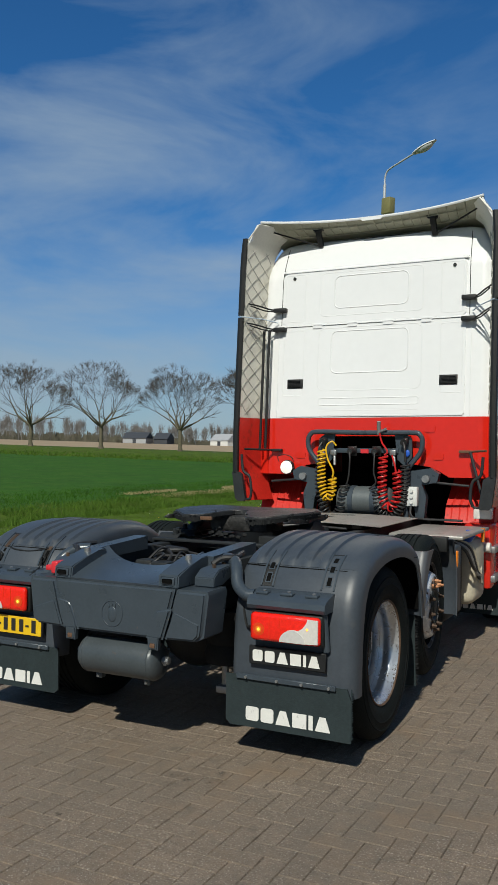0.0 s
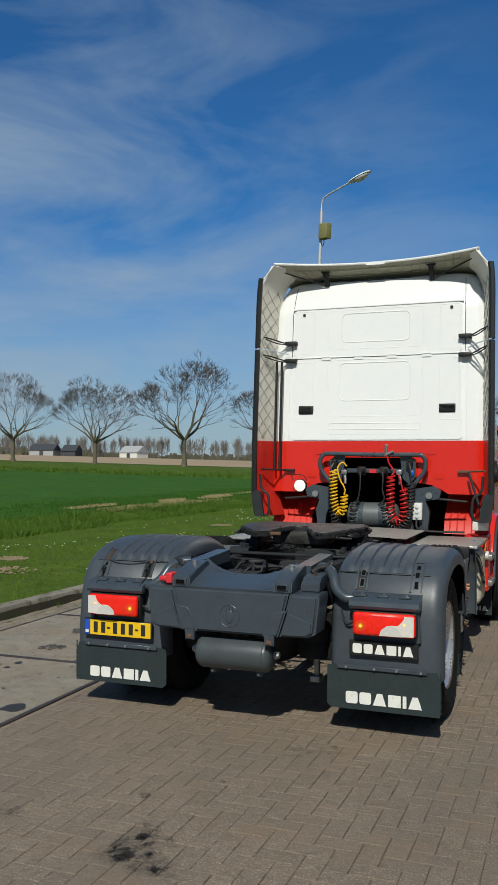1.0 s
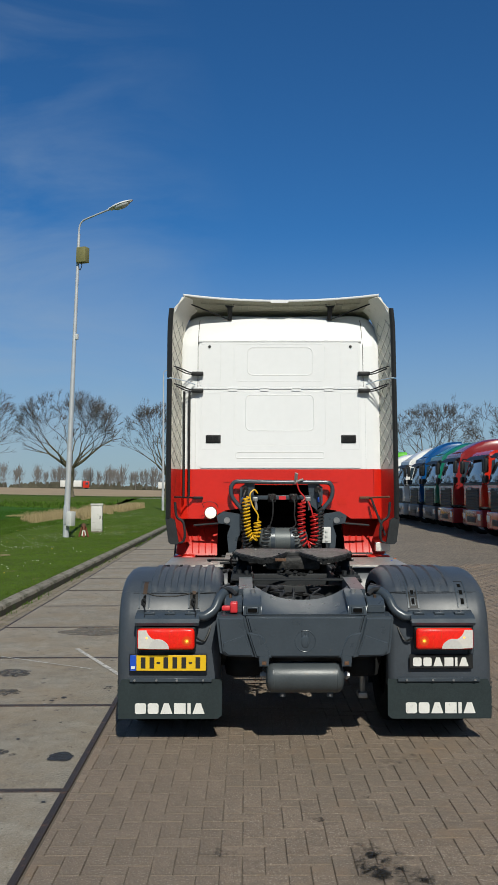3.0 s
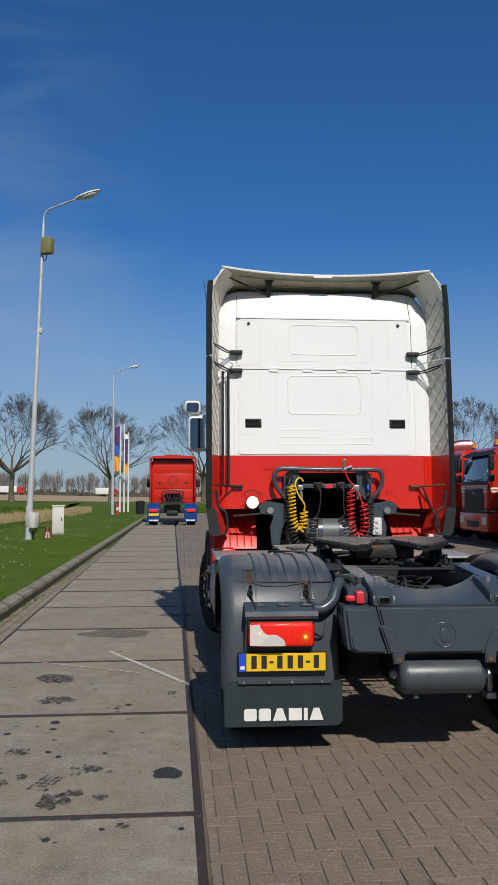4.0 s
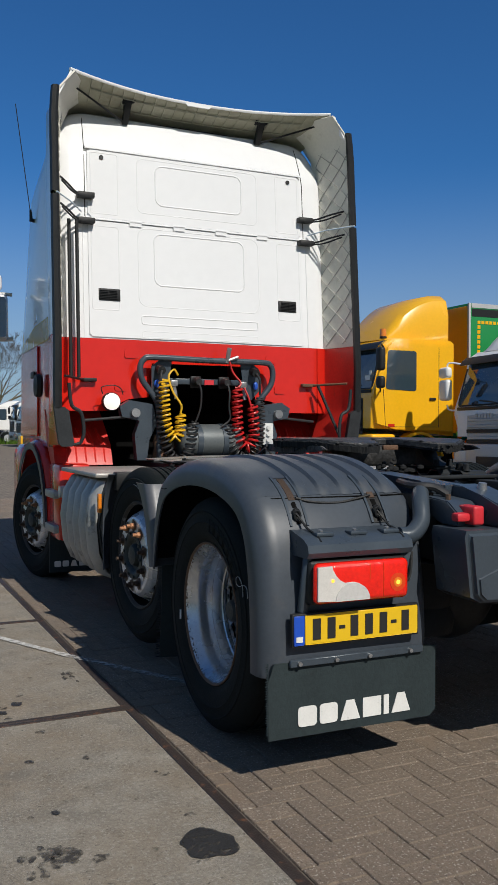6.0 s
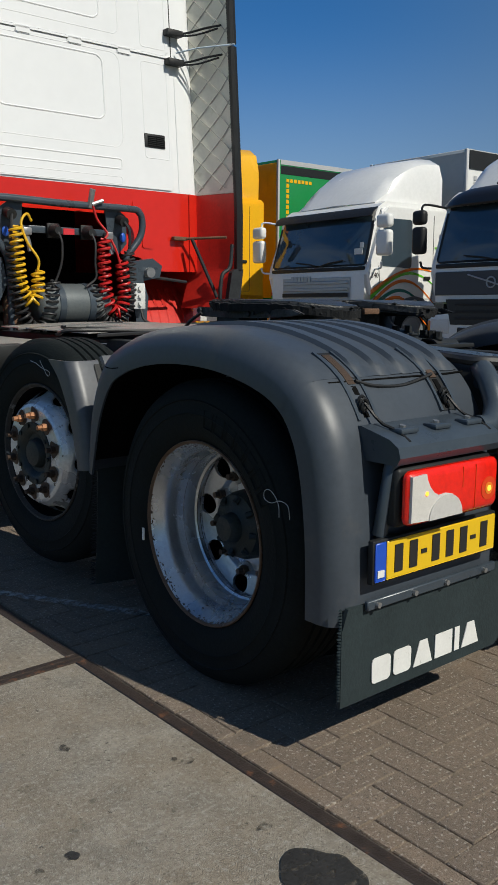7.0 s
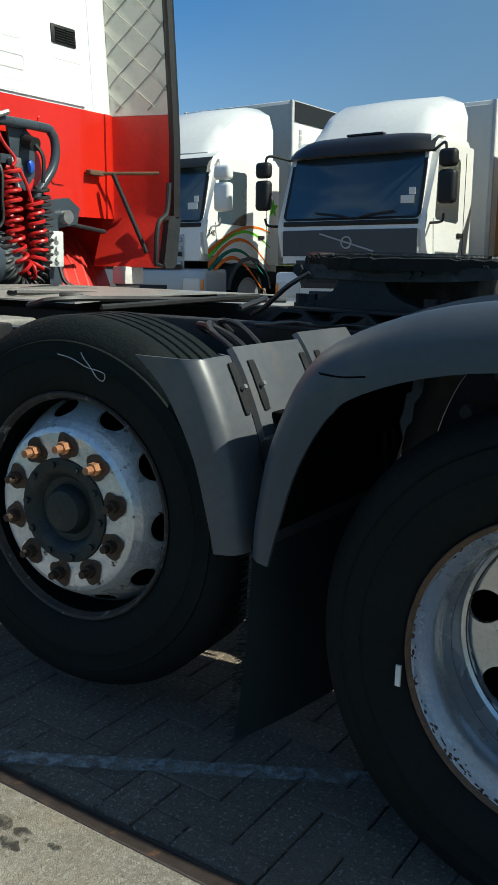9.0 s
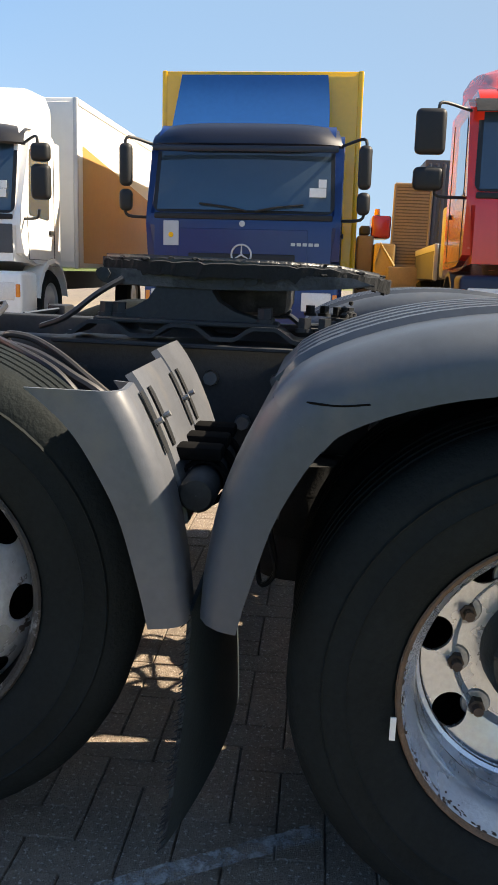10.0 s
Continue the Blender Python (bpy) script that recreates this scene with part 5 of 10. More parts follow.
GUARD_ALL = arc_profile([(1.304, 0.597), (1.297, 0.69), (1.266, 0.84), (1.196, 0.985), (1.10, 1.058), (0.92, 1.115), (0.70, 1.137), (0.48, 1.126), (0.28, 1.080), (0.160, 1.014), (0.085, 0.915), (0.045, 0.80), (0.022, 0.66), (0.012, 0.52), (0.010, 0.385)], 4)
GUARD_FRONT, GUARD_TOP, GUARD_REAR = GUARD_ALL[:13], GUARD_ALL[12:37], GUARD_ALL[36:]
for s in (-1, 1):
    mud = part("mudguard", mirror_x(guard([(y, z) for y, z in GUARD_TOP][::-1], 0.60, 1.290, 0.108, (0.68, 0.775, 0.87, 0.965, 1.06)), s), M_GREY, truck)
    part("front_section", mirror_x(guard(GUARD_FRONT[::-1], 0.60, 1.290, 0.108, taper=0.045), s), M_GREY, mud)
    part("rear_section", mirror_x(guard(GUARD_REAR[::-1], 0.60, 1.290, 0.108), s), M_GREY, mud)
    bm = bmesh.new()
    tube(bm, smooth_path([(1.19, 1.187, 0.997), (1.225, 1.181, 0.997), (1.262, 1.168, 0.996), (1.286, 1.150, 0.992), (1.2955, 1.125, 0.990), (1.2970, 1.090, 0.989), (1.2970, 1.045, 0.994)], 4), 0.0021, 6)
    part("seam", mirror_x(bm, s), M_PIT, mud)
    bm = bmesh.new()
    sheet(bm, [[(x, y, z) for x in (0.66, 0.70, 1.02, 1.06)] for y, z in ((1.208, 1.000), (1.176, 1.032), (1.130, 1.064), (1.085, 1.084), (1.040, 1.094))], 0.018)
    part("flange", mirror_x(bm, s), M_GREY, mud)
    # near-black sheet added inside the guard: the arch's shade put into its colour
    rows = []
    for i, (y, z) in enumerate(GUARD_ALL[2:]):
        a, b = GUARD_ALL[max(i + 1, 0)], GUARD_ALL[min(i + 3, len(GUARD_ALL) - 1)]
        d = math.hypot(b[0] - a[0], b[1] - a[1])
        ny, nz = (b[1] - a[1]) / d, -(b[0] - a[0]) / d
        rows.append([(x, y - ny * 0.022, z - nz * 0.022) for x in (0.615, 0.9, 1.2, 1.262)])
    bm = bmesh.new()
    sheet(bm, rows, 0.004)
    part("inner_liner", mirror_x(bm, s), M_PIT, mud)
    # horizontal joint across the crown
    bm = bmesh.new()
    tube(bm, [(0.615, 0.152, 1.012), (0.70, 0.1475, 1.010), (1.20, 0.1475, 1.010), (1.245, 0.155, 1.003), (1.275, 0.172, 0.985)], 0.0034, 6)
    part("seam", mirror_x(bm, s), M_PIT, mud)
    # hold-down straps: black moulded plates with recesses, on one side a rusty link
    along = [(0.262, 1.072), (0.225, 1.053), (0.190, 1.032), (0.160, 1.010), (0.132, 0.978), (0.106, 0.942), (0.085, 0.908)]

    def band(x, w, out, pts, thick=0.008):
        rows = []
        for i, (y, z) in enumerate(pts):
            p, q = pts[max(i - 1, 0)], pts[min(i + 1, len(pts) - 1)]
            ty, tz = q[0] - p[0], q[1] - p[1]
            d = math.hypot(ty, tz)
            oy, oz = y + tz / d * out, z - ty / d * out
            rows.append([(x - w, oy, oz), (x, oy, oz), (x + w, oy, oz)])
        bm = bmesh.new()
        sheet(bm, rows, thick)
        return mirror_x(bm, s)

    def between(f0, f1):
        out = []
        for k in range(5):
            f = 6 * (f0 + (f1 - f0) * k / 4)
            i = min(int(f), 5)
            out.append(tuple(u + (v - u) * (f - i) for u, v in zip(along[i], along[i + 1])))
        return out

    for x in (0.772, 1.120):
        st = part("strap", band(x, 0.037, 0.010, along), M_BLACK, mud, "black moulded hold-down strap")
        for dx in (-0.034, 0.034):
            part("strap_edge", band(x + dx, 0.005, 0.016, along), M_GREYM, st)
        # recess floors and slots are near-black bands that paint in their depth
        if s > 0:
            for f0, f1 in ((0.14, 0.34), (0.42, 0.62), (0.68, 0.92)):
                part("recess", band(x, 0.017, 0.0125, between(f0, f1)), M_GREYM, st)
                part("recess_floor", band(x, 0.011, 0.0150, between(f0 + 0.03, f1 - 0.03)), M_PIT, st)
        else:
            part("steel_link", band(x, 0.014, 0.0135, between(0.06, 0.58)), M_NUT, st)
            part("slot", band(x, 0.010, 0.0125, between(0.60, 0.97)), M_PIT, st)
            bm = bmesh.new()
            pts = [(x + 0.004 + 0.013 * math.cos(k * 0.9), 0.098 - 0.0012 * k, 0.962 + 0.016 * math.sin(k * 0.9) - 0.001 * k) for k in range(16)]
            tube(bm, smooth_path(pts + [(x - 0.004, 0.06, 0.93), (x - 0.012, 0.03, 0.905), (x - 0.02, -0.01, 0.893), (x - 0.018, -0.055, 0.87)], 2), 0.0045, 5)
            part("knotted_cable", mirror_x(bm, s), M_BLACK, mud)
    # thin cable across the guard and down
    bm = bmesh.new()
    tube(bm, smooth_path([(1.105, 0.140, 1.012), (1.04, 0.128, 0.996), (0.93, 0.128, 0.990), (0.83, 0.135, 1.004), (0.780, 0.140, 1.014)], 5), 0.005, 6)
    if s < 0:
        part("cable", mirror_x(bm, s), M_BLACK, mud)
    else:
        bm.free()
    # rubber flap with clamp strip and print
    bm = bmesh.new()
    prism(bm, [(0.572, 0.195), (0.60, 0.172), (1.283, 0.172), (1.285, 0.38), (1.262, 0.440), (0.572, 0.440)], "y", -0.006, 0.006)
    flap = part("mud_flap", mirror_x(bm, s), M_FLAP, truck, "grey-green rubber mud flap with white print")
    bm = bmesh.new()
    box(bm, 0.640, 1.205, -0.022, -0.0075, 0.425, 0.452, 0.003, 1)
    strip = part("clamp_strip", mirror_x(bm, s), M_GREYM, flap)
    for x in (0.70, 0.88, 1.02, 1.17):
        bm = bmesh.new()
        rod(bm, (x * s, -0.032, 0.438), (x * s, -0.0225, 0.438), 0.008, seg=8)
        part("bolt", bm, M_STEEL, strip)
    # ragged brush edge on the inside
    bm = bmesh.new()
    for k in range(30):
        z = 0.19 + k * 0.0085
        prism(bm, [(1.283, z), (1.289 + random.uniform(0, 0.006), z + 0.004), (1.283, z + 0.0075)], "y", -0.004, 0.004)
    part("frayed_edge", mirror_x(bm, s), M_FLAP, flap)

    def word(x0, x1, z0, z1, y, parent, mat):
        """A brand word as six plain blocks of uneven outline."""
        z0, z1 = z0 + 0.003, z1 - 0.005
        h, at = z1 - z0, x0
        for wide, shape in ((0.176, "round"), (0.172, "round"), (0.190, "peak"), (0.182, "square"), (0.070, "square"), (0.190, "peak")):
            bm = bmesh.new()
            a, b = at + 0.006, at + wide * (x1 - x0) - 0.006
            at += wide * (x1 - x0)
            if shape == "round":
                c = h * 0.17
                poly = [(a + c, z0), (b - c, z0), (b - c * 0.3, z0 + c * 0.3), (b, z0 + c), (b, z1 - c), (b - c * 0.3, z1 - c * 0.3), (b - c, z1), (a + c, z1), (a + c * 0.3, z1 - c * 0.3), (a, z1 - c), (a, z0 + c), (a + c * 0.3, z0 + c * 0.3)]
            elif shape == "peak":
                poly = [(a, z0), (b, z0), (b - (b - a) * 0.30, z1), (a + (b - a) * 0.30, z1)]
            else:
                poly = [(a, z0), (b, z0), (b, z1), (a, z1)]
            prism(bm, poly, "y", y - 0.0025, y)
            part("print_mark", bm, mat, parent, smooth=0)
    if s < 0:
        word(-1.174, -0.674, 0.204, 0.284, -0.0075, flap, M_DECAL)
    else:
        word(0.688, 1.190, 0.206, 0.288, -0.0075, flap, M_DECAL)
        bm = bmesh.new()
        box(bm, 0.72, 1.155, -0.028, -0.016, 0.515, 0.612, 0.004, 1)
        tp = part("badge_plate", bm, M_BLACK, mud, "dark badge plate with white print")
        word(0.737, 1.138, 0.530, 0.597, -0.0295, tp, M_DECAL)

    # lamp carrier: hood, bent pipe, lamp
    bm = bmesh.new()
    prism(bm, [(-0.066, 0.815), (-0.078, 0.835), (-0.070, 0.862), (-0.040, 0.880), (0.060, 0.904), (0.090, 0.900), (0.060, 0.815)], "x", 0.728, 1.165)
    hood = part("lamp_carrier", mirror_x(bm, s), M_GREYM, truck)
    bm = bmesh.new()
    tube(bm, [(0.725, -0.045, 0.842), (1.118, -0.045, 0.842), (1.140, -0.030, 0.815), (1.150, -0.005, 0.62)], 0.020, 10)
    part("rim_bar", mirror_x(bm, s), M_GREYM, hood)
    for x in (0.79, 0.93, 1.07):
        bm = bmesh.new()
        box(bm, x - 0.036, x + 0.036, -0.030, 0.018, 0.884, 0.900, 0.006)
        part("bracket", mirror_x(bm, s), M_GREYM, hood)
        bm = bmesh.new()
        rod(bm, ((x + 0.01) * s, -0.008, 0.898), ((x + 0.01) * s, -0.010, 0.907), 0.009, seg=6)
        part("bolt", bm, M_STEEL, hood)
    bm = bmesh.new()
    tube(bm, smooth_path([(0.735, 0.0, 0.868), (0.685, -0.005, 0.872), (0.625, 0.02, 0.915), (0.590, 0.07, 0.985), (0.545, 0.13, 1.022), (0.470, 0.17, 1.030)], 6), 0.034, 14)
    part("pipe_arm", mirror_x(bm, s), M_GREYM, hood)
    bm = bmesh.new()
    box(bm, 0.748, 1.152, -0.062, 0.0, 0.648, 0.806, 0.014, 3)
    base = part("lamp_housing", mirror_x(bm, s), M_BLACK, truck)
    tail = base
    bm = bmesh.new()
    box(bm, 0.756, 1.146, -0.096, -0.060, 0.656, 0.800, 0.022, 4)
    lens = part("rear_lamp", mirror_x(bm, s), M_TAIL, tail, "red rear lamp lens with clear corner")
    bm = bmesh.new()
    prism(bm, [(1.082, 0.790), (1.138, 0.788), (1.138, 0.668), (1.05, 0.664), (0.935, 0.664), (0.945, 0.700), (0.972, 0.724), (1.000, 0.730), (1.030, 0.728), (1.050, 0.738), (1.066, 0.755), (1.078, 0.775)], "y", -0.0985, -0.090)
    part("clear_lens", mirror_x(bm, s), M_CLEAR, lens)
    bm = bmesh.new()
    prism(bm, [(0.998 + 0.070 * math.cos(a), 0.664 + 0.062 * math.sin(a)) for a in (k * math.pi / 12 for k in range(13))], "y", -0.1015, -0.098)
    part("reversing_lens", mirror_x(bm, s), M_CLEARGREY, lens, "clear half-round reversing lens")
    for r, mat, front in ((0.033, M_AMBERDEEP, -0.0975), (0.017, M_AMBER, -0.0990), (0.008, M_TAILDOT, -0.1005)):
        bm = bmesh.new()
        rod(bm, (0.808 * s, front, 0.716), (0.808 * s, -0.092, 0.716), r, seg=22)
        part("bulb" if mat is M_TAILDOT else "indicator", bm, mat, lens)
    bm = bmesh.new()
    rod(bm, (1.080 * s, -0.1005, 0.738), (1.080 * s, -0.093, 0.738), 0.006, seg=12)
    part("bulb", bm, M_TAILDOT, lens)
    for x in (0.868, 0.925):
        bm = bmesh.new()
        box(bm, x - 0.0012, x + 0.0012, -0.0975, -0.094, 0.668 if x < 0.9 else 0.735, 0.790)
        part("lens_rib", mirror_x(bm, s), M_AMBERDEEP, lens, smooth=0)
    bm = bmesh.new()
    tube(bm, smooth_path([(0.755, -0.02, 0.73), (0.70, 0.0, 0.70), (0.67, 0.02, 0.74), (0.64, 0.06, 0.82), (0.60, 0.12, 0.90)], 5), 0.007, 6)
    part("wire", mirror_x(bm, s), M_BLACK, tail)

# number plate with plain bars
bm = bmesh.new()
box(bm, -1.206, -0.671, -0.034, -0.014, 0.498, 0.618, 0.005)
plate = part("number_plate", bm, M_BLACK, truck, "yellow number plate in a black holder")
bm = bmesh.new()
box(bm, -1.156, -0.679, -0.038, -0.0345, 0.506, 0.611, 0.003, 1)
part("yellow_field", bm, M_PLATE, plate)
bm = bmesh.new()
box(bm, -1.200, -1.1575, -0.038, -0.0345, 0.506, 0.611, 0.003, 1)
part("blue_band", bm, M_EU, plate)
for x0, x1, z0, z1 in ((-1.126, -1.094, 0.522, 0.597), (-1.066, -1.034, 0.522, 0.597), (-1.018, -0.994, 0.553, 0.565), (-0.971, -0.939, 0.522, 0.597), (-0.909, -0.877, 0.522, 0.597), (-0.847, -0.815, 0.522, 0.597), (-0.798, -0.774, 0.553, 0.565), (-0.751, -0.719, 0.522, 0.597)):
    bm = bmesh.new()
    box(bm, x0, x1, -0.0405, -0.0385, z0, z1)
    part("bar", bm, M_INK, plate, smooth=0)
bm = bmesh.new()
box(bm, -1.192, -1.166, -0.0405, -0.0385, 0.518, 0.537)
part("bar", bm, M_DECAL, plate, smooth=0)

# rear cross-member cover: a centre panel between slanted joints, end caps, tabs and pressed corners
CX = -0.012


def slab_y(poly, y0, y1, bevel):
    """A moulded plate: an outline in x and z, from y0 (outer) to y1, its outer edges rounded."""
    bm = bmesh.new()
    prism(bm, [(CX + x, z) for x, z in poly], "y", y0, y1)
    es = [g for g in bm.edges if all(abs(v.co.y - y0) < 1e-5 for v in g.verts)]
    bmesh.ops.bevel(bm, geom=es, offset=bevel, segments=3, affect="EDGES")
    return bm


cover = part("rear_cover", slab_y([(-0.395, 0.904), (-0.323, 0.632), (0.323, 0.632), (0.395, 0.904)], -0.240, 0.06, 0.014), M_GREYM, truck, "slate-grey rear cross-member cover")
for s in (-1, 1):
    cap = part("end_cap", slab_y([(s * 0.400, 0.904), (s * 0.328, 0.632), (s * 0.520, 0.638), (s * 0.566, 0.662), (s * 0.592, 0.880), (s * 0.585, 0.904)], -0.238, -0.02, 0.020), M_GREYM, cover)
    part("pressed_corner", slab_y([(s * 0.383, 0.800), (s * 0.352, 0.800), (s * 0.292, 0.788), (s * 0.272, 0.762), (s * 0.250, 0.690), (s * 0.222, 0.634), (s * 0.329, 0.634)], -0.253, -0.236, 0.012), M_GREYM, cover)
    part("pressed_corner", slab_y([(s * 0.395, 0.790), (s * 0.340, 0.640), (s * 0.515, 0.645), (s * 0.545, 0.672), (s * 0.552, 0.735)], -0.246, -0.236, 0.009), M_GREYM, cap)
    tab = part("tow_tab", slab_y([(s * 0.273 - 0.036, 0.648), (s * 0.273 - 0.030, 0.576), (s * 0.273 + 0.030, 0.576), (s * 0.273 + 0.036, 0.648)], -0.256, -0.225, 0.006), M_GREYM, cover)
    bm = bmesh.new()
    box(bm, CX + s * 0.273 - 0.015, CX + s * 0.273 + 0.015, -0.259, -0.2565, 0.588, 0.612, 0.003)
    part("slot", bm, M_RUST, tab)
    # deck brackets: a slotted foot, a bolted top and an arm running forward to the frame
    bm = bmesh.new()
    prism(bm, [(-0.232, 0.906), (-0.226, 0.972), (-0.200, 0.985), (-0.08, 1.020), (0.02, 1.044), (0.10, 1.050), (0.10, 0.985), (-0.05, 0.906)], "x", CX + s * 0.350 - 0.062, CX + s * 0.350 + 0.062)
    bmesh.ops.bevel(bm, geom=list(bm.edges), offset=0.007, segments=2, affect="EDGES")
    br = part("deck_bracket", bm, M_GREYM, cover)
    bm = bmesh.new()
    prism(bm, [(0.09, 1.046), (0.62, 1.075), (0.62, 0.99), (0.09, 0.975)], "x", CX + s * 0.395 - 0.050, CX + s * 0.395 + 0.050)
    part("arm", bm, M_GREYM, br)
    bm = bmesh.new()
    box(bm, CX + s * 0.350 - 0.042, CX + s * 0.350 + 0.042, -0.236, -0.228, 0.922, 0.966, 0.008)
    foot = part("foot", bm, M_GREYM, br)
    bm = bmesh.new()
    box(bm, CX + s * 0.350 - 0.030, CX + s * 0.350 + 0.030, -0.2385, -0.2365, 0.932, 0.956, 0.006)
    part("slot", bm, M_PIT, foot)
    bm = bmesh.new()
    rod(bm, (CX + s * 0.346, -0.012, 1.034), (CX + s * 0.346, -0.016, 1.060), 0.020, 0.016, 10)
    part("bolt", bm, M_STEEL, br)
    bm = bmesh.new()
    prism(bm, [(-0.10, 0.906), (-0.10, 0.955), (-0.04, 0.995), (0.16, 1.010), (0.16, 0.960), (0.0, 0.906)], "x", CX + s * 0.485 - 0.050, CX + s * 0.485 + 0.070)
    bmesh.ops.bevel(bm, geom=list(bm.edges), offset=0.005, segments=2, affect="EDGES")
    pb = part("pipe_bracket", bm, M_GREYM, cover)
    for yy in (0.0, 0.11):
        bm = bmesh.new()
        rod(bm, (CX + s * 0.50, yy, 0.99), (CX + s * 0.50, yy, 1.018), 0.011, seg=6)
        part("bolt", bm, M_NUT, pb)
    bm = bmesh.new()
    tube(bm, smooth_path([(CX + s * 0.46, 0.05, 1.01), (CX + s * 0.50, 0.09, 1.04), (CX + s * 0.56, 0.15, 1.045), (CX + s * 0.52, 0.30, 1.05)], 5), 0.016, 8)
    part("wire_loom", bm, M_BHOSE, pb)
# sloping deck between the brackets, dished in the middle
bm = bmesh.new()
rows = []
for i in range(13):
    f = i / 12
    row = []
    for j in range(25):
        x = -0.335 + 0.67 * j / 24
        u = abs(x) / 0.335
        lift = 0.052 + 0.092 * u ** 2.4
        row.append((CX + x, -0.226 + (0.332 + 0.07 * u ** 3) * f, 0.905 + lift * f ** 0.85))
    rows.append(row)
sheet(bm, rows, 0.012)
part("deck", bm, M_GREYM, cover)
# embossed emblem: a plain ring with a boss
bm = bmesh.new()
tube(bm, [(CX + 0.068 * math.cos(a), -0.2415, 0.742 + 0.070 * math.sin(a)) for a in (k * math.tau / 32 for k in range(33))], 0.0020, 6, False)
part("emblem", bm, M_GREYM, cover)
bm = bmesh.new()
bmesh.ops.create_uvsphere(bm, u_segments=12, v_segments=8, radius=0.036, matrix=Matrix.Translation((CX, -0.241, 0.738)) @ Matrix.Diagonal((0.8, 0.14, 1.2, 1)))
for k in range(3):
    rod(bm, (CX - 0.02 + 0.02 * k, -0.242, 0.775), (CX - 0.024 + 0.024 * k, -0.242, 0.798), 0.004, 0.003, 6)
part("emblem_boss", bm, M_GREYM, cover)
# red coupling handle
bm = bmesh.new()
box(bm, -0.512, -0.462, -0.155, -0.06, 0.912, 0.984, 0.010, 3)
box(bm, -0.570, -0.510, -0.135, -0.09, 0.925, 0.958, 0.010)
part("charging_handle", bm, M_HANDLE, truck, "faded red plastic handle")
# air tank under the cover
TY, TZ = -0.135, 0.486
bm = bmesh.new()
lathe(bm, [(0.004, -0.272), (0.05, -0.270), (0.086, -0.258), (0.102, -0.236), (0.104, -0.224), (0.104, 0.206), (0.102, 0.218), (0.086, 0.240), (0.05, 0.252), (0.004, 0.254)], (0, TY, TZ), "x", 36)
at = part("air_tank", bm, M_TANKDARK, truck, "grey-painted steel air tank")
for x in (-0.222, 0.204):
    bm = bmesh.new()
    lathe(bm, [(0.1042, x - 0.004), (0.1062, x - 0.002), (0.1062, x + 0.002), (0.1042, x + 0.004)], (0, TY, TZ), "x", 36)
    part("weld", bm, M_TANKDARK, at)
for x in (-0.16, 0.16):
    bm = bmesh.new()
    box(bm, x - 0.020, x + 0.020, TY - 0.02, TY + 0.02, TZ - 0.132, TZ - 0.098, 0.005)
    lug = part("lug", bm, M_TANKDARK, at)
    bm = bmesh.new()
    rod(bm, (x, TY - 0.028, TZ - 0.118), (x, TY - 0.0205, TZ - 0.118), 0.008, seg=8)
    part("bolt", bm, M_STEEL, lug)
for x in (-0.290, 0.272):
    bm = bmesh.new()
    rod(bm, (x - 0.020, TY, TZ + 0.01), (x + 0.020, TY, TZ + 0.01), 0.020, seg=8)
    rod(bm, (x - 0.008, TY, TZ + 0.01), (x + 0.008, TY, TZ + 0.01), 0.028, seg=6)
    part("fitting", bm, M_STEEL, at)
bm = bmesh.new()
rod(bm, (0.43, 0.25, 0.30), (0.43, 0.25, 0.60), 0.022, seg=8)
box(bm, 0.395, 0.46, 0.20, 0.30, 0.26, 0.30, 0.005)
part("stabiliser", bm, M_STEEL, truck)

# ladder frame
for s in (-1, 1):
    bm = bmesh.new()
    box(bm, s * 0.385, s * 0.465, 0.14, 6.0, 0.735, 1.005, 0.01)
    rail = part("frame_rail", bm, M_FRAME, truck)
    for k in range(26):
        yy = 0.55 + 0.085 * k
        bm = bmesh.new()
        rod(bm, (s * 0.465, yy, 0.92 - 0.11 * (k % 2)), (s * 0.494, yy, 0.92 - 0.11 * (k % 2)), 0.021, 0.018, 8)
        part("bolt", bm, M_TANKDARK, rail)
for yy in (0.30, 1.30, 2.3, 3.3):
    bm = bmesh.new()
    box(bm, -0.385, 0.385, yy, yy + 0.10, 0.75, 0.93, 0.01)
    part("cross_member", bm, M_FRAME, truck)
# axle, differential, springs, air bellows
bm = bmesh.new()
rod(bm, (-0.62, 0.68, 0.49), (0.62, 0.68, 0.49), 0.09, seg=14)
axle = part("drive_axle", bm, M_FRAME, truck)
bm = bmesh.new()
bmesh.ops.create_uvsphere(bm, u_segments=16, v_segments=10, radius=0.24, matrix=Matrix.Translation((0, 0.70, 0.50)))
part("differential", bm, M_FRAME, axle)
for s in (-1, 1):
    for yy in (0.30, 1.15):
        bm = bmesh.new()
        lathe(bm, [(0.01, 0.42), (0.13, 0.42), (0.14, 0.48), (0.12, 0.53), (0.14, 0.58), (0.12, 0.64), (0.13, 0.72), (0.01, 0.73)], (s * 0.42, yy, 0), "z", 18)
        part("air_bellow", bm, M_DARK, axle)
bm = bmesh.new()
rod(bm, (-0.62, 1.86, 0.595), (0.62, 1.86, 0.595), 0.075, seg=14)
part("lift_axle", bm, M_FRAME, truck)
bm = bmesh.new()
rod(bm, (0, 0.9, 0.55), (0, 3.8, 0.78), 0.06, seg=12)
part("propeller_shaft", bm, M_FRAME, truck)
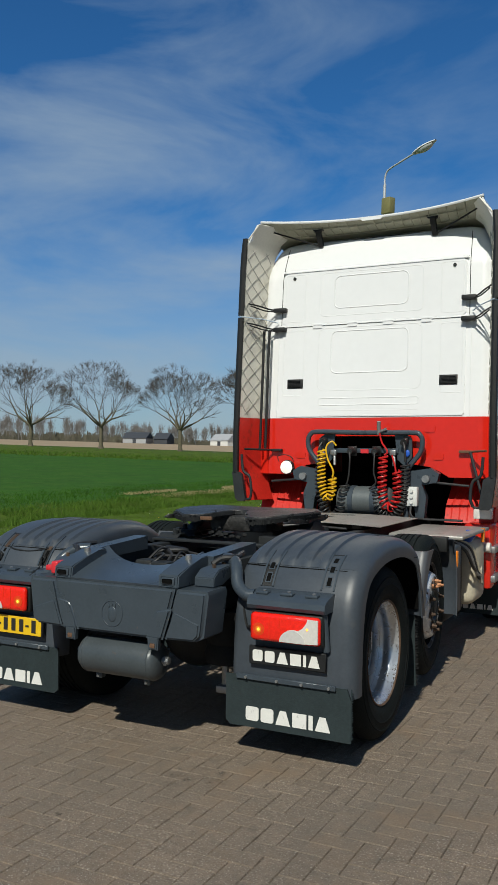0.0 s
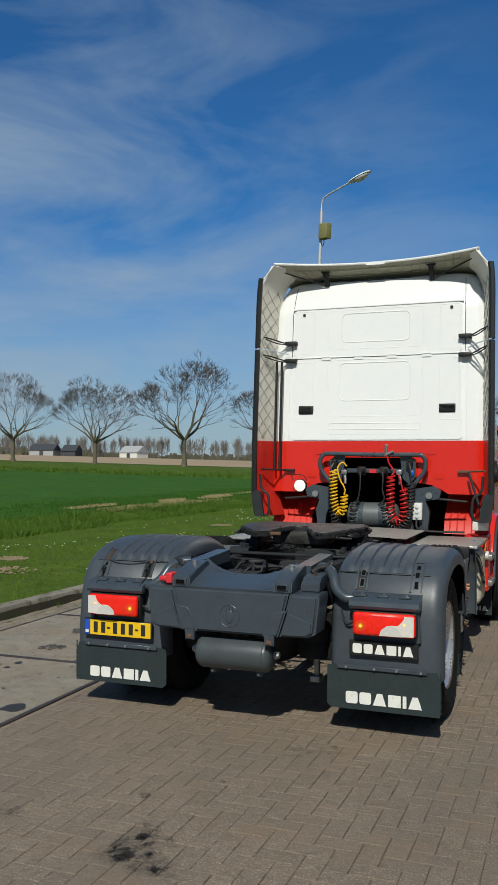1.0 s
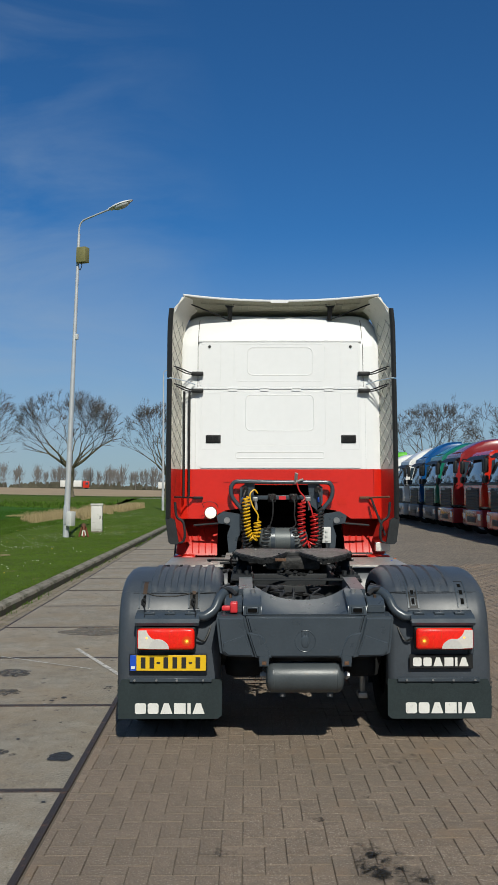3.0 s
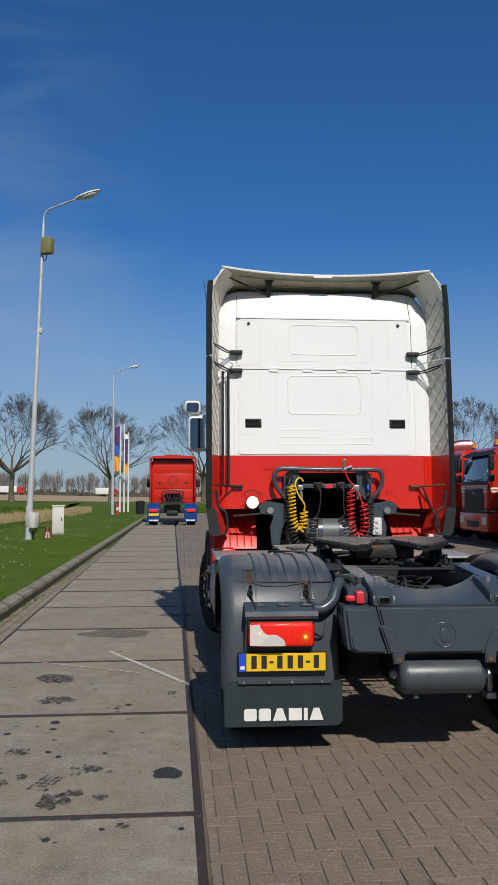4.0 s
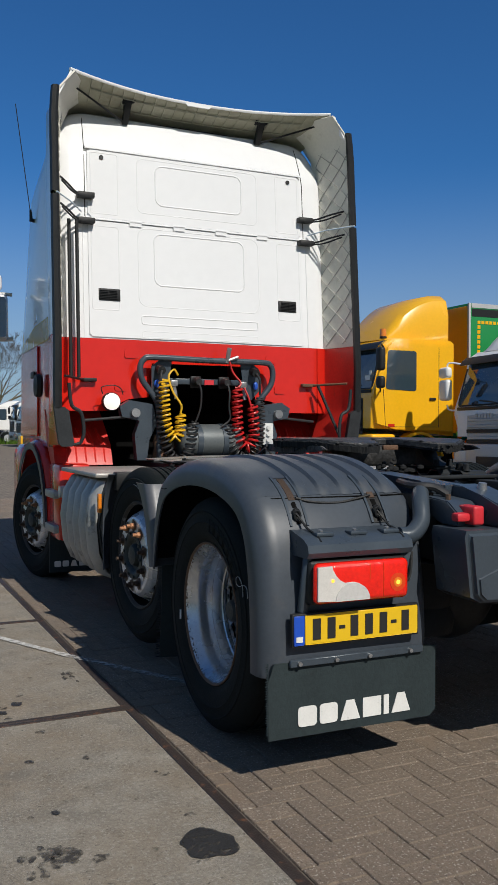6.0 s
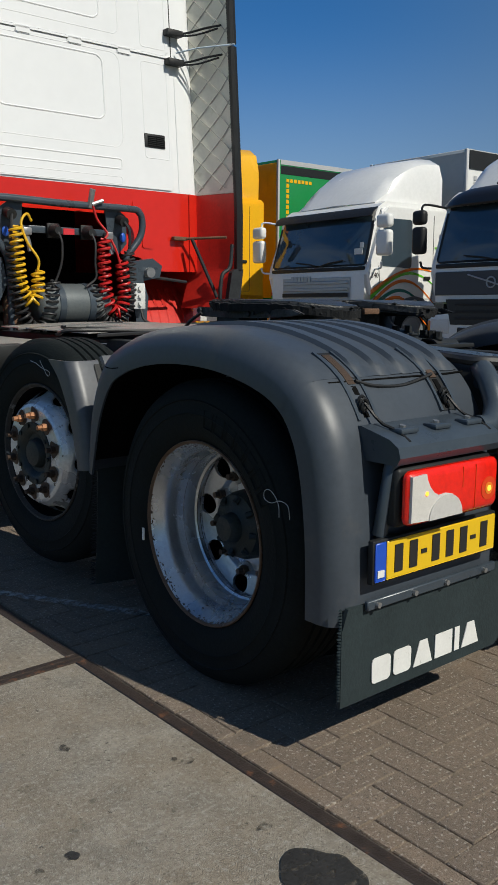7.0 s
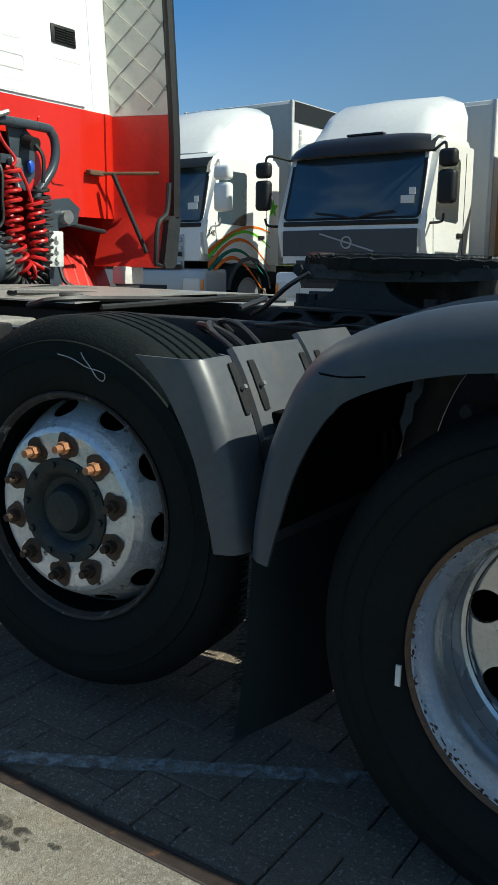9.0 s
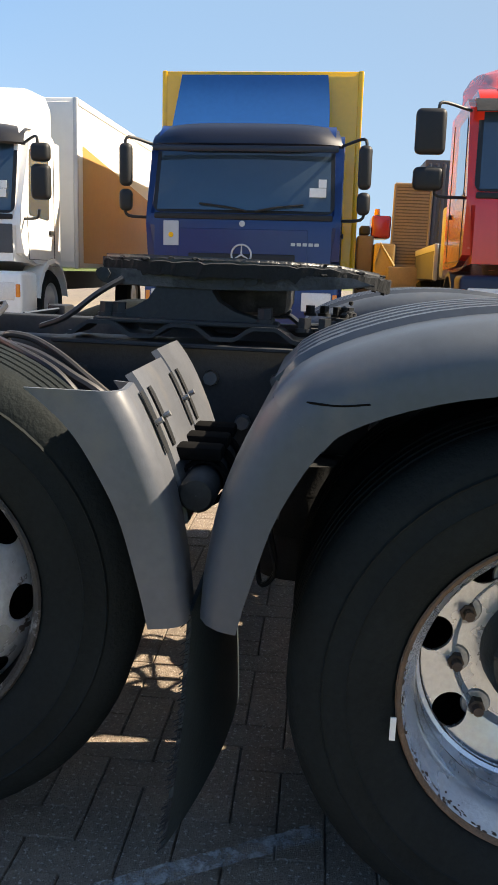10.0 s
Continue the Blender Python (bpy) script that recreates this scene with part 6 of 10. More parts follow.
for s in (-1, 1):
    bm = bmesh.new()
    lathe(bm, [(0.01, 0.92), (0.085, 0.925), (0.095, 0.95), (0.095, 1.02), (0.085, 1.05), (0.095, 1.07), (0.08, 1.14), (0.01, 1.15)], (s * 0.40, 0.0, 0.44), "y", 20)
    part("brake_chamber", bm, M_PIT, axle)
# valves and hoses in the frame well
for k in range(11):
    bm = bmesh.new()
    x0, y0 = random.uniform(-0.32, 0.1), random.uniform(0.32, 0.55)
    pts = [(x0, y0, 0.90)] + [(x0 + random.uniform(-0.05, 0.12) * i, y0 + 0.10 * i, 0.94 + random.uniform(0, 0.06)) for i in range(1, 4)] + [(random.uniform(-0.3, 0.3), y0 + 0.45, 0.88)]
    thick = random.choice((0.008, 0.011, 0.014))
    if k % 3 == 1:
        bm.free()
        continue
    tube(bm, smooth_path(pts, 5), thick, 7)
    part("hose", bm, M_BHOSE, truck)
for x, y, z in ((-0.1, 0.40, 0.90), (0.12, 0.38, 0.91), (-0.24, 0.44, 0.9)):
    bm = bmesh.new()
    box(bm, x - 0.06, x + 0.06, y - 0.05, y + 0.05, z - 0.1, z + 0.05, 0.012)
    v = part("valve", bm, M_FRAME, truck)
    bm = bmesh.new()
    box(bm, x - 0.02, x + 0.02, y - 0.053, y - 0.0505, z, z + 0.03)
    part("sticker", bm, M_DECAL, v)

# fifth wheel
coupling = part("fifth_wheel", prism(bmesh.new(), [(0.0, 1.63), (-0.40, 1.700), (-0.49, 1.55), (-0.50, 1.32), (-0.44, 1.10), (-0.30, 0.975), (-0.18, 0.98), (-0.07, 1.20), (-0.05, 1.27), (0.05, 1.27), (0.07, 1.20), (0.18, 0.98), (0.30, 0.975), (0.44, 1.10), (0.50, 1.32), (0.49, 1.55), (0.40, 1.700)], "z", 1.180, 1.220), M_COUPLING, truck, "worn grey fifth wheel plate with greasy black edges")
bev = bmesh.new()
bev.from_mesh(coupling.data)
for v in bev.verts:
    if v.co.y < 1.12:
        v.co.z -= 0.022 * (1.12 - v.co.y) / 0.14
    v.co.x -= 0.008
bmesh.ops.bevel(bev, geom=[e for e in bev.edges if abs(e.verts[0].co.z - e.verts[1].co.z) < 0.04], offset=0.008, segments=2, affect="EDGES")
bev.to_mesh(coupling.data)
bev.free()
for s in (-1, 1):
    bm = bmesh.new()
    prism(bm, [(1.00, 1.166), (1.06, 1.184), (1.692, 1.184), (1.700, 1.170), (1.690, 1.152), (1.660, 1.143), (1.40, 1.141), (1.22, 1.146), (1.08, 1.156)], "x", s * 0.462 - 0.008, s * 0.480 - 0.008)
    bmesh.ops.bevel(bm, geom=bm.edges[:], offset=0.004, segments=2, affect="EDGES")
    skirt = part("skirt", bm, M_GREASE, coupling)
    for yy, zz, rr in ((1.335, 1.162, 0.015), (1.300, 1.166, 0.010), (1.672, 1.170, 0.014)):
        bm = bmesh.new()
        rod(bm, (s * 0.478 - 0.008, yy, zz), (s * 0.489 - 0.008, yy, zz), rr, seg=6)
        part("pivot_bolt", bm, M_FRAME, skirt)
    bm = bmesh.new()
    prism(bm, [(1.252, 1.064), (1.684, 1.064), (1.655, 1.073), (1.605, 1.088), (1.565, 1.112), (1.540, 1.150), (1.412, 1.150), (1.388, 1.112), (1.345, 1.088), (1.290, 1.073)], "x", s * 0.43 - 0.05, s * 0.43 + 0.05)
    ped = part("pedestal", bm, M_FRAME, coupling)
    bm = bmesh.new()
    box(bm, s * 0.43 - 0.075, s * 0.43 + 0.075, 1.236, 1.700, 1.050, 1.0635, 0.004, 1)
    part("base_plate", bm, M_FRAME, ped)
    for xx, yy, zz in ((0.47, 1.272, 1.0635), (0.47, 1.640, 1.0635), (0.47, 1.672, 1.0635), (0.38, 1.272, 1.0635), (0.46, 1.170, 1.045), (0.46, 1.120, 1.045), (0.40, 1.075, 1.045), (0.40, 1.035, 1.045)):
        bm = bmesh.new()
        rod(bm, (s * xx, yy, zz), (s * xx, yy, zz + 0.010), 0.023, seg=14)
        rod(bm, (s * xx, yy, zz + 0.009), (s * xx, yy, zz + 0.036), 0.018, seg=6)
        part("bolt", bm, M_FRAME, ped)
    # corrugated mounting plate on a flat angle
    rows = []
    for x in (s * 0.36, s * 0.52):
        row = []
        for k in range(61):
            y = 0.96 + 0.80 * k / 60
            wave = max(-0.62, min(0.62, math.cos((y - 1.677) / 0.2045 * math.tau))) / 0.62
            row.append((x, y, 1.031 + 0.015 * wave))
        rows.append(row)
    bm = bmesh.new()
    sheet(bm, rows, 0.010)
    part("corrugated_plate", bm, M_FRAME, coupling)
    bm = bmesh.new()
    box(bm, min(s * 0.34, s * 0.53), max(s * 0.34, s * 0.53), 0.94, 1.80, 0.996, 1.008, 0.003, 1)
    part("mounting_angle", bm, M_FRAME, coupling)
bm = bmesh.new()
box(bm, -0.24, 0.22, 1.22, 1.50, 1.07, 1.183, 0.03)
part("lock_housing", bm, M_GREASE, coupling)
bm = bmesh.new()
for k in range(18):
    a, q = random.uniform(0, math.tau), math.sqrt(random.random())
    x, z = 0.15 * q * math.cos(a), abs(0.075 * q * math.sin(a))
    bmesh.ops.create_icosphere(bm, subdivisions=1, radius=random.uniform(0.010, 0.022), matrix=Matrix.Translation((CX + x, 1.05 + random.uniform(-0.02, 0.02), 1.04 + z)) @ Matrix.Diagonal((1.2, 0.8, 0.8, 1)))
tagged(part("caked_grease", bm, M_DARK, coupling), kind="stuff")
# ragged crust of old grease hanging from the rim of the plate
for s in (-1, 1):
    rows = [[], []]
    rim_line = smooth_path([(0.10, 1.20, 0), (0.19, 0.985, 0), (0.30, 0.978, 0), (0.44, 1.10, 0), (0.498, 1.32, 0), (0.488, 1.55, 0), (0.40, 1.695, 0)], 14)
    for p in rim_line:
        drop = 0.022 * max(0.0, 1.12 - p.y) / 0.14
        w_ = 1 + random.uniform(-0.004, 0.010)
        rows[0].append((s * p.x * w_ - 0.008, p.y - 0.004 + random.uniform(-0.004, 0.004), 1.206 - drop + random.uniform(-0.003, 0.002)))
        rows[1].append((s * p.x * 0.985 - 0.008, p.y + random.uniform(-0.004, 0.004), 1.180 - drop - random.choice((0.0, 0.003, 0.006, 0.012)) * random.random() - 0.004))
    bm = bmesh.new()
    sheet(bm, rows, 0.010)
    for k in range(70):
        p = rim_line[random.randrange(len(rim_line))]
        drop = 0.022 * max(0.0, 1.12 - p.y) / 0.14
        bmesh.ops.create_icosphere(bm, subdivisions=1, radius=random.uniform(0.005, 0.012), matrix=Matrix.Translation((s * p.x * random.uniform(0.95, 1.0) - 0.008, p.y + random.uniform(-0.01, 0.01), 1.202 - drop + random.uniform(-0.022, 0.014))) @ Matrix.Diagonal((1.3, 1.3, 0.55, 1)))
    part("grease_crust", bm, M_DARK, coupling, smooth=0)
bm = bmesh.new()
box(bm, -0.17, -0.08, 0.970, 0.99, 1.164, 1.188, 0.004)
part("rust_patch", bm, M_RUST, coupling)
bm = bmesh.new()
tube(bm, smooth_path([(-0.52, 1.62, 1.16), (-0.54, 1.68, 1.12), (-0.53, 1.76, 1.06), (-0.48, 1.84, 1.03)], 5), 0.008, 6)
part("grease_line", bm, M_BHOSE, coupling)
bm = bmesh.new()
box(bm, -0.52, 0.52, 0.92, 0.98, 1.012, 1.030, 0.004)
part("mount_edge", bm, M_FRAME, coupling)


# ---------------------------------------------------------------- wheels
def tyre_mesh(r=0.49, w=0.30):
    h = w / 2
    prof = [(0.292, -h + 0.035), (0.305, -h + 0.018), (0.345, -h + 0.004), (0.383, -h + 0.001), (0.386, -h - 0.002), (0.389, -h), (0.425, -h + 0.002), (0.428, -h - 0.001), (0.431, -h + 0.004), (0.445, -h + 0.006), (0.468, -h + 0.022), (0.478, -h + 0.03), (r - 0.004, -h + 0.045)]
    n = 5
    for k in range(n):
        a = -h + 0.05 + (w - 0.10) * k / n
        b = -h + 0.05 + (w - 0.10) * (k + 1) / n
        prof += [(r, a + 0.004), (r, b - 0.010)]
        if k < n - 1:
            prof += [(r - 0.010, b - 0.007), (r - 0.010, b + 0.001)]
    prof += [(r - 0.004, h - 0.045), (0.478, h - 0.03), (0.468, h - 0.022), (0.445, h - 0.006), (0.40, h), (0.345, h - 0.004), (0.305, h - 0.018), (0.292, h - 0.035)]
    bm = bmesh.new()
    lathe(bm, prof, (0, 0, 0), "x", 72)
    return mesh_of("tyre", bm, M_TYRE)


def rim_parts(dish, seg=60):
    """Rim meshes looking along -x; dish: how far the disc lies behind (+) or before (-) the flange."""
    bm = bmesh.new()
    lathe(bm, [(0.298, -0.004), (0.300, -0.010), (0.2975, -0.014), (0.292, -0.012), (0.2885, -0.006)] if dish > 0 else [(0.298, -0.004), (0.301, -0.010), (0.297, -0.015), (0.290, -0.012), (0.282, 0.004)], (0, 0, 0), "x", seg)
    flange = mesh_of("flange", bm, M_RIMEDGE if dish > 0 else M_RIMDARK)
    bm = bmesh.new()
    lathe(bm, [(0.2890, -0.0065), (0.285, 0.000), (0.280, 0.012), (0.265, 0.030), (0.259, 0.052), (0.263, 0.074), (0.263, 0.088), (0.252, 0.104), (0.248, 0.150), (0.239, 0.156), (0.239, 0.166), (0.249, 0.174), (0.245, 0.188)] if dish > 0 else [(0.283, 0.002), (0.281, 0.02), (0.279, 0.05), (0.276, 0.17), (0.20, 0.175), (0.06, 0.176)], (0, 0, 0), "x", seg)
    # the convex barrel is near-black: shade of the deep rim gap as colour
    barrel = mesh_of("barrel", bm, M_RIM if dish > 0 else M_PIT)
    return flange, barrel


def disc_mesh(profile, hole_r, hole_s, n_holes, mat, seg=120):
    """A wheel disc of revolution; its round hand holes lie at hole_s along the profile."""
    bm = bmesh.new()
    run = [0.0]
    for (r0, a0), (r1, a1) in zip(profile, profile[1:]):
        run.append(run[-1] + math.hypot(r1 - r0, a1 - a0))

    def at(s):
        i = max(k for k in range(len(run) - 1) if run[k] <= max(s, 0))
        f = min(1.0, (max(s, 0) - run[i]) / (run[i + 1] - run[i]))
        return profile[i][0] + (profile[i + 1][0] - profile[i][0]) * f, profile[i][1] + (profile[i + 1][1] - profile[i][1]) * f
    n = 34
    stops = sorted(set([run[-1] * k / n for k in range(n + 1)] + run))
    verts = []
    where = {}
    for s in stops:
        r, a = at(s)
        ring = []
        for k in range(seg):
            w = k * math.tau / seg
            v = bm.verts.new((a, r * math.cos(w), r * math.sin(w)))
            where[v] = (s, w, r)
            ring.append(v)
        verts.append(ring)
    pitch = math.tau / n_holes
    for i in range(len(stops) - 1):
        for k in range(seg):
            s = (stops[i] + stops[i + 1]) / 2
            w = (k + 0.5) * math.tau / seg
            dt = (w - round(w / pitch) * pitch) * at(hole_s)[0]
            if math.hypot(dt, s - hole_s) < hole_r:
                continue
            bm.faces.new((verts[i][k], verts[i][(k + 1) % seg], verts[i + 1][(k + 1) % seg], verts[i + 1][k]))
    for v in bm.verts[:]:
        if not v.link_faces:
            bm.verts.remove(v)
    # draw the hole rims onto a circle
    for v in {v for e in bm.edges if len(e.link_faces) == 1 for v in e.verts}:
        s, w, r = where[v]
        if abs(s - hole_s) > hole_r * 1.6 or s < 0.001:
            continue
        mid = round(w / pitch) * pitch
        d = Vector(((w - mid) * at(hole_s)[0], s - hole_s))
        if d.length > 1e-6:
            d *= hole_r / d.length
            rr, aa = at(hole_s + d.y)
            ww = mid + d.x / at(hole_s)[0]
            v.co = (aa, rr * math.cos(ww), rr * math.sin(ww))
    geom = bmesh.ops.extrude_face_region(bm, geom=bm.faces[:])
    bmesh.ops.translate(bm, verts=[g for g in geom["geom"] if isinstance(g, bmesh.types.BMVert)], vec=(0.010, 0, 0))
    return mesh_of("disc", bm, mat)


def nut_mesh(length, r=0.0165, mat=M_NUT):
    bm = bmesh.new()
    rod(bm, (-length * 0.55, 0, 0), (0, 0, 0), r, seg=6)
    rod(bm, (-length, 0, 0), (-length * 0.55, 0, 0), r * 0.62, seg=8)
    lathe(bm, [(0.005, 0.0), (r * 1.3, -0.0005), (r * 1.35, 0.005)], (0, 0, 0), "x", 12)
    return mesh_of("wheel_nut", bm, mat)


# flakes of rust where the paint has come off the rim's edge, and a few further in
bm = bmesh.new()
rnd = random.Random(12)
for k in range(190):
    a = rnd.uniform(0, math.tau) if k % 3 else rnd.gauss(math.radians(215), 0.7)
    deep = abs(rnd.gauss(0, 0.006)) if k % 9 else rnd.uniform(0.012, 0.05)
    r0 = 0.2880 - deep * (0.6 if deep < 0.012 else 0.75)
    x0 = -0.0045 + deep * 1.05
    w, l = rnd.uniform(0.0012, 0.0045), rnd.uniform(0.002, 0.007)
    ring = []
    for j in range(7):
        b = j * math.tau / 7
        u, v = l * math.cos(b) * rnd.uniform(0.6, 1.2), w * math.sin(b) * rnd.uniform(0.6, 1.2)
        ring.append(bm.verts.new((x0 + v * 0.7 - 0.0014, (r0 - v * 0.6) * math.cos(a + u / r0), (r0 - v * 0.6) * math.sin(a + u / r0))))
    bm.faces.new(ring)
ME_CHIPS = mesh_of("rust_chips", bm, M_CHIP)
bm = bmesh.new()
lathe(bm, [(0.014, -0.003), (0.027, -0.003), (0.030, 0.001)], (0, 0, 0), "x", 16)
ME_WASHER = mesh_of("washer", bm, M_STEEL)
bm = bmesh.new()
for r0, x0, w in ((0.2520, 0.105, 0.0010), (0.2390, 0.1550, 0.0014), (0.2480, 0.1745, 0.0012)):
    tube(bm, [(x0, r0 * math.cos(a), r0 * math.sin(a)) for a in (k * math.tau / 60 for k in range(61))], w, 5, False)
ME_SEAMS = mesh_of("seam_ring", bm, M_RIMDARK)
ME_TYRE = tyre_mesh()
ME_FLANGE_D, ME_BARREL_D = rim_parts(1)
ME_FLANGE_C, ME_BARREL_C = rim_parts(-1)
bm = bmesh.new()
lathe(bm, [(0.262, 0.0), (0.250, 0.02), (0.245, 0.20), (0.10, 0.205)], (0, 0, 0), "x", 40)
ME_DRUM = mesh_of("brake_drum", bm, M_PIT)
ME_DISC_D = disc_mesh([(0.246, 0.206), (0.236, 0.203), (0.205, 0.210), (0.174, 0.218), (0.162, 0.234), (0.110, 0.236)], 0.036, 0.036, 8, M_RIM)
ME_DISC_C = disc_mesh([(0.279, 0.132), (0.268, 0.108), (0.246, 0.068), (0.228, 0.034), (0.214, 0.015), (0.199, 0.008), (0.150, 0.006), (0.125, 0.008)], 0.038, 0.058, 10, M_RIMCHIP)
bm = bmesh.new()
ring = [(0.034 + 0.004 * math.sin(3 * a) + 0.002 * math.sin(5 * a + 1), a) for a in (k * math.tau / 22 for k in range(22))]
bm.faces.new([bm.verts.new((0, r * math.cos(a), r * math.sin(a))) for r, a in ring])
ME_RUSTRING = mesh_of("rust_ring", bm, M_NUT)
ME_NUT = nut_mesh(0.040)
ME_NUT_S = nut_mesh(0.042, 0.0165)
ME_NUT_RAW = nut_mesh(0.046, 0.0165, M_NUTRAW)


def wheel(parent, at, s, kind, turn=0.0, w=0.30):
    """kind: dished (rear outer), convex (front and lift axle), inner."""
    hub = new("wheel")
    hub.parent = parent
    hub.location = at
    hub.rotation_euler = (radians(turn), 0, 0 if s < 0 else math.pi)
    t = piece("tyre", ME_TYRE, hub, (w / 2, 0, 0))
    if kind == "inner":
        piece("brake_drum", ME_DRUM, hub, (-0.05, 0, 0))
        return hub
    dished = kind == "dished"
    rim = piece("rim", ME_FLANGE_D if dished else ME_FLANGE_C, hub, (0.028, 0, 0))
    piece("barrel", ME_BARREL_D if dished else ME_BARREL_C, rim, (0, 0, 0))
    off = -0.028 if dished else -0.045
    if dished:
        tagged(piece("rust_chips", ME_CHIPS, rim, (0, 0, 0)), kind="stuff")
    piece("disc", ME_DISC_D if dished else ME_DISC_C, rim, (off, 0, 0))
    if dished:
        piece("seam_ring", ME_SEAMS, rim, (0, 0, 0))
    for k in range(10):
        a = (k + 0.5) * math.tau / 10
        piece("wheel_nut", ME_NUT_S if dished else (ME_NUT_RAW if k in (1, 2, 3) else ME_NUT), rim, (0.233 + off if dished else 0.007 + off, 0.1675 * math.cos(a), 0.1675 * math.sin(a)))
        if dished:
            piece("washer", ME_WASHER, rim, (0.2325 + off, 0.1675 * math.cos(a), 0.1675 * math.sin(a)))
        else:
            piece("rust_ring", ME_RUSTRING, rim, (0.0045 + off, 0.1675 * math.cos(a), 0.1675 * math.sin(a)), (a * 3, 0, 0))
    bm = bmesh.new()
    if dished:
        lathe(bm, [(0.118, 0.236), (0.114, 0.19), (0.104, 0.165), (0.066, 0.158), (0.050, 0.150), (0.046, 0.120), (0.038, 0.112), (0.001, 0.110)], (0, 0, 0), "x", 32)
        for k in range(8):
            a = k * math.tau / 8
            rod(bm, (0.150, 0.085 * math.cos(a), 0.085 * math.sin(a)), (0.166, 0.1 * math.cos(a), 0.1 * math.sin(a)), 0.011, seg=6)
    else:
        lathe(bm, [(0.138, 0.010), (0.134, 0.002), (0.112, 0.000), (0.098, 0.006), (0.084, 0.024), (0.066, 0.026), (0.060, 0.008), (0.052, -0.002), (0.030, -0.006), (0.001, -0.006)], (0, 0, 0), "x", 32)
        for k in range(10):
            a = k * math.tau / 10
            rod(bm, (-0.006, 0.120 * math.cos(a), 0.120 * math.sin(a)), (0.004, 0.120 * math.cos(a), 0.120 * math.sin(a)), 0.009, seg=6)
    h = new("hub", mesh_of("hub", bm, M_HUB))
    h.parent = rim
    h.location.x = off
    return hub


for s in (-1, 1):
    w_rear = wheel(truck, (s * 1.258, 0.664, 0.490), s, "dished", 8)
    wheel(truck, (s * 0.905, 0.664, 0.490), s, "inner")
    w_mid = wheel(truck, (s * 1.183, 1.922, 0.5615), s, "convex", 5)
    w_mid.rotation_euler = (radians(5), 0, radians(4.5) + (0 if s < 0 else math.pi))
    w_front = wheel(truck, (s * 1.235, 4.72, 0.488), s, "convex", 20)
    w_front.rotation_euler = (0, 0, radians(13) + (0 if s < 0 else math.pi))
    if s < 0:
        bm = bmesh.new()
        box(bm, -1.2610, -1.2565, 0.960, 0.970, 0.406, 0.448)
        part("label_strip", bm, M_DECAL, truck)
        bm = bmesh.new()
        tube(bm, smooth_path([(-1.2605, y, z) for y, z in ((0.224, 0.632), (0.233, 0.668), (0.266, 0.676), (0.302, 0.664), (0.330, 0.671), (0.331, 0.693), (0.309, 0.700), (0.283, 0.683), (0.270, 0.660), (0.268, 0.629))], 5), 0.0011, 5)
        part("chalk_mark", bm, M_CHALKMARK, truck)
        bm = bmesh.new()
        tube(bm, smooth_path([(-1.186 - 0.078 * (y - 1.922), y + 0.02, z) for y, z in ((1.920, 0.957), (1.875, 0.949), (1.828, 0.931), (1.791, 0.925), (1.773, 0.917), (1.778, 0.902), (1.796, 0.907), (1.817, 0.932), (1.835, 0.950), (1.845, 0.965))], 5), 0.0012, 5)
        part("chalk_mark", bm, M_CHALKMARK, truck)

# raised lettering on the rear tyre, as faint plain outlines
for k in range(7):
    a = radians(100 + k * 8.5)
    bm = bmesh.new()
    pts = []
    for q, w in ((0.350, -0.020), (0.405, -0.022), (0.405, 0.022), (0.350, 0.020), (0.350, -0.020)):
        aa = a + w / q
        pts.append((-1.2562, 0.664 + q * math.cos(aa), 0.490 + q * math.sin(aa)))
    tube(bm, pts, 0.0032, 4)
    part("raised_bar", bm, M_TYRE, truck)

# tattered pale strip and loose wires behind the drive wheel's front guard
bm = bmesh.new()
rows = []
for k in range(9):
    f = k / 8
    w = 0.022 + 0.010 * math.sin(k * 2.3)
    c = Vector((-0.62 - 0.20 * f, 1.20 - 0.02 * f, 0.97 - 0.13 * f - 0.03 * f * f))
    rows.append([c + Vector((0.3 * w, 0.4 * w, w)), c - Vector((0.3 * w, 0.4 * w, w))])
sheet(bm, rows, 0.003)
part("torn_strip", bm, M_SIDEBOX, truck, "pale tattered strip")
for k in range(2):
    bm = bmesh.new()
    x = -0.70 - 0.05 * k
    tube(bm, smooth_path([(x, 1.26, 0.80), (x - 0.02, 1.23, 0.66 - 0.02 * k), (x - 0.05, 1.20, 0.53), (x - 0.01, 1.235, 0.47 + 0.015 * k), (x + 0.03, 1.25, 0.56)], 5), 0.0045, 5)
    part("loose_wire", bm, M_BHOSE, truck)

# air hoses looping from the frame to the lift axle
for k, (x, y, z) in enumerate(((-0.70, 1.60, 0.90), (-0.76, 1.64, 0.88), (-0.62, 1.58, 0.86))):
    bm = bmesh.new()
    tube(bm, smooth_path([(-0.47, 2.02 - 0.05 * k, 0.97), (-0.56, 1.98 - 0.04 * k, 0.995 + 0.008 * k), (x + 0.05, 1.82, 0.985 + 0.008 * k), (x, 1.70, 0.94), (x, y, z - 0.04), (x + 0.05, y + 0.05, z - 0.22)], 6), 0.009 if k else 0.012, 8)
    part("air_hose", bm, M_BHOSE, truck)

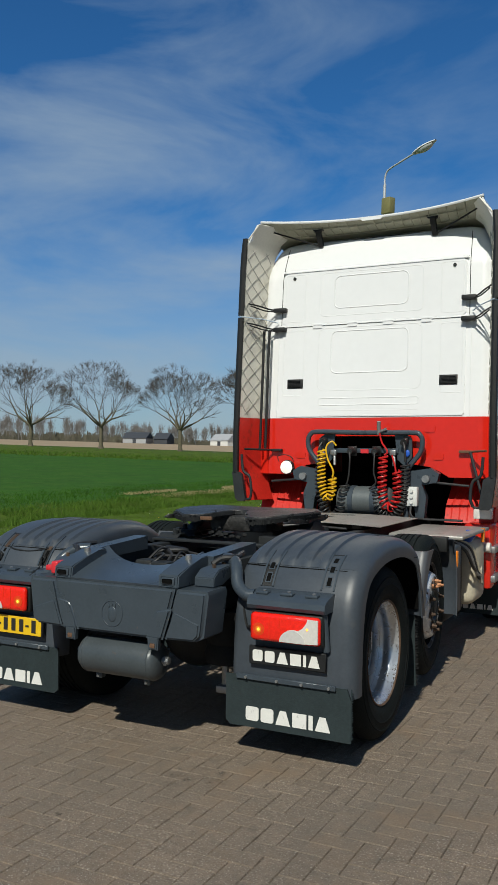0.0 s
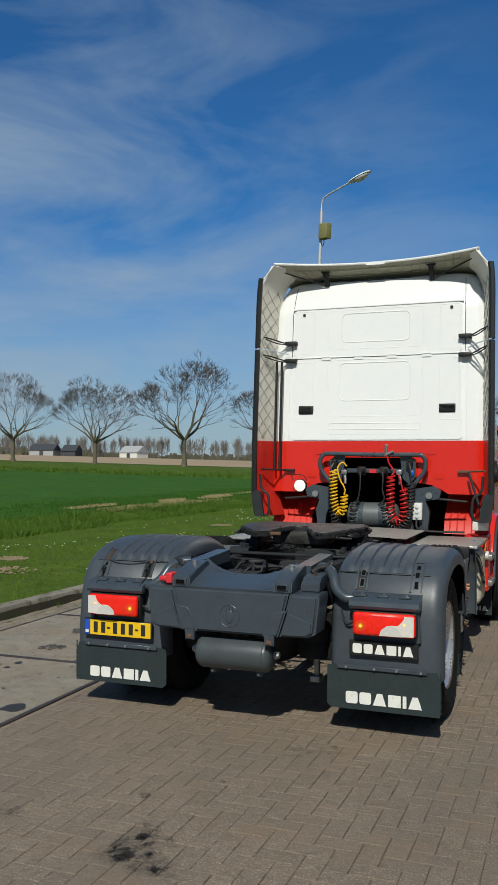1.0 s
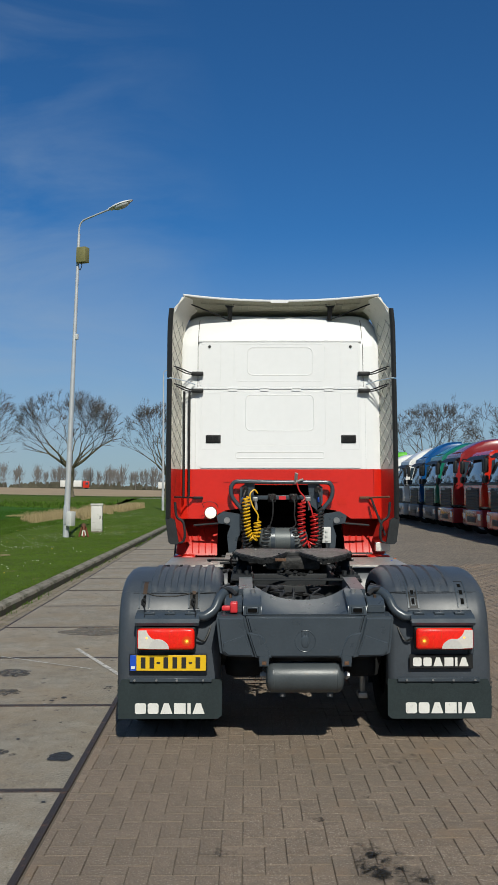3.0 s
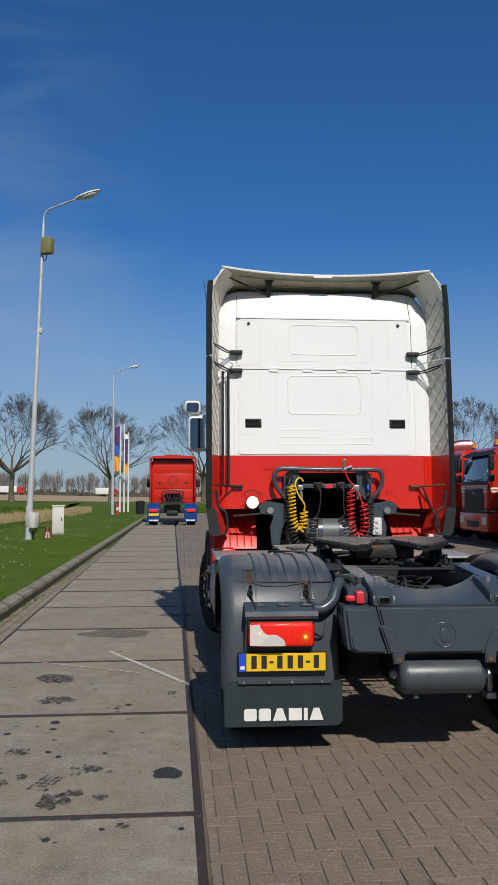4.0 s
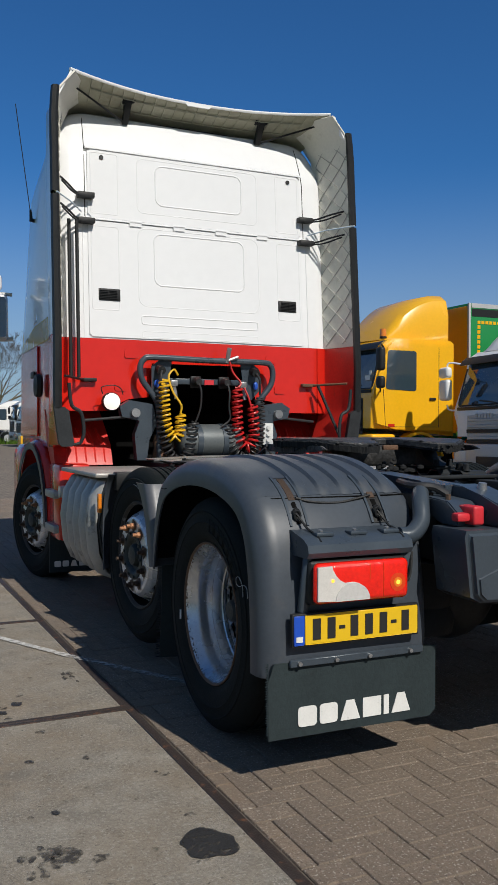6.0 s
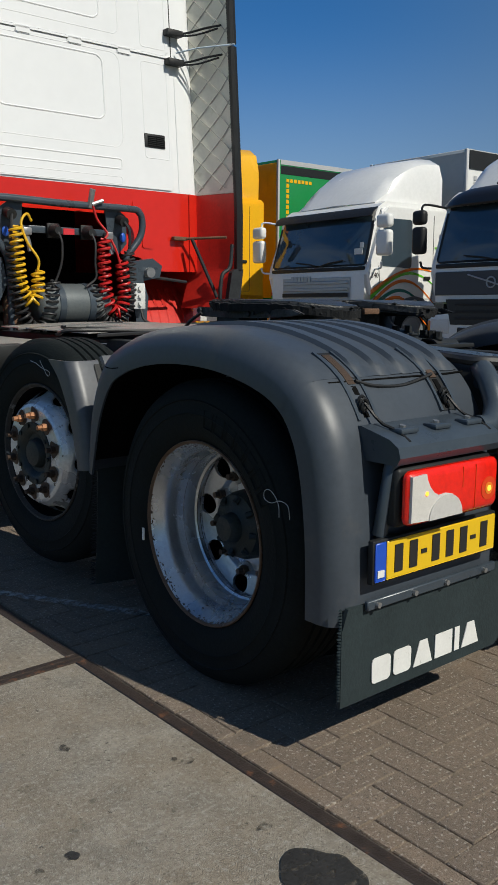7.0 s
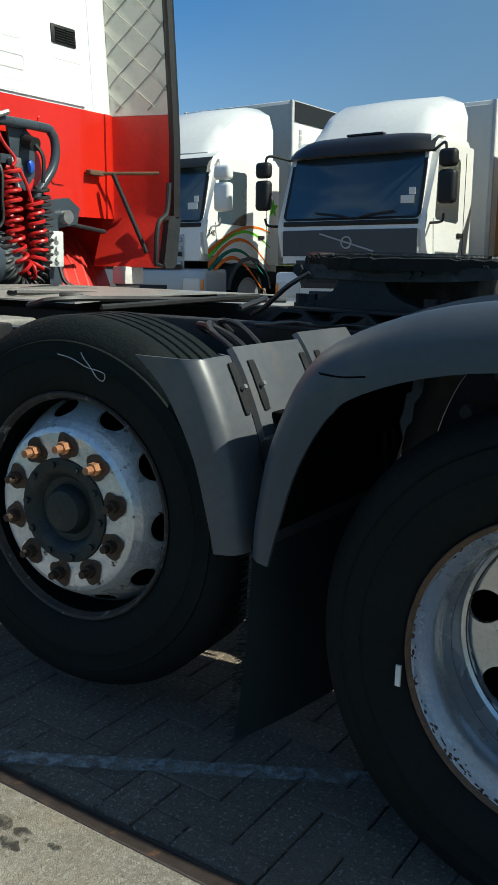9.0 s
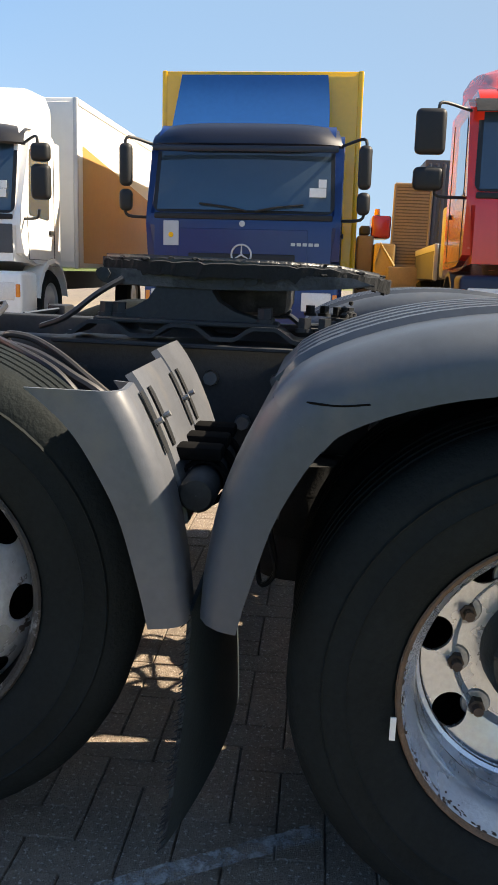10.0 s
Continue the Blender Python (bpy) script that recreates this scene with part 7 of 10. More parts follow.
# guards behind and before the lift axle
MID_REAR = arc_profile([(1.60, 1.13), (1.52, 1.06), (1.455, 0.985), (1.41, 0.90), (1.372, 0.80), (1.347, 0.68), (1.335, 0.587)], 5)
MID_FRONT = arc_profile([(2.395, 0.42), (2.405, 0.60), (2.385, 0.78), (2.33, 0.93), (2.27, 1.0)], 5)
for s in (-1, 1):
    bm = guard(MID_REAR[::-1], 1.130, 1.262, 0.060, inner=False, taper=-0.065, sharp=True)
    bmesh.ops.bisect_plane(bm, geom=bm.verts[:] + bm.edges[:] + bm.faces[:], plane_co=(0, 0, 0.987), plane_no=(0, 0, 1), clear_outer=True)
    bmesh.ops.holes_fill(bm, edges=[e for e in bm.edges if e.is_boundary], sides=0)
    mg = part("lift_axle_guard", mirror_x(bm, s), M_LIGHTGREY, truck, "lighter grey plastic guard behind the lift axle")
    for x0, x1, top in ((0.835, 1.122, 9), (0.56, 0.825, 8)):
        rows = []
        for (y, z) in MID_REAR[top:-7]:
            rows.append([(x0, y + 0.008, z - 0.004), (x0 + 0.004, y - 0.004, z + 0.003), ((x0 + x1) / 2, y - 0.005, z + 0.004), (x1 - 0.004, y - 0.004, z + 0.003), (x1, y + 0.008, z - 0.004)])
        bm = bmesh.new()
        sheet(bm, rows, 0.008)
        seg = part("guard_segment", mirror_x(bm, s), M_LIGHTGREY, mg)
        for xs in (x1 - 0.040, x1 + 0.034):
            y0, z0 = MID_REAR[11]
            y1, z1 = MID_REAR[17]
            rows = [[(xs - hw_, y - 0.0075, z + 0.006), (xs + hw_, y - 0.0075, z + 0.006)] for hw_, (y, z) in zip((0.011, 0.0125, 0.0125, 0.0125, 0.0125, 0.0125, 0.010), MID_REAR[11:18])]
            bm = bmesh.new()
            sheet(bm, rows, 0.0015)
            part("slot", mirror_x(bm, s), M_BLACK, seg)
            bm = bmesh.new()
            rod(bm, (s * xs, (y0 + y1) / 2 - 0.022, (z0 + z1) / 2 + 0.012), (s * xs, (y0 + y1) / 2 - 0.01, (z0 + z1) / 2 + 0.005), 0.0055, seg=8)
            part("bolt", bm, M_STEEL, seg)
    bm = bmesh.new()
    rows = [[(0.62, y, z), (0.95, y, z), (1.20, y, z), (1.245, y - 0.02, z), (1.255, y - 0.06, z)] for y, z in MID_FRONT]
    sheet(bm, rows, 0.008)
    part("front_guard", mirror_x(bm, s), M_GREY, truck)
    bm = bmesh.new()
    box(bm, 1.06, 1.20, 2.24, 2.32, 0.90, 1.01, 0.01)
    part("guard_bracket", mirror_x(bm, s), M_BLACK, truck)
    # air bellows with rusty clamps between the guards
    bm = bmesh.new()
    lathe(bm, [(0.001, 0.74), (0.035, 0.74), (0.040, 0.78), (0.035, 0.80), (0.042, 0.84), (0.035, 0.87), (0.042, 0.91), (0.035, 0.94), (0.035, 1.14), (0.028, 1.150), (0.001, 1.152)], (0, 1.335, 0.79), "x", 18)
    bel = part("support_tube", mirror_x(bm, s), M_FRAME, truck)
    for x in (0.80, 0.92, 1.04):
        bm = bmesh.new()
        lathe(bm, [(0.040, x - 0.02), (0.047, x - 0.02), (0.047, x + 0.02), (0.040, x + 0.02)], (0, 1.335, 0.79), "x", 16)
        box(bm, x - 0.03, x + 0.03, 1.30, 1.39, 0.835, 0.862, 0.008)
        part("clamp", mirror_x(bm, s), M_PIT, bel)
    # spray flap between the axles
    rows = [[(x, 1.325 + 0.010 * f + 0.028 * f * f - 0.082 * f * (1 - ((x - 0.62) / 0.605) ** 2), 0.60 - 0.47 * f) for x in (0.62, 0.74, 0.85, 0.95, 1.05, 1.13, 1.20, 1.225)] for f in (i / 8 for i in range(9))]
    bm = bmesh.new()
    sheet(bm, rows, 0.008)
    sf = part("spray_flap", mirror_x(bm, s), M_FLAP, truck)
    bm = bmesh.new()
    for k in range(110):
        f = random.random()
        y, z = 1.325 + 0.010 * f + 0.028 * f * f, 0.60 - 0.47 * f
        rod(bm, (1.225, y, z), (1.238 + random.uniform(0, 0.008), y + 0.006 + random.uniform(0, 0.012), z - random.uniform(-0.006, 0.012)), 0.0014, 0.001, 4)
    tagged(part("bristles", mirror_x(bm, s), M_BLACK, sf), kind="stuff")

# ---------------------------------------------------------------- cab
CB = 3.96          # back wall
CF = 5.92          # front


def cab_shell(z0, z1, mat, name, label="", top=False, parent=None):
    """A slice of the cab with rounded upright corners, and a domed top if asked."""
    bm = bmesh.new()
    levels = [(z0, 0.0, 0.0), (z1, 0.0, 0.0)] if not top else [(z0, 0.0, 0.0), (3.40, 0.0, 0.0), (3.46, 0.004, 0.010), (3.52, 0.014, 0.027), (3.58, 0.028, 0.046), (3.64, 0.048, 0.066), (3.70, 0.075, 0.088), (3.75, 0.105, 0.108), (3.79, 0.145, 0.132), (3.815, 0.20, 0.17), (3.828, 0.30, 0.24), (z1, 0.55, 0.38)]
    rings = []
    for z, inset, iy in levels:
        out = []
        x0, x1, y0, y1, r = -1.205 + inset, 1.205 - inset, CB + iy, CF - iy * 1.5, 0.14
        for cx, cy, a0 in ((x1 - r, y1 - r, 0), (x0 + r, y1 - r, 90), (x0 + r, y0 + r, 180), (x1 - r, y0 + r, 270)):
            for k in range(7):
                a = radians(a0 + 15 * k)
                out.append(bm.verts.new((cx + r * math.cos(a), cy + r * math.sin(a), z)))
        rings.append(out)
    n = len(rings[0])
    for a, b in zip(rings, rings[1:]):
        for i in range(n):
            bm.faces.new((a[i], a[(i + 1) % n], b[(i + 1) % n], b[i]))
    if top:
        bm.faces.new(rings[-1])
    return part(name, bm, mat, parent, label)


cab = new("cab")
cab.parent = truck
cab_shell(1.972, 3.834, M_WHITE, "upper_shell", "white painted upper cab", True, cab)
# red lower part: flanks and front
bm = bmesh.new()
rows = []
for z in (1.12, 1.40, 1.971):
    row = []
    y1, r = CF, 0.20
    for p in [(-1.205, CB + 0.14), (-1.205, y1 - r)] + [(-1.205 + r - r * math.cos(radians(a)), y1 - r + r * math.sin(radians(a))) for a in (22, 45, 68, 90)] + [(1.205 - r + r * math.sin(radians(a)), y1 - r + r * math.cos(radians(a))) for a in (0, 22, 45, 68, 90)] + [(1.205, CB + 0.14)]:
        row.append((p[0], p[1], z))
    rows.append(row)
sheet(bm, rows, 0.02)
part("lower_shell", bm, M_RED, cab, "red painted lower cab")
# red back wall with the engine tunnel cut out
bm = bmesh.new()
prism(bm, [(-1.065, 1.405), (-0.80, 1.405), (-0.72, 1.46), (-0.64, 1.50), (-0.47, 1.52), (-0.44, 1.79), (0.44, 1.79), (0.47, 1.52), (0.62, 1.50), (0.72, 1.455), (0.80, 1.405), (1.065, 1.405), (1.065, 1.971), (-1.065, 1.971)], "y", CB, CB + 0.03)
back = part("back_wall", bm, M_RED, cab, "red lower back wall")
for s in (-1, 1):
    bm = bmesh.new()
    rows = [[(1.065 + 0.14 * math.sin(radians(15 * k)), CB + 0.14 - 0.14 * math.cos(radians(15 * k)), z) for k in range(7)] for z in (1.405, 1.971)]
    sheet(bm, rows, 0.012)
    part("corner_panel", mirror_x(bm, s), M_RED, back)
    for x, z in ((0.62, 1.86), (0.70, 1.60)):
        bm = bmesh.new()
        prism(bm, rounded(x - 0.05, x + 0.05, z - 0.035, z + 0.035, 0.02, 3), "y", CB - 0.006, CB - 0.0005)
        part("pressed_tab", mirror_x(bm, s), M_RED, back)

# panels and seams on the white back wall


def outline(poly, y, r, mat, parent, name="pressed_line"):
    bm = bmesh.new()
    pts = [(x, y, z) for x, z in poly]
    tube(bm, pts + [pts[0]], r, 6, False)
    return part(name, bm, mat, parent)


def plate_on(poly, y, proud, mat, parent, name, bevel=0.006):
    bm = bmesh.new()
    prism(bm, poly, "y", y - proud, y + 0.004)
    es = [e for e in bm.edges if all(abs(v.co.y - (y - proud)) < 1e-5 for v in e.verts)]
    bmesh.ops.bevel(bm, geom=es, offset=min(bevel, proud * 0.95), segments=2, affect="EDGES")
    return part(name, bm, mat, parent)


wall = new("white_back_panel")
wall.parent = cab
plate_on(rounded(-0.945, 0.935, 2.925, 3.470, 0.03), CB, 0.012, M_WHITE, wall, "upper_panel", 0.010)
plate_on(rounded(-0.945, 0.935, 1.985, 2.900, 0.02), CB, 0.010, M_WHITE, wall, "lower_panel", 0.008)
outline(rounded(-0.385, 0.375, 3.075, 3.400, 0.06), CB - 0.010, 0.007, M_WHITE, wall)
outline(rounded(-0.405, 0.385, 2.420, 2.840, 0.06), CB - 0.008, 0.007, M_WHITE, wall)
outline(rounded(-0.54, 0.52, 2.245, 2.875, 0.07), CB - 0.007, 0.005, M_WHITE, wall)
outline(rounded(-0.54, 0.52, 3.00, 3.44, 0.05), CB - 0.009, 0.005, M_WHITE, wall)
for x0, x1 in ((-0.92, -0.70), (0.70, 0.91)):
    outline(rounded(x0, x1, 2.96, 3.445, 0.02), CB - 0.010, 0.004, M_WHITE, wall)
    outline(rounded(x0, x1, 2.20, 2.86, 0.02), CB - 0.008, 0.004, M_WHITE, wall)
outline(rounded(-0.52, 0.50, 2.10, 2.168, 0.02), CB - 0.008, 0.006, M_WHITE, wall)
outline(rounded(-0.52, 0.50, 1.995, 2.045, 0.02), CB - 0.0065, 0.005, M_WHITE, wall)
for z, x0, x1 in ((3.474, -0.96, 0.95), (2.912, -0.96, 0.95)):
    bm = bmesh.new()
    prism(bm, [(CB - 0.020, z - 0.004), (CB - 0.020, z + 0.006), (CB + 0.004, z + 0.022), (CB + 0.004, z - 0.004)], "x", x0, x1)
    part("seam_lip", bm, M_WHITE, wall)
for x in (-0.56, -0.19, 0.18, 0.56):
    plate_on(rounded(x - 0.055, x + 0.055, 2.875, 2.930, 0.012, 3), CB, 0.020, M_WHITE, wall, "hinge_tab")
for s in (-1, 1):
    bm = bmesh.new()
    rod(bm, (s * 0.825 - 0.005, CB - 0.020, 3.410), (s * 0.825 - 0.005, CB - 0.010, 3.410), 0.017, seg=14)
    part("plug", bm, M_BLACK, wall)
    bm = bmesh.new()
    box(bm, s * 0.783 - 0.087, s * 0.783 + 0.087, CB - 0.018, CB - 0.006, 2.272, 2.368, 0.006)
    vent = part("vent", bm, M_BLACK, wall, "black slatted vent")
    for k in range(6):
        for x0, x1 in ((-0.070, -0.003), (0.003, 0.068)):
            bm = bmesh.new()
            zz = 2.286 + 0.0125 * k
            prism(bm, [(CB - 0.019, zz), (CB - 0.026, zz + 0.001), (CB - 0.019, zz + 0.008)], "x", s * 0.79 + x0, s * 0.79 + x1)
            part("slat", bm, M_BLACK, vent, smooth=0)
    bm = bmesh.new()
    tube(bm, [(s * 0.965, CB - 0.0005, 2.93), (s * 0.965, CB - 0.0005, 3.40), (s * 0.963, CB + 0.0095, 3.46), (s * 0.960, CB + 0.0455, 3.58), (s * 0.955, CB + 0.0875, 3.70), (s * 0.950, CB + 0.1075, 3.75)], 0.0035, 6)
    part("joint_line", bm, M_PIT, wall)
    bm = bmesh.new()
    tube(bm, [(s * 0.985, CB - 0.001, 1.98), (s * 0.985, CB - 0.001, 2.92)], 0.004, 6)
    part("weld_line", bm, M_WHITE, wall)

# side fairings with diamond ribs, red at the foot, rubber strip on the edge
fairing_plan = [(1.140, 4.05), (1.165, 3.95), (1.198, 3.83), (1.228, 3.71), (1.248, 3.62)]


def fair_point(f, z):
    """f 0..1 from cab to trailing edge."""
    pts = fairing_plan
    k = f * (len(pts) - 1)
    i = min(int(k), len(pts) - 2)
    a, b = pts[i], pts[i + 1]
    x, y = a[0] + (b[0] - a[0]) * (k - i), a[1] + (b[1] - a[1]) * (k - i)
    x -= max(0.0, z - 3.45) ** 2 * 0.55 * (1 - 0.8 * f)
    x -= max(0.0, z - 3.70) ** 2 * 2.2
    x -= max(0.0, 1.42 - z) * 0.32
    return x, y, z


for s in (-1, 1):
    for z0, z1, mat, name, lab in ((1.972, 3.935, M_CREAM, "side_fairing", "white side fairing with diamond ribs inside"), (1.14, 1.970, M_REDIN, "lower_fairing", "red foot of the side fairing")):
        rows = [[fair_point(j / 12, z0 + (z1 - z0) * i / 14) for j in range(13)] for i in range(15)]
        bm = bmesh.new()
        sheet(bm, rows, -0.014 if s > 0 else -0.014)
        side = part(name, mirror_x(bm, s), mat, cab, lab)
        # outer skin back to the cab flank
        rows = [[(1.252 - max(0.0, z - 3.5) ** 2 * 0.1 - max(0.0, z - 3.70) ** 2 * 2.0 - max(0.0, 1.42 - z) * 0.3, 3.63 + 0.15 * j, z) if j < 3 else (1.212 - max(0.0, z - 3.50) ** 2 * 1.2, 4.15, z) for j in range(4)] for z in (z0 + (z1 - z0) * i / 8 for i in range(9))]
        bm = bmesh.new()
        sheet(bm, rows, 0.012)
        part("outer_skin", mirror_x(bm, s), M_WHITE if mat is M_CREAM else M_RED, side)
        if mat is M_CREAM:
            for k in range(-3, 13):
                for d in (1, -1):
                    pts = []
                    for q in range(9):
                        f = 0.12 + 0.82 * q / 8
                        z = 1.78 + 0.165 * k + (f - 0.5) * 0.42 * d
                        if 1.99 < z < 3.74:
                            x, y, zz = fair_point(f, z)
                            pts.append((x - 0.003, y - 0.003, zz))
                    if len(pts) > 1:
                        bm = bmesh.new()
                        tube(bm, pts, 0.0036, 5)
                        part("rib", mirror_x(bm, s), M_CREAMRIB, side)
    for z0, z1 in ((1.42, 2.985), (3.005, 3.80)):
        bm = bmesh.new()
        rows = []
        for i in range(9):
            z = z0 + (z1 - z0) * i / 8
            dx = -max(0.0, z - 3.5) ** 2 * 0.18
            rows.append([(1.238 + dx, 3.625, z), (1.240 + dx, 3.605, z), (1.262 + dx, 3.590, z), (1.290 + dx, 3.600, z), (1.298 + dx, 3.640, z), (1.285 + dx, 3.69, z), (1.258 + dx, 3.70, z), (1.238 + dx, 3.625, z)])
        sheet(bm, rows)
        part("edge_rubber", mirror_x(bm, s), M_BLACK, cab, "black rubber edge strip")
    bm = bmesh.new()
    prism(bm, [(1.225, 1.425), (1.298, 1.425), (1.262, 1.16), (1.235, 1.135), (1.165, 1.135), (1.150, 1.16), (1.19, 1.40)], "y", 3.600, 3.64)
    part("edge_foot", mirror_x(bm, s), M_FRAME, cab)
    bm = bmesh.new()
    tube(bm, smooth_path([(1.10, 3.62, 1.16), (1.08, 3.60, 1.24), (1.10, 3.60, 1.38), (1.17, 3.60, 1.44), (1.19, 3.60, 1.60)], 5), 0.014, 8)
    tube(bm, [(1.10, 3.62, 1.16), (1.19, 3.62, 1.14), (1.21, 3.62, 1.38)], 0.014, 8)
    part("stay_hoop", mirror_x(bm, s), M_FRAME, cab)
    # hinge arms
    for z in (3.085, 2.885):
        bm = bmesh.new()
        box(bm, 0.90, 1.035, CB - 0.075, CB - 0.004, z - 0.022, z + 0.022, 0.008)
        tube(bm, smooth_path([(1.0, CB - 0.03, z), (1.07, CB - 0.10, z + 0.012), (1.14, CB - 0.19, z + 0.035), (1.215, CB - 0.29, z + 0.05)], 4), 0.008, 8)
        tube(bm, smooth_path([(0.99, CB - 0.04, z - 0.012), (1.09, CB - 0.14, z - 0.01), (1.20, CB - 0.27, z + 0.03)], 4), 0.007, 8)
        part("hinge_arm", mirror_x(bm, s), M_BLACK, cab)
    for z in (1.645,):
        bm = bmesh.new()
        box(bm, 0.90, 1.02, CB - 0.045, CB - 0.004, z - 0.014, z + 0.014, 0.006)
        tube(bm, [(1.0, CB - 0.03, z), (1.20, CB - 0.28, z + 0.01)], 0.010, 8)
        part("hinge_arm", mirror_x(bm, s), M_RUST if s > 0 else M_BLACK, cab)
    bm = bmesh.new()
    tube(bm, [(1.02, CB - 0.10, 1.64), (1.16, CB - 0.22, 1.22)], 0.013, 8)
    if s > 0:
        part("gas_strut", mirror_x(bm, s), M_FRAME, cab)
    else:
        bm.free()
    bm = bmesh.new()
    tube(bm, [(1.262, 3.585, 2.996), (1.10, 3.80, 2.985), (1.0, CB - 0.02, 2.96)], 0.006, 6)
    part("cord", mirror_x(bm, s), M_LINE, cab)
# ladder-like pair of bars on the driver's flank
for x in (-1.055, -1.115):
    bm = bmesh.new()
    tube(bm, [(x, CB - 0.10, 2.87), (x, CB - 0.10, 1.66)], 0.014, 10)
    part("grab_bar", bm, M_BLACK, cab)

# roof fairing: rises to the back, ribbed beneath
bm = bmesh.new()
rows = []
NX = 25
for i in range(9):
    f = i / 8
    row = []
    for j in range(NX):
        u = -1 + 2 * j / (NX - 1)
        x = u * (1.06 + 0.065 * f)
        lip_y = 3.915 - 0.225 * abs(u) ** 2.2
        y = 4.42 + (lip_y - 4.42) * f
        drop = max(0.0, abs(u) - 0.86) / 0.14
        z = 3.948 + 0.020 * u * u - 0.118 * (1 - math.exp(-(y - lip_y) / 0.18)) - 0.12 * (1 - f) * drop ** 2
        row.append((x, y, z))
    rows.append(row)
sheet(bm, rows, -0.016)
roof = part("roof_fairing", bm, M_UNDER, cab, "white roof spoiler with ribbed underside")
RF = rows
bm = bmesh.new()
sheet(bm, [[(x, y, z + 0.018) for x, y, z in r] for r in rows], -0.004)
part("fairing_skin", bm, M_WHITE, roof)
bm = bmesh.new()
tube(bm, [(x, y - 0.004, z + 0.006) for x, y, z in rows[-1]], 0.013, 8)
part("fairing_lip", bm, M_WHITE, roof)
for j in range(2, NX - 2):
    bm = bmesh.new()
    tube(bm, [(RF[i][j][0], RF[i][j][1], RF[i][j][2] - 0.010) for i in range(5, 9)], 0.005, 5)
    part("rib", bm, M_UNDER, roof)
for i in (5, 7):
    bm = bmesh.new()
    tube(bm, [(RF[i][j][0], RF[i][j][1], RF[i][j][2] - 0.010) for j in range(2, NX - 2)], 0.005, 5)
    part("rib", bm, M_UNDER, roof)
for x in (-0.597, 0.589):
    bm = bmesh.new()
    prism(bm, [(x - 0.062, 3.925), (x + 0.062, 3.925), (x + 0.050, 3.895), (x + 0.026, 3.885), (x + 0.022, 3.745), (x - 0.022, 3.745), (x - 0.026, 3.885), (x - 0.050, 3.895)], "y", 3.935, 3.990)
    for v in bm.verts:
        if v.co.z < 3.8:
            v.co.y += 0.105
    part("support_bracket", bm, M_BLACK, roof)
    bm = bmesh.new()
    tube(bm, [(x * 0.98, 4.055, 3.748), (x * 1.80, 3.82, 3.905)], 0.008, 6)
    part("stay", bm, M_BLACK, roof)

bm = bmesh.new()
prism(bm, [(-0.14, 3.962), (0.12, 3.962), (0.085, 3.928), (-0.105, 3.928)], "y", 3.898, 3.912)
part("centre_tab", bm, M_WHITE, roof)
# rubber gap strip between dome and spoiler
bm = bmesh.new()
tube(bm, [(x, 4.115 + 0.05 * abs(x) ** 3, 3.795 - 0.05 * abs(x) ** 4) for x in (-0.95 + 0.1 * k for k in range(20))], 0.014, 6)
part("gap_seal", bm, M_BLACK, roof)

# flank details: doors, windows, gold band, mirrors, aerial
for s in (-1, 1):
    bm = bmesh.new()
    box(bm, 1.203, 1.211, 4.25, 5.72, 1.975, 2.16, 0.003, 1)
    part("gold_band", mirror_x(bm, s), M_GOLD, cab, "gold painted stripe")
    bm = bmesh.new()
    box(bm, 1.203, 1.216, 4.78, 5.74, 1.20, 1.970, 0.006, 1)
    door = part("door", mirror_x(bm, s), M_RED, cab)
    bm = bmesh.new()
    prism(bm, [(4.84, 2.18), (5.72, 2.18), (5.62, 2.78), (4.87, 2.80)], "x", 1.2065, 1.213)
    part("side_window", mirror_x(bm, s), M_GLASS, door)
    bm = bmesh.new()
    box(bm, 1.218, 1.235, 4.86, 5.04, 1.70, 1.76, 0.01)
    part("door_handle", mirror_x(bm, s), M_BLACK, door)
    bm = bmesh.new()
    lathe(bm, [(0.01, 0.0), (0.09, 0.0), (0.10, 0.02), (0.09, 0.05), (0.01, 0.06)], (1.206, 4.55, 1.62), "x", 20)
    part("air_intake", mirror_x(bm, s), M_BLACK, cab)
    # mirrors
    bm = bmesh.new()
    tube(bm, [(1.20, 6.0, 2.58), (1.40, 6.02, 2.59)], 0.018, 8)
    part("mirror_arm", mirror_x(bm, s), M_SOCKET, cab)
    bm = bmesh.new()
    tube(bm, [(1.20, 5.98, 2.14), (1.40, 6.02, 2.13)], 0.022, 8)
    arm = part("mirror_arm", mirror_x(bm, s), M_SOCKET, cab)
    for z0, z1, x0, x1 in ((2.60, 2.78, 1.30, 1.515), (2.12, 2.575, 1.245, 1.465)):
        bm = bmesh.new()
        box(bm, x0, x1, 5.93, 6.06, z0, z1, 0.05, 4)
        sh = part("mirror_shell", mirror_x(bm, s), M_WHITE, arm, "white mirror housing")
        bm = bmesh.new()
        prism(bm, rounded(x0 + 0.028, x1 - 0.028, z0 + 0.03, z1 - 0.03, 0.03), "y", 5.922, 5.9285)
        part("mirror_glass", mirror_x(bm, s), M_MIRROR, sh)
bm = bmesh.new()
tube(bm, [(-1.155, 5.2, 3.20), (-1.285, 5.15, 4.19)], 0.004, 6)
rod(bm, (-1.10, 5.22, 3.15), (-1.155, 5.2, 3.155), 0.016, 0.02, 8)
rod(bm, (-1.15, 5.2, 3.14), (-1.157, 5.2, 3.25), 0.018, 0.009, 8)
part("aerial", bm, M_BLACK, cab)

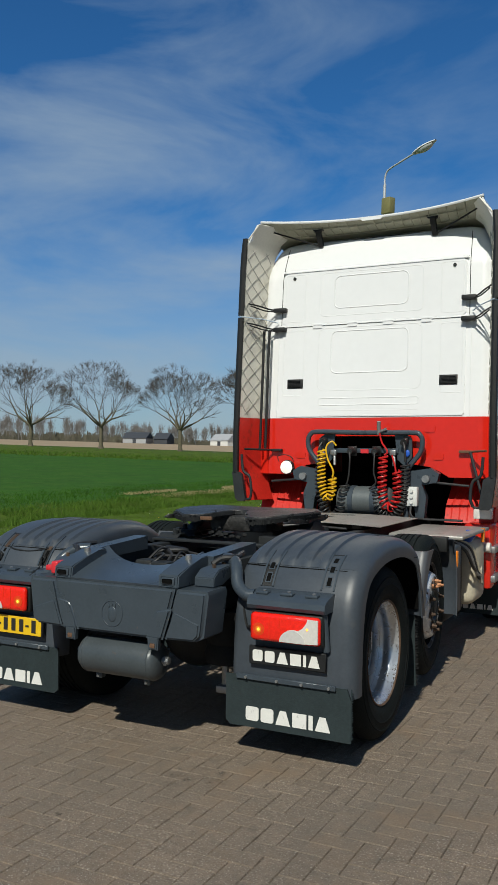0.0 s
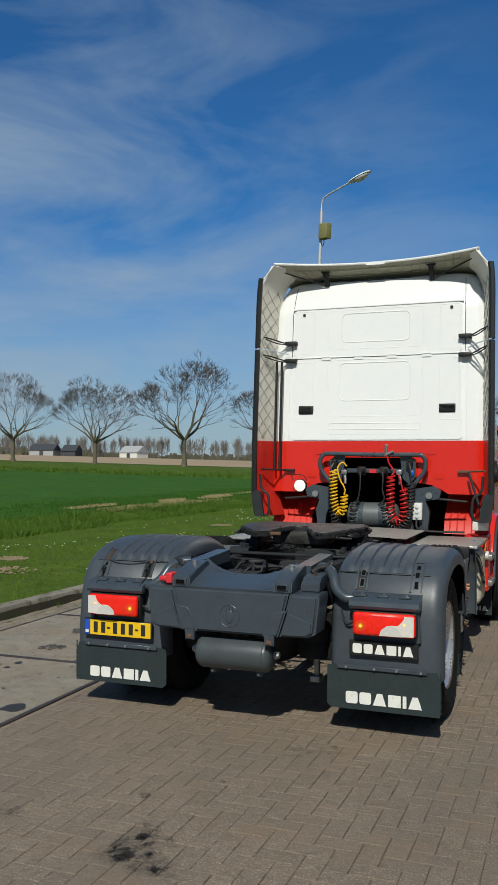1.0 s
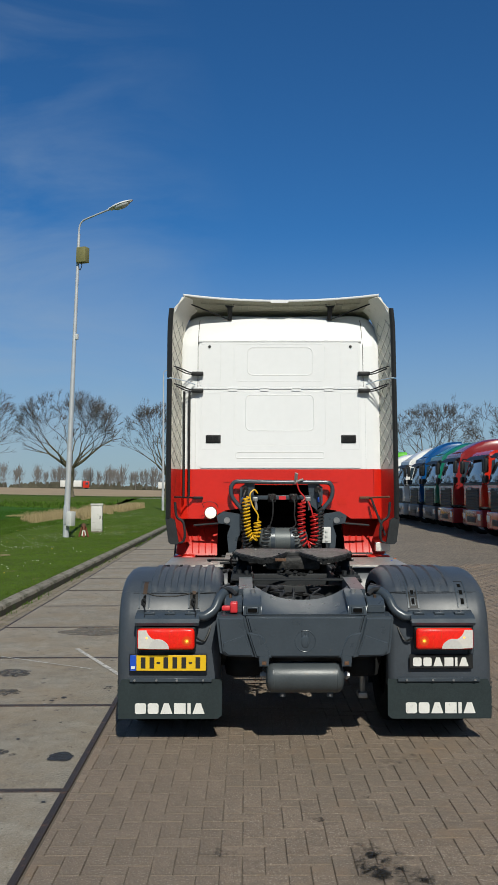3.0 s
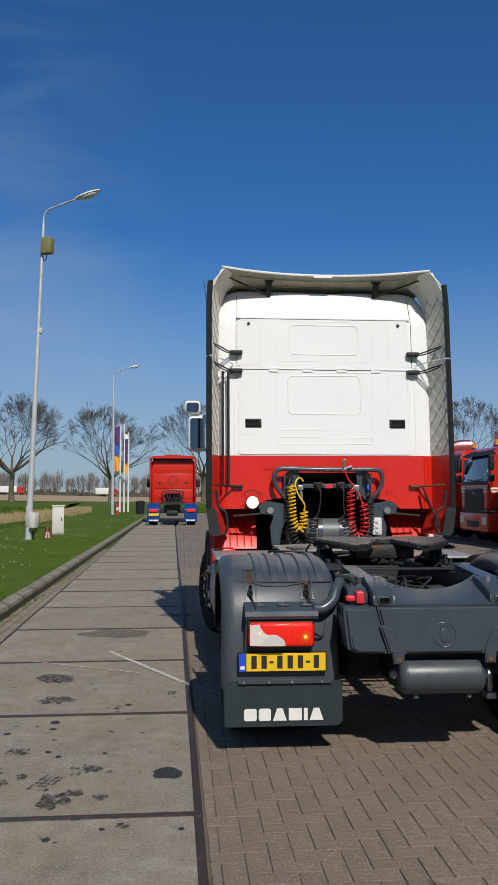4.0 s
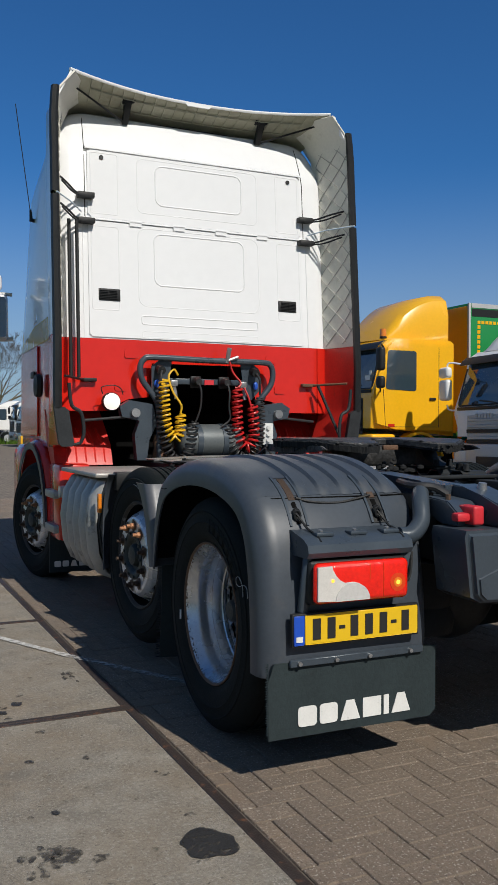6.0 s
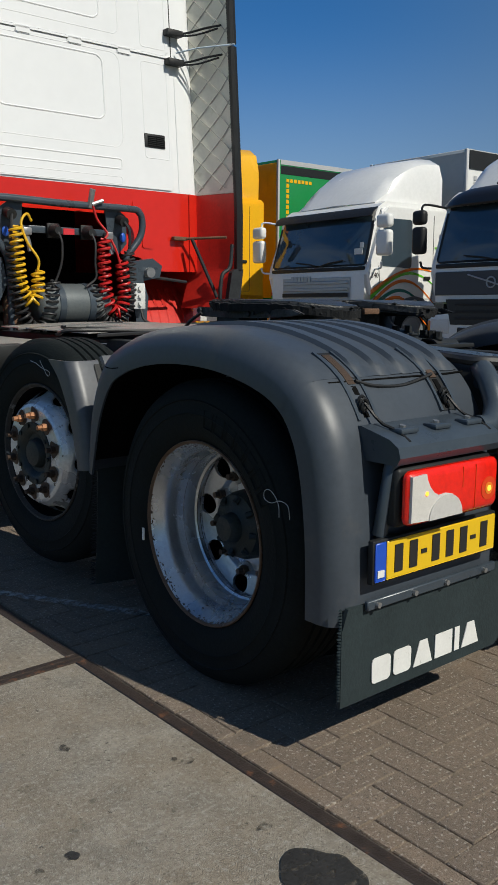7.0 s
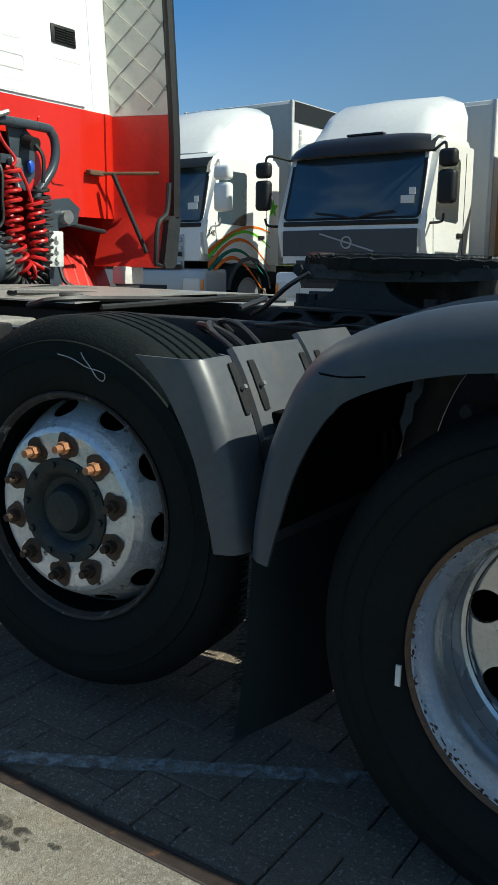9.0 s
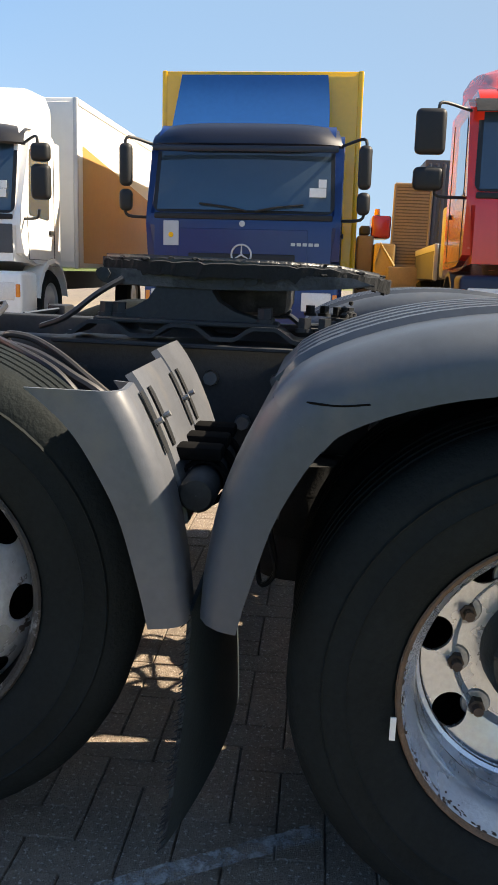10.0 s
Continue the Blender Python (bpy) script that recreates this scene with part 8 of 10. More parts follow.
# the flanks draw in towards the front and upwards
for o in cab.children_recursive:
    if o.name.split(".")[0] in ("upper_shell", "lower_shell", "gold_band", "door", "side_window", "door_handle"):
        for v in o.data.vertices:
            if v.co.y > 4.16:
                v.co.x *= 1 - (v.co.y - 4.16) * (0.030 + 0.045 * max(0.0, v.co.z - 1.9)) / 1.205

# lower red: wheel arch panels, steps, engine shadow block
for s in (-1, 1):
    rows = []
    for i in range(13):
        a = radians(0 + 180 * i / 12)
        y, z = 4.72 + 0.66 * math.cos(a), 0.52 + 0.66 * math.sin(a)
        rows.append([(0.80, y, z), (1.0, y, z), (1.20, y, z), (1.235, y + 0.0, z - 0.02), (1.24, y - 0.02 * math.cos(a), z - 0.05)])
    bm = bmesh.new()
    sheet(bm, rows, 0.01)
    arch = part("front_wheel_arch", mirror_x(bm, s), M_RED, cab, "red front wheel arch")
    bm = bmesh.new()
    rows2 = [[(1.241, r[3][1], r[3][2] - 0.02), (1.262, r[3][1], r[3][2] - 0.01), (1.262, 4.72 + (r[3][1] - 4.72) * 0.90, 0.52 + (r[3][2] - 0.52) * 0.90)] for r in rows]
    sheet(bm, rows2, 0.008)
    part("arch_trim", mirror_x(bm, s), M_GREY, arch)
    bm = bmesh.new()
    prism(bm, [(3.98, 0.98), (4.05, 1.14), (4.40, 1.42), (4.30, 1.16), (4.12, 0.98)], "x", 0.74, 1.20)
    part("arch_panel", mirror_x(bm, s), M_REDIN, arch)
    for k in range(5):
        bm = bmesh.new()
        x = 0.80 + 0.075 * k
        tube(bm, [(x, 4.0, 1.0), (x, 4.06, 1.14), (x + 0.03, 4.2, 1.27)], 0.014, 6)
        part("pressed_rib", mirror_x(bm, s), M_REDIN, arch)
    bm = bmesh.new()
    box(bm, 0.98, 1.225, 3.72, 4.08, 0.42, 1.0, 0.03)
    steps = part("step_box", mirror_x(bm, s), M_RED, cab)
    for z in (0.48, 0.74):
        bm = bmesh.new()
        box(bm, 1.10, 1.262, 3.74, 4.06, z, z + 0.06, 0.01)
        part("step", mirror_x(bm, s), M_STEEL, steps)
    bm = bmesh.new()
    rod(bm, (s * 1.10, 3.66, 0.80), (s * 1.235, 3.66, 0.80), 0.045, seg=14)
    part("side_marker", bm, M_CLEAR, steps)
    bm = bmesh.new()
    prism(bm, [(0.74, 0.14), (1.23, 0.14), (1.23, 0.52), (0.74, 0.52)], "y", 4.03, 4.045)
    fl = part("front_flap", mirror_x(bm, s), M_FLAP, truck)
    word(*((-1.20, -0.84) if s < 0 else (0.84, 1.20)), 0.18, 0.235, 4.028, fl, M_DECAL)
# plain near-black boxes added for the engine's bulk and the shade under the cab
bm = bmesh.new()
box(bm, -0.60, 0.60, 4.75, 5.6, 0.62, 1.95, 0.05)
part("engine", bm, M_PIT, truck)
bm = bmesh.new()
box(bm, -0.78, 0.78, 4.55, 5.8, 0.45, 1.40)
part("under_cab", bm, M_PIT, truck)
bm = bmesh.new()
box(bm, -1.20, 1.20, 5.45, 5.98, 0.38, 1.12, 0.10, 3)
part("front_bumper", bm, M_RED, cab)
bm = bmesh.new()
prism(bm, [(-1.02, 2.12), (1.02, 2.12), (0.98, 3.0), (-0.98, 3.0)], "y", CF - 0.002, CF + 0.006)
part("windscreen", bm, M_GLASS, cab)

# the cab stands a little nose-down on its springs: its back leans forward with height
for o in cab.children_recursive:
    if o.type == "MESH" and o.name.split(".")[0] not in ("front_wheel_arch", "arch_trim", "arch_panel", "pressed_rib", "step_box", "step", "side_marker", "front_bumper"):
        for v in o.data.vertices:
            v.co.y += 0.075 * (max(v.co.z, 1.85) - 2.68)

# cab suspension, hoop, hoses, tank, lamp
for s in (-1, 1):
    bm = bmesh.new()
    prism(bm, [(0.47, 1.46), (0.66, 1.49), (0.74, 1.44), (0.72, 1.36), (0.58, 1.33), (0.62, 1.22), (0.60, 1.02), (0.52, 1.02), (0.50, 1.18), (0.44, 1.30)], "y", 3.78, 3.86)
    su = part("cab_suspension", mirror_x(bm, s), M_GREYM, truck)
    bm = bmesh.new()
    rod(bm, (s * 0.62, 3.74, 1.39), (s * 0.62, 3.78, 1.39), 0.035, seg=16)
    part("bush", bm, M_STEEL, su)
    bm = bmesh.new()
    rod(bm, (s * 0.66, 3.80, 1.36), (s * 1.0, 3.85, 1.33), 0.012, seg=8)
    part("lateral_rod", bm, M_FRAME, su)
    bm = bmesh.new()
    lathe(bm, [(0.01, 1.02), (0.055, 1.02), (0.06, 1.08), (0.05, 1.12), (0.06, 1.16), (0.05, 1.22), (0.01, 1.23)], (s * 0.40, 3.82, 0), "z", 14)
    part("cab_bellow", bm, M_RUST, su)
bm = bmesh.new()
tube(bm, smooth_path([(-0.42, 3.70, 1.0), (-0.42, 3.70, 1.40), (-0.44, 3.70, 1.56), (-0.555, 3.70, 1.72), (-0.575, 3.70, 1.82), (-0.545, 3.70, 1.885), (-0.46, 3.70, 1.905), (0, 3.70, 1.895), (0.47, 3.70, 1.895), (0.555, 3.70, 1.875), (0.580, 3.70, 1.80), (0.555, 3.70, 1.70), (0.45, 3.70, 1.56), (0.43, 3.70, 1.40), (0.43, 3.70, 1.0)], 5), 0.024, 12)
hoop = part("hose_hoop", bm, M_GREYM, truck, "slate-grey tubular hose carrier")
bm = bmesh.new()
box(bm, -0.33, 0.34, 3.715, 3.75, 1.70, 1.745, 0.004)
bar = part("socket_bar", bm, M_GREYM, hoop)
for s in (-1, 1):
    bm = bmesh.new()
    prism(bm, [(0.30, 1.89), (0.40, 1.89), (0.47, 1.84), (0.47, 1.66), (0.40, 1.58), (0.33, 1.64)], "y", 3.735, 3.748)
    gus = part("gusset", mirror_x(bm, s), M_GREYM, hoop)
    bm = bmesh.new()
    rod(bm, (s * 0.41, 3.66, 1.80), (s * 0.41, 3.734, 1.82), 0.034, seg=14)
    so = part("parking_socket", bm, M_BLACK, gus)
    bm = bmesh.new()
    bmesh.ops.create_uvsphere(bm, u_segments=12, v_segments=8, radius=0.026, matrix=Matrix.Translation((s * 0.43, 3.72, 1.70)) @ Matrix.Diagonal((0.9, 0.4, 1.3, 1)))
    part("blue_tag", bm, M_BLUECAP, gus)
for x in (-0.11, 0.135):
    bm = bmesh.new()
    lathe(bm, [(0.001, 3.62), (0.026, 3.62), (0.03, 3.64), (0.042, 3.66), (0.042, 3.71), (0.001, 3.714)], (x, 0, 1.715), "y", 18)
    box(bm, x - 0.045, x + 0.045, 3.69, 3.712, 1.67, 1.765, 0.006)
    sk = part("socket_plug", bm, M_BLACK, bar)
    bm = bmesh.new()
    sx = -1 if x < 0 else 1
    tube(bm, smooth_path([(x, 3.625, 1.705), (x + 0.01, 3.60, 1.64), (x + 0.005, 3.60, 1.52), (x + 0.02 * sx, 3.62, 1.42), (x - 0.05, 3.63, 1.36)], 5), 0.008, 7)
    part("lead", bm, M_BHOSE, sk)
bm = bmesh.new()
box(bm, -0.03, 0.05, 3.708, 3.714, 1.698, 1.738)
part("red_cap", bm, M_HANDLE, bar)
for x in (-0.30, 0.30):
    bm = bmesh.new()
    tube(bm, smooth_path([(x, 3.70, 1.69), (x + 0.01, 3.69, 1.64), (x + 0.015, 3.68, 1.58)], 4), 0.016, 8)
    box(bm, x - 0.03, x + 0.03, 3.67, 3.71, 1.68, 1.73, 0.008)
    part("coupling_head", bm, M_STEEL, bar)
bm = bmesh.new()
tube(bm, smooth_path([(0.16, 3.69, 1.88), (0.165, 3.67, 1.96), (0.17, 3.66, 2.0)], 4), 0.020, 8)
rod(bm, (0.165, 3.67, 1.90), (0.245, 3.66, 1.93), 0.013, seg=8)
part("valve_handle", bm, M_STEEL, hoop)


def coil(path, turns, radius, r, mat, name, label):
    """A helical hose round a smooth path."""
    P = smooth_path(path, 10)
    n = int(turns * 12)
    pts = []
    L = [0.0]
    for a, b in zip(P, P[1:]):
        L.append(L[-1] + (b - a).length)
    for k in range(n + 1):
        d = L[-1] * k / n
        i = max(0, min(len(P) - 2, next((q for q in range(len(L) - 1) if L[q + 1] >= d), len(P) - 2)))
        p = P[i].lerp(P[i + 1], (d - L[i]) / max(1e-6, L[i + 1] - L[i]))
        t = (P[i + 1] - P[i]).normalized()
        u = Vector((0, 1, 0))
        v = t.cross(u).normalized()
        w = k * math.tau / 12
        pts.append(p + radius * (u * math.cos(w) + v * math.sin(w)))
    bm = bmesh.new()
    tube(bm, pts, r, 6)
    return part(name, bm, mat, hoop, label)


coil([(-0.405, 3.63, 1.73), (-0.40, 3.62, 1.55), (-0.385, 3.61, 1.36), (-0.335, 3.60, 1.26), (-0.285, 3.60, 1.31), (-0.275, 3.60, 1.46)], 19, 0.038, 0.0085, M_YHOSE, "coiled_hose", "yellow coiled air hose")
bm = bmesh.new()
tube(bm, smooth_path([(-0.275, 3.60, 1.46), (-0.27, 3.60, 1.53), (-0.33, 3.62, 1.63), (-0.36, 3.64, 1.75), (-0.31, 3.66, 1.81), (-0.27, 3.68, 1.77)], 6), 0.0085, 7)
part("hose_end", bm, M_YHOSE, hoop, "yellow hose end")
coil([(-0.42, 3.64, 1.62), (-0.415, 3.63, 1.36), (-0.37, 3.62, 1.16), (-0.29, 3.62, 1.08), (-0.21, 3.62, 1.14), (-0.175, 3.62, 1.28), (-0.16, 3.62, 1.40)], 24, 0.042, 0.0085, M_BHOSE, "coiled_cable", "black coiled cable")
coil([(0.225, 3.63, 1.68), (0.220, 3.62, 1.50), (0.225, 3.61, 1.32), (0.262, 3.60, 1.205), (0.322, 3.60, 1.20), (0.366, 3.61, 1.29), (0.368, 3.62, 1.40), (0.360, 3.63, 1.54)], 20, 0.040, 0.0095, M_RHOSE, "coiled_hose", "red coiled air hose")
bm = bmesh.new()
tube(bm, smooth_path([(0.235, 3.63, 1.68), (0.26, 3.64, 1.72), (0.20, 3.66, 1.80), (0.17, 3.67, 1.90)], 6), 0.0085, 7)
tube(bm, smooth_path([(0.35, 3.63, 1.52), (0.33, 3.64, 1.60), (0.30, 3.66, 1.68)], 6), 0.0085, 7)
part("hose_end", bm, M_RHOSE, hoop, "red hose end")
coil([(0.155, 3.64, 1.36), (0.17, 3.63, 1.22), (0.24, 3.63, 1.12), (0.33, 3.63, 1.12), (0.41, 3.63, 1.24), (0.43, 3.64, 1.42), (0.43, 3.66, 1.60)], 25, 0.042, 0.0085, M_BHOSE, "coiled_cable", "black coiled cable")
for s in (-1, 1):
    bm = bmesh.new()
    tube(bm, smooth_path([(s * 0.41, 3.66, 1.80), (s * 0.43, 3.63, 1.74), (s * 0.435, 3.64, 1.62)], 5), 0.010, 7)
    part("lead", bm, M_BHOSE, hoop)

bm = bmesh.new()
lathe(bm, [(0.004, -0.27), (0.06, -0.265), (0.12, -0.24), (0.138, -0.21), (0.140, -0.19), (0.140, 0.22), (0.138, 0.24), (0.12, 0.27), (0.06, 0.295), (0.004, 0.30)], (0, 3.82, 1.165), "x", 32)
tk = part("air_reservoir", bm, M_TANKPAINT, truck, "grey-painted steel air reservoir")
for x in (-0.10, 0.12):
    bm = bmesh.new()
    lathe(bm, [(0.1405, x - 0.025), (0.145, x - 0.022), (0.145, x + 0.022), (0.1405, x + 0.025)], (0, 3.82, 1.165), "x", 32)
    part("tank_band", bm, M_GREYM, tk)
hoop.location.y, hoop.location.z = 0.085, -0.075
# sockets and white box
bm = bmesh.new()
box(bm, 0.452, 0.552, 3.71, 3.78, 1.135, 1.315, 0.008)
wb = part("switch_box", bm, M_SOCKET, truck, "pale grey switch box with three knobs")
for z in (1.175, 1.225, 1.278):
    bm = bmesh.new()
    rod(bm, (0.502, 3.692, z), (0.502, 3.71, z), 0.017, 0.014, 12)
    part("knob", bm, M_SOCKET, wb)
bm = bmesh.new()
tube(bm, smooth_path([(0.50, 3.69, 1.135), (0.51, 3.66, 1.06), (0.60, 3.62, 1.03), (1.0, 3.60, 1.03)], 5), 0.011, 7)
part("conduit", bm, M_BHOSE, wb)
# work lamp, unlit: its glass emits a little to imitate the sun's reflection
bm = bmesh.new()
lathe(bm, [(0.001, 3.775), (0.066, 3.770), (0.072, 3.780), (0.072, 3.815), (0.05, 3.865), (0.001, 3.870)], (-0.805, 0, 1.475), "y", 28)
wl_ = part("work_lamp", bm, M_BLACK, truck, "round work lamp with the sun's glint on its glass")
bm = bmesh.new()
lathe(bm, [(0.001, 3.759), (0.045, 3.762), (0.065, 3.7695)], (-0.805, 0, 1.475), "y", 28)
part("lamp_glass", bm, M_WORK, wl_)
bm = bmesh.new()
tube(bm, smooth_path([(-0.88, 3.76, 1.53), (-0.89, 3.75, 1.585), (-0.80, 3.74, 1.60), (-0.74, 3.75, 1.575), (-0.72, 3.76, 1.53)], 4), 0.004, 6)
part("guard_wire", bm, M_BLACK, wl_)
bm = bmesh.new()
box(bm, -0.95, -0.885, CB - 0.006, CB - 0.0015, 1.44, 1.55)
part("label", bm, M_DECAL, truck, "white paper label")
bm = bmesh.new()
box(bm, -1.13, -1.03, CB + 0.012, CB + 0.02, 1.44, 1.53)
part("grille", bm, M_HANDLE, truck)

# catwalk, side boxes
bm = bmesh.new()
rows = [[(x, y, 1.035 + 0.02 * math.exp(-((abs(x) - 0.2) / 0.3) ** 2)) for x in (-0.62, -0.4, -0.15, 0.15, 0.4, 0.62)] for y in (2.45, 2.9, 3.5)]
sheet(bm, rows, 0.006)
part("catwalk", bm, M_ALU, truck, "aluminium tread plate catwalk")
for s in (-1, 1):
    bm = bmesh.new()
    box(bm, s * 0.63, s * 1.23, 2.62, 3.62, 0.955, 0.985, 0.01)
    part("tank_cover", bm, M_ALU, truck, "dull aluminium tank cover")
bm = bmesh.new()
prism(bm, [(-0.62, 0.34), (-1.02, 0.30), (-1.13, 0.36), (-1.185, 0.48), (-1.205, 0.65), (-1.19, 0.82), (-1.15, 0.93), (-1.02, 0.952), (-0.62, 0.952)], "y", 2.62, 3.60)
sidebox = part("side_tank", bm, M_BLACK, truck, "dull silver tank with ribbed cover")
for k in range(5):
    bm = bmesh.new()
    y = 2.67 + 0.185 * k
    rows = []
    for x, z in ((-1.00, 0.945), (-1.13, 0.925), (-1.185, 0.83), (-1.208, 0.65), (-1.19, 0.47), (-1.135, 0.345), (-1.03, 0.295)):
        nx = -1 if z < 0.93 else -0.3
        rows.append([(x + nx * b, y + u, z + (0.012 if z > 0.93 else 0)) for u, b in ((0.0, 0.0), (0.010, 0.030), (0.032, 0.044), (0.065, 0.046), (0.098, 0.044), (0.120, 0.030), (0.130, 0.0))])
    sheet(bm, rows, 0.008)
    part("cover_rib", bm, M_SIDEBOX, sidebox)
bm = bmesh.new()
prism(bm, [(-0.70, 0.36), (-1.04, 0.33), (-1.17, 0.45), (-1.20, 0.65), (-1.17, 0.88), (-1.05, 0.945), (-0.70, 0.945)], "y", 2.47, 2.615)
endp = part("end_cover", bm, M_BLACK, sidebox)
for k in range(11):
    bm = bmesh.new()
    z = 0.40 + 0.05 * k
    box(bm, -1.195 + 0.05 * abs(k - 5) / 5, -1.02, 2.458, 2.4695, z, z + 0.022, 0.003, 1)
    part("louvre", bm, M_FRAME, endp)
bm = bmesh.new()
box(bm, -1.225, -1.203, 2.56, 2.60, 0.74, 0.86, 0.005)
part("side_reflector", bm, M_AMBER, sidebox)
# driver's far flank: battery box, additive tank, lines
bm = bmesh.new()
box(bm, 0.62, 1.12, 2.50, 3.10, 0.32, 0.93, 0.04, 3)
bt = part("battery_box", bm, M_FRAME, truck)
bm = bmesh.new()
box(bm, 1.125, 1.20, 2.46, 2.70, 0.40, 0.92, 0.02, 2)
part("cover", bm, M_GREY, bt)
bm = bmesh.new()
box(bm, 0.70, 1.21, 3.12, 3.58, 0.36, 0.92, 0.09, 4)
ad = part("additive_tank", bm, M_BEIGE, truck, "beige plastic tank with a blue cap")
bm = bmesh.new()
rod(bm, (1.12, 3.18, 0.90), (1.17, 3.16, 0.965), 0.045, seg=16)
part("cap", bm, M_BLUECAP, ad)
for k in range(4):
    bm = bmesh.new()
    tube(bm, smooth_path([(1.10, 2.75 + 0.05 * k, 0.93), (1.20, 2.85 + 0.08 * k, 0.85), (1.23, 3.0 + 0.1 * k, 0.70 - 0.05 * k), (1.22, 3.3, 0.6), (1.18, 3.55, 0.42 + 0.1 * k)], 5), 0.013, 7)
    part("line", bm, (M_BHOSE, M_STEEL, M_BHOSE, M_BEIGE)[k], ad)
for y, z in ((2.44, 0.80), (3.40, 0.90)):
    bm = bmesh.new()
    box(bm, 1.205, 1.232, y, y + 0.045, z - 0.03, z + 0.09, 0.005)
    part("side_reflector", bm, M_AMBER, ad)
bm = bmesh.new()
box(bm, 1.06, 1.22, 3.75, 3.85, 1.04, 1.14, 0.01)
part("side_marker", bm, M_CLEAR, truck)
for k in range(6):
    bm = bmesh.new()
    y0 = 2.05 + 0.22 * k
    tube(bm, smooth_path([(random.uniform(-0.7, 0.7), y0, 1.03), (random.uniform(-0.8, 0.8), y0 + 0.1, 1.06), (random.uniform(-0.8, 0.8), y0 + 0.25, 1.035)], 5), 0.010, 6)
    part("hose", bm, M_BHOSE, truck)

# ---------------------------------------------------------------- row of parked trucks, noses towards the lane
def parked_truck(label, y, x=7.6, w=2.30, L=1.75, z0=0.42, ws=(1.72, 2.52), roof=2.78, cab=P_WHITE, low=None, visor=None, band=None,
                 dome=None, dome_h=0.5, mirror=M_BLACK, mirror_out=0.16, body=None, body_front=P_BOX, body_side=P_BOX, body_h=3.3, body_w=2.5, body_len=7.0,
                 beacons=False, extras=None, badge="round", grille=M_BLACK, wheel_r=0.47, card=True, turn=0.0, tilt=0.0, size=1.0,
                 mirror_w=0.20, small_up=False, body_off=0.0, trim=P_BOXGREY, plain_front=False):
    """A cab-over truck, built nose along +y and turned to face -x."""
    low = low or cab
    visor = visor or M_BLACK
    root = thing("parked_truck", label, "truck", (x, y, 0), 90, "row of parked trucks")
    root.matrix_world = pose(x, y, yard_z(x, y), 0, tilt, 90 + turn) @ Matrix.Diagonal((size, size, size, 1))
    h = w / 2
    k0 = 0.05
    slope = 0.24 * (ws[1] - ws[0]) / 0.8
    prof = [(-L, z0 + 0.45), (-L, roof - 0.06), (-L + 0.08, roof), (-slope - 0.22, roof), (-slope - 0.06, roof - 0.10), (-slope, ws[1] + 0.02), (-0.015, ws[0] - 0.02), (0.0, ws[0] - 0.15), (0.0, z0 + 0.62), (-0.55, z0 + 0.60)]
    bm = bmesh.new()
    prism(bm, prof, "x", -h, h)
    bmesh.ops.bevel(bm, geom=[e for e in bm.edges if all(abs(abs(v.co.x) - h) < 1e-6 for v in e.verts) and e.verts[0].co.x * e.verts[1].co.x > 0], offset=0.10, segments=4, affect="EDGES")
    c = part("cab", bm, cab, root)
    # windscreen
    def on_slope(z, out=0.0):
        f = (z - ws[0]) / (ws[1] - ws[0])
        return -0.015 - (slope - 0.015) * f + out
    bm = bmesh.new()
    hw = h - 0.075
    a = [bm.verts.new((xx * (1 - 0.03 * (zz - ws[0])), on_slope(zz, 0.004), zz)) for xx, zz in rounded(-hw, hw, ws[0], ws[1], 0.09)]
    b = [bm.verts.new(v.co + Vector((0, -0.02, 0))) for v in a]
    bm.faces.new(a)
    bm.faces.new(b[::-1])
    for i in range(len(a)):
        bm.faces.new((a[i], b[i], b[(i + 1) % len(a)], a[(i + 1) % len(a)]))
    scr = part("windscreen", bm, M_BLACK, c)
    rows = [[(hw * 0.955 * q * (1 - 0.03 * (zz - ws[0])), on_slope(zz, 0.006) + 0.055 * (1 - q * q) * (1 - ((zz - ws[0]) / (ws[1] - ws[0]) - 0.5) ** 2 * 2.4), zz) for q in (i / 8 - 1 for i in range(17))] for zz in (ws[0] + 0.03 + (ws[1] - ws[0] - 0.06) * j / 6 for j in range(7))]
    bm = bmesh.new()
    sheet(bm, rows)
    part("pane", bm, M_GLASS, scr)
    for s in (-1, 1):
        bm = bmesh.new()
        tube(bm, smooth_path([(s * 0.05 - 0.1, 0.02, ws[0] + 0.02), (s * 0.25 - 0.1, on_slope(ws[0] + 0.06, 0.065), ws[0] + 0.06), (s * 0.6 - 0.1, on_slope(ws[0] + 0.10, 0.062), ws[0] + 0.10)], 4), 0.012, 6)
        part("wiper", bm, M_BLACK, scr)
    if card:
        for dx, dz, u, v in ((0.0, 0.0, 0.095, 0.050), (0.05, 0.105, 0.045, 0.045)):
            bm = bmesh.new()
            zc = ws[0] + 0.24 + dz
            box(bm, -hw + 0.20 + dx * -1 - u, -hw + 0.20 + dx * -1 + u, on_slope(zc - v, 0.036), on_slope(zc - v, 0.040), zc - v, zc + v)
            part("paper_card", bm, M_DECAL, scr)
    bm = bmesh.new()
    box(bm, -hw + 0.02, hw - 0.02, on_slope(ws[0], -0.01), on_slope(ws[0], 0.03), ws[0] - 0.075, ws[0] - 0.01, 0.015)
    part("cowl", bm, M_BLACK, c)
    # sun visor
    rows = [[(xx, on_slope(z, 0.02) + o, z) for xx in (-hw - 0.02, -hw * 0.5, 0, hw * 0.5, hw + 0.02)] for z, o in ((ws[1] + 0.10, 0.01), (ws[1] + 0.03, 0.09), (ws[1] - 0.05, 0.12))]
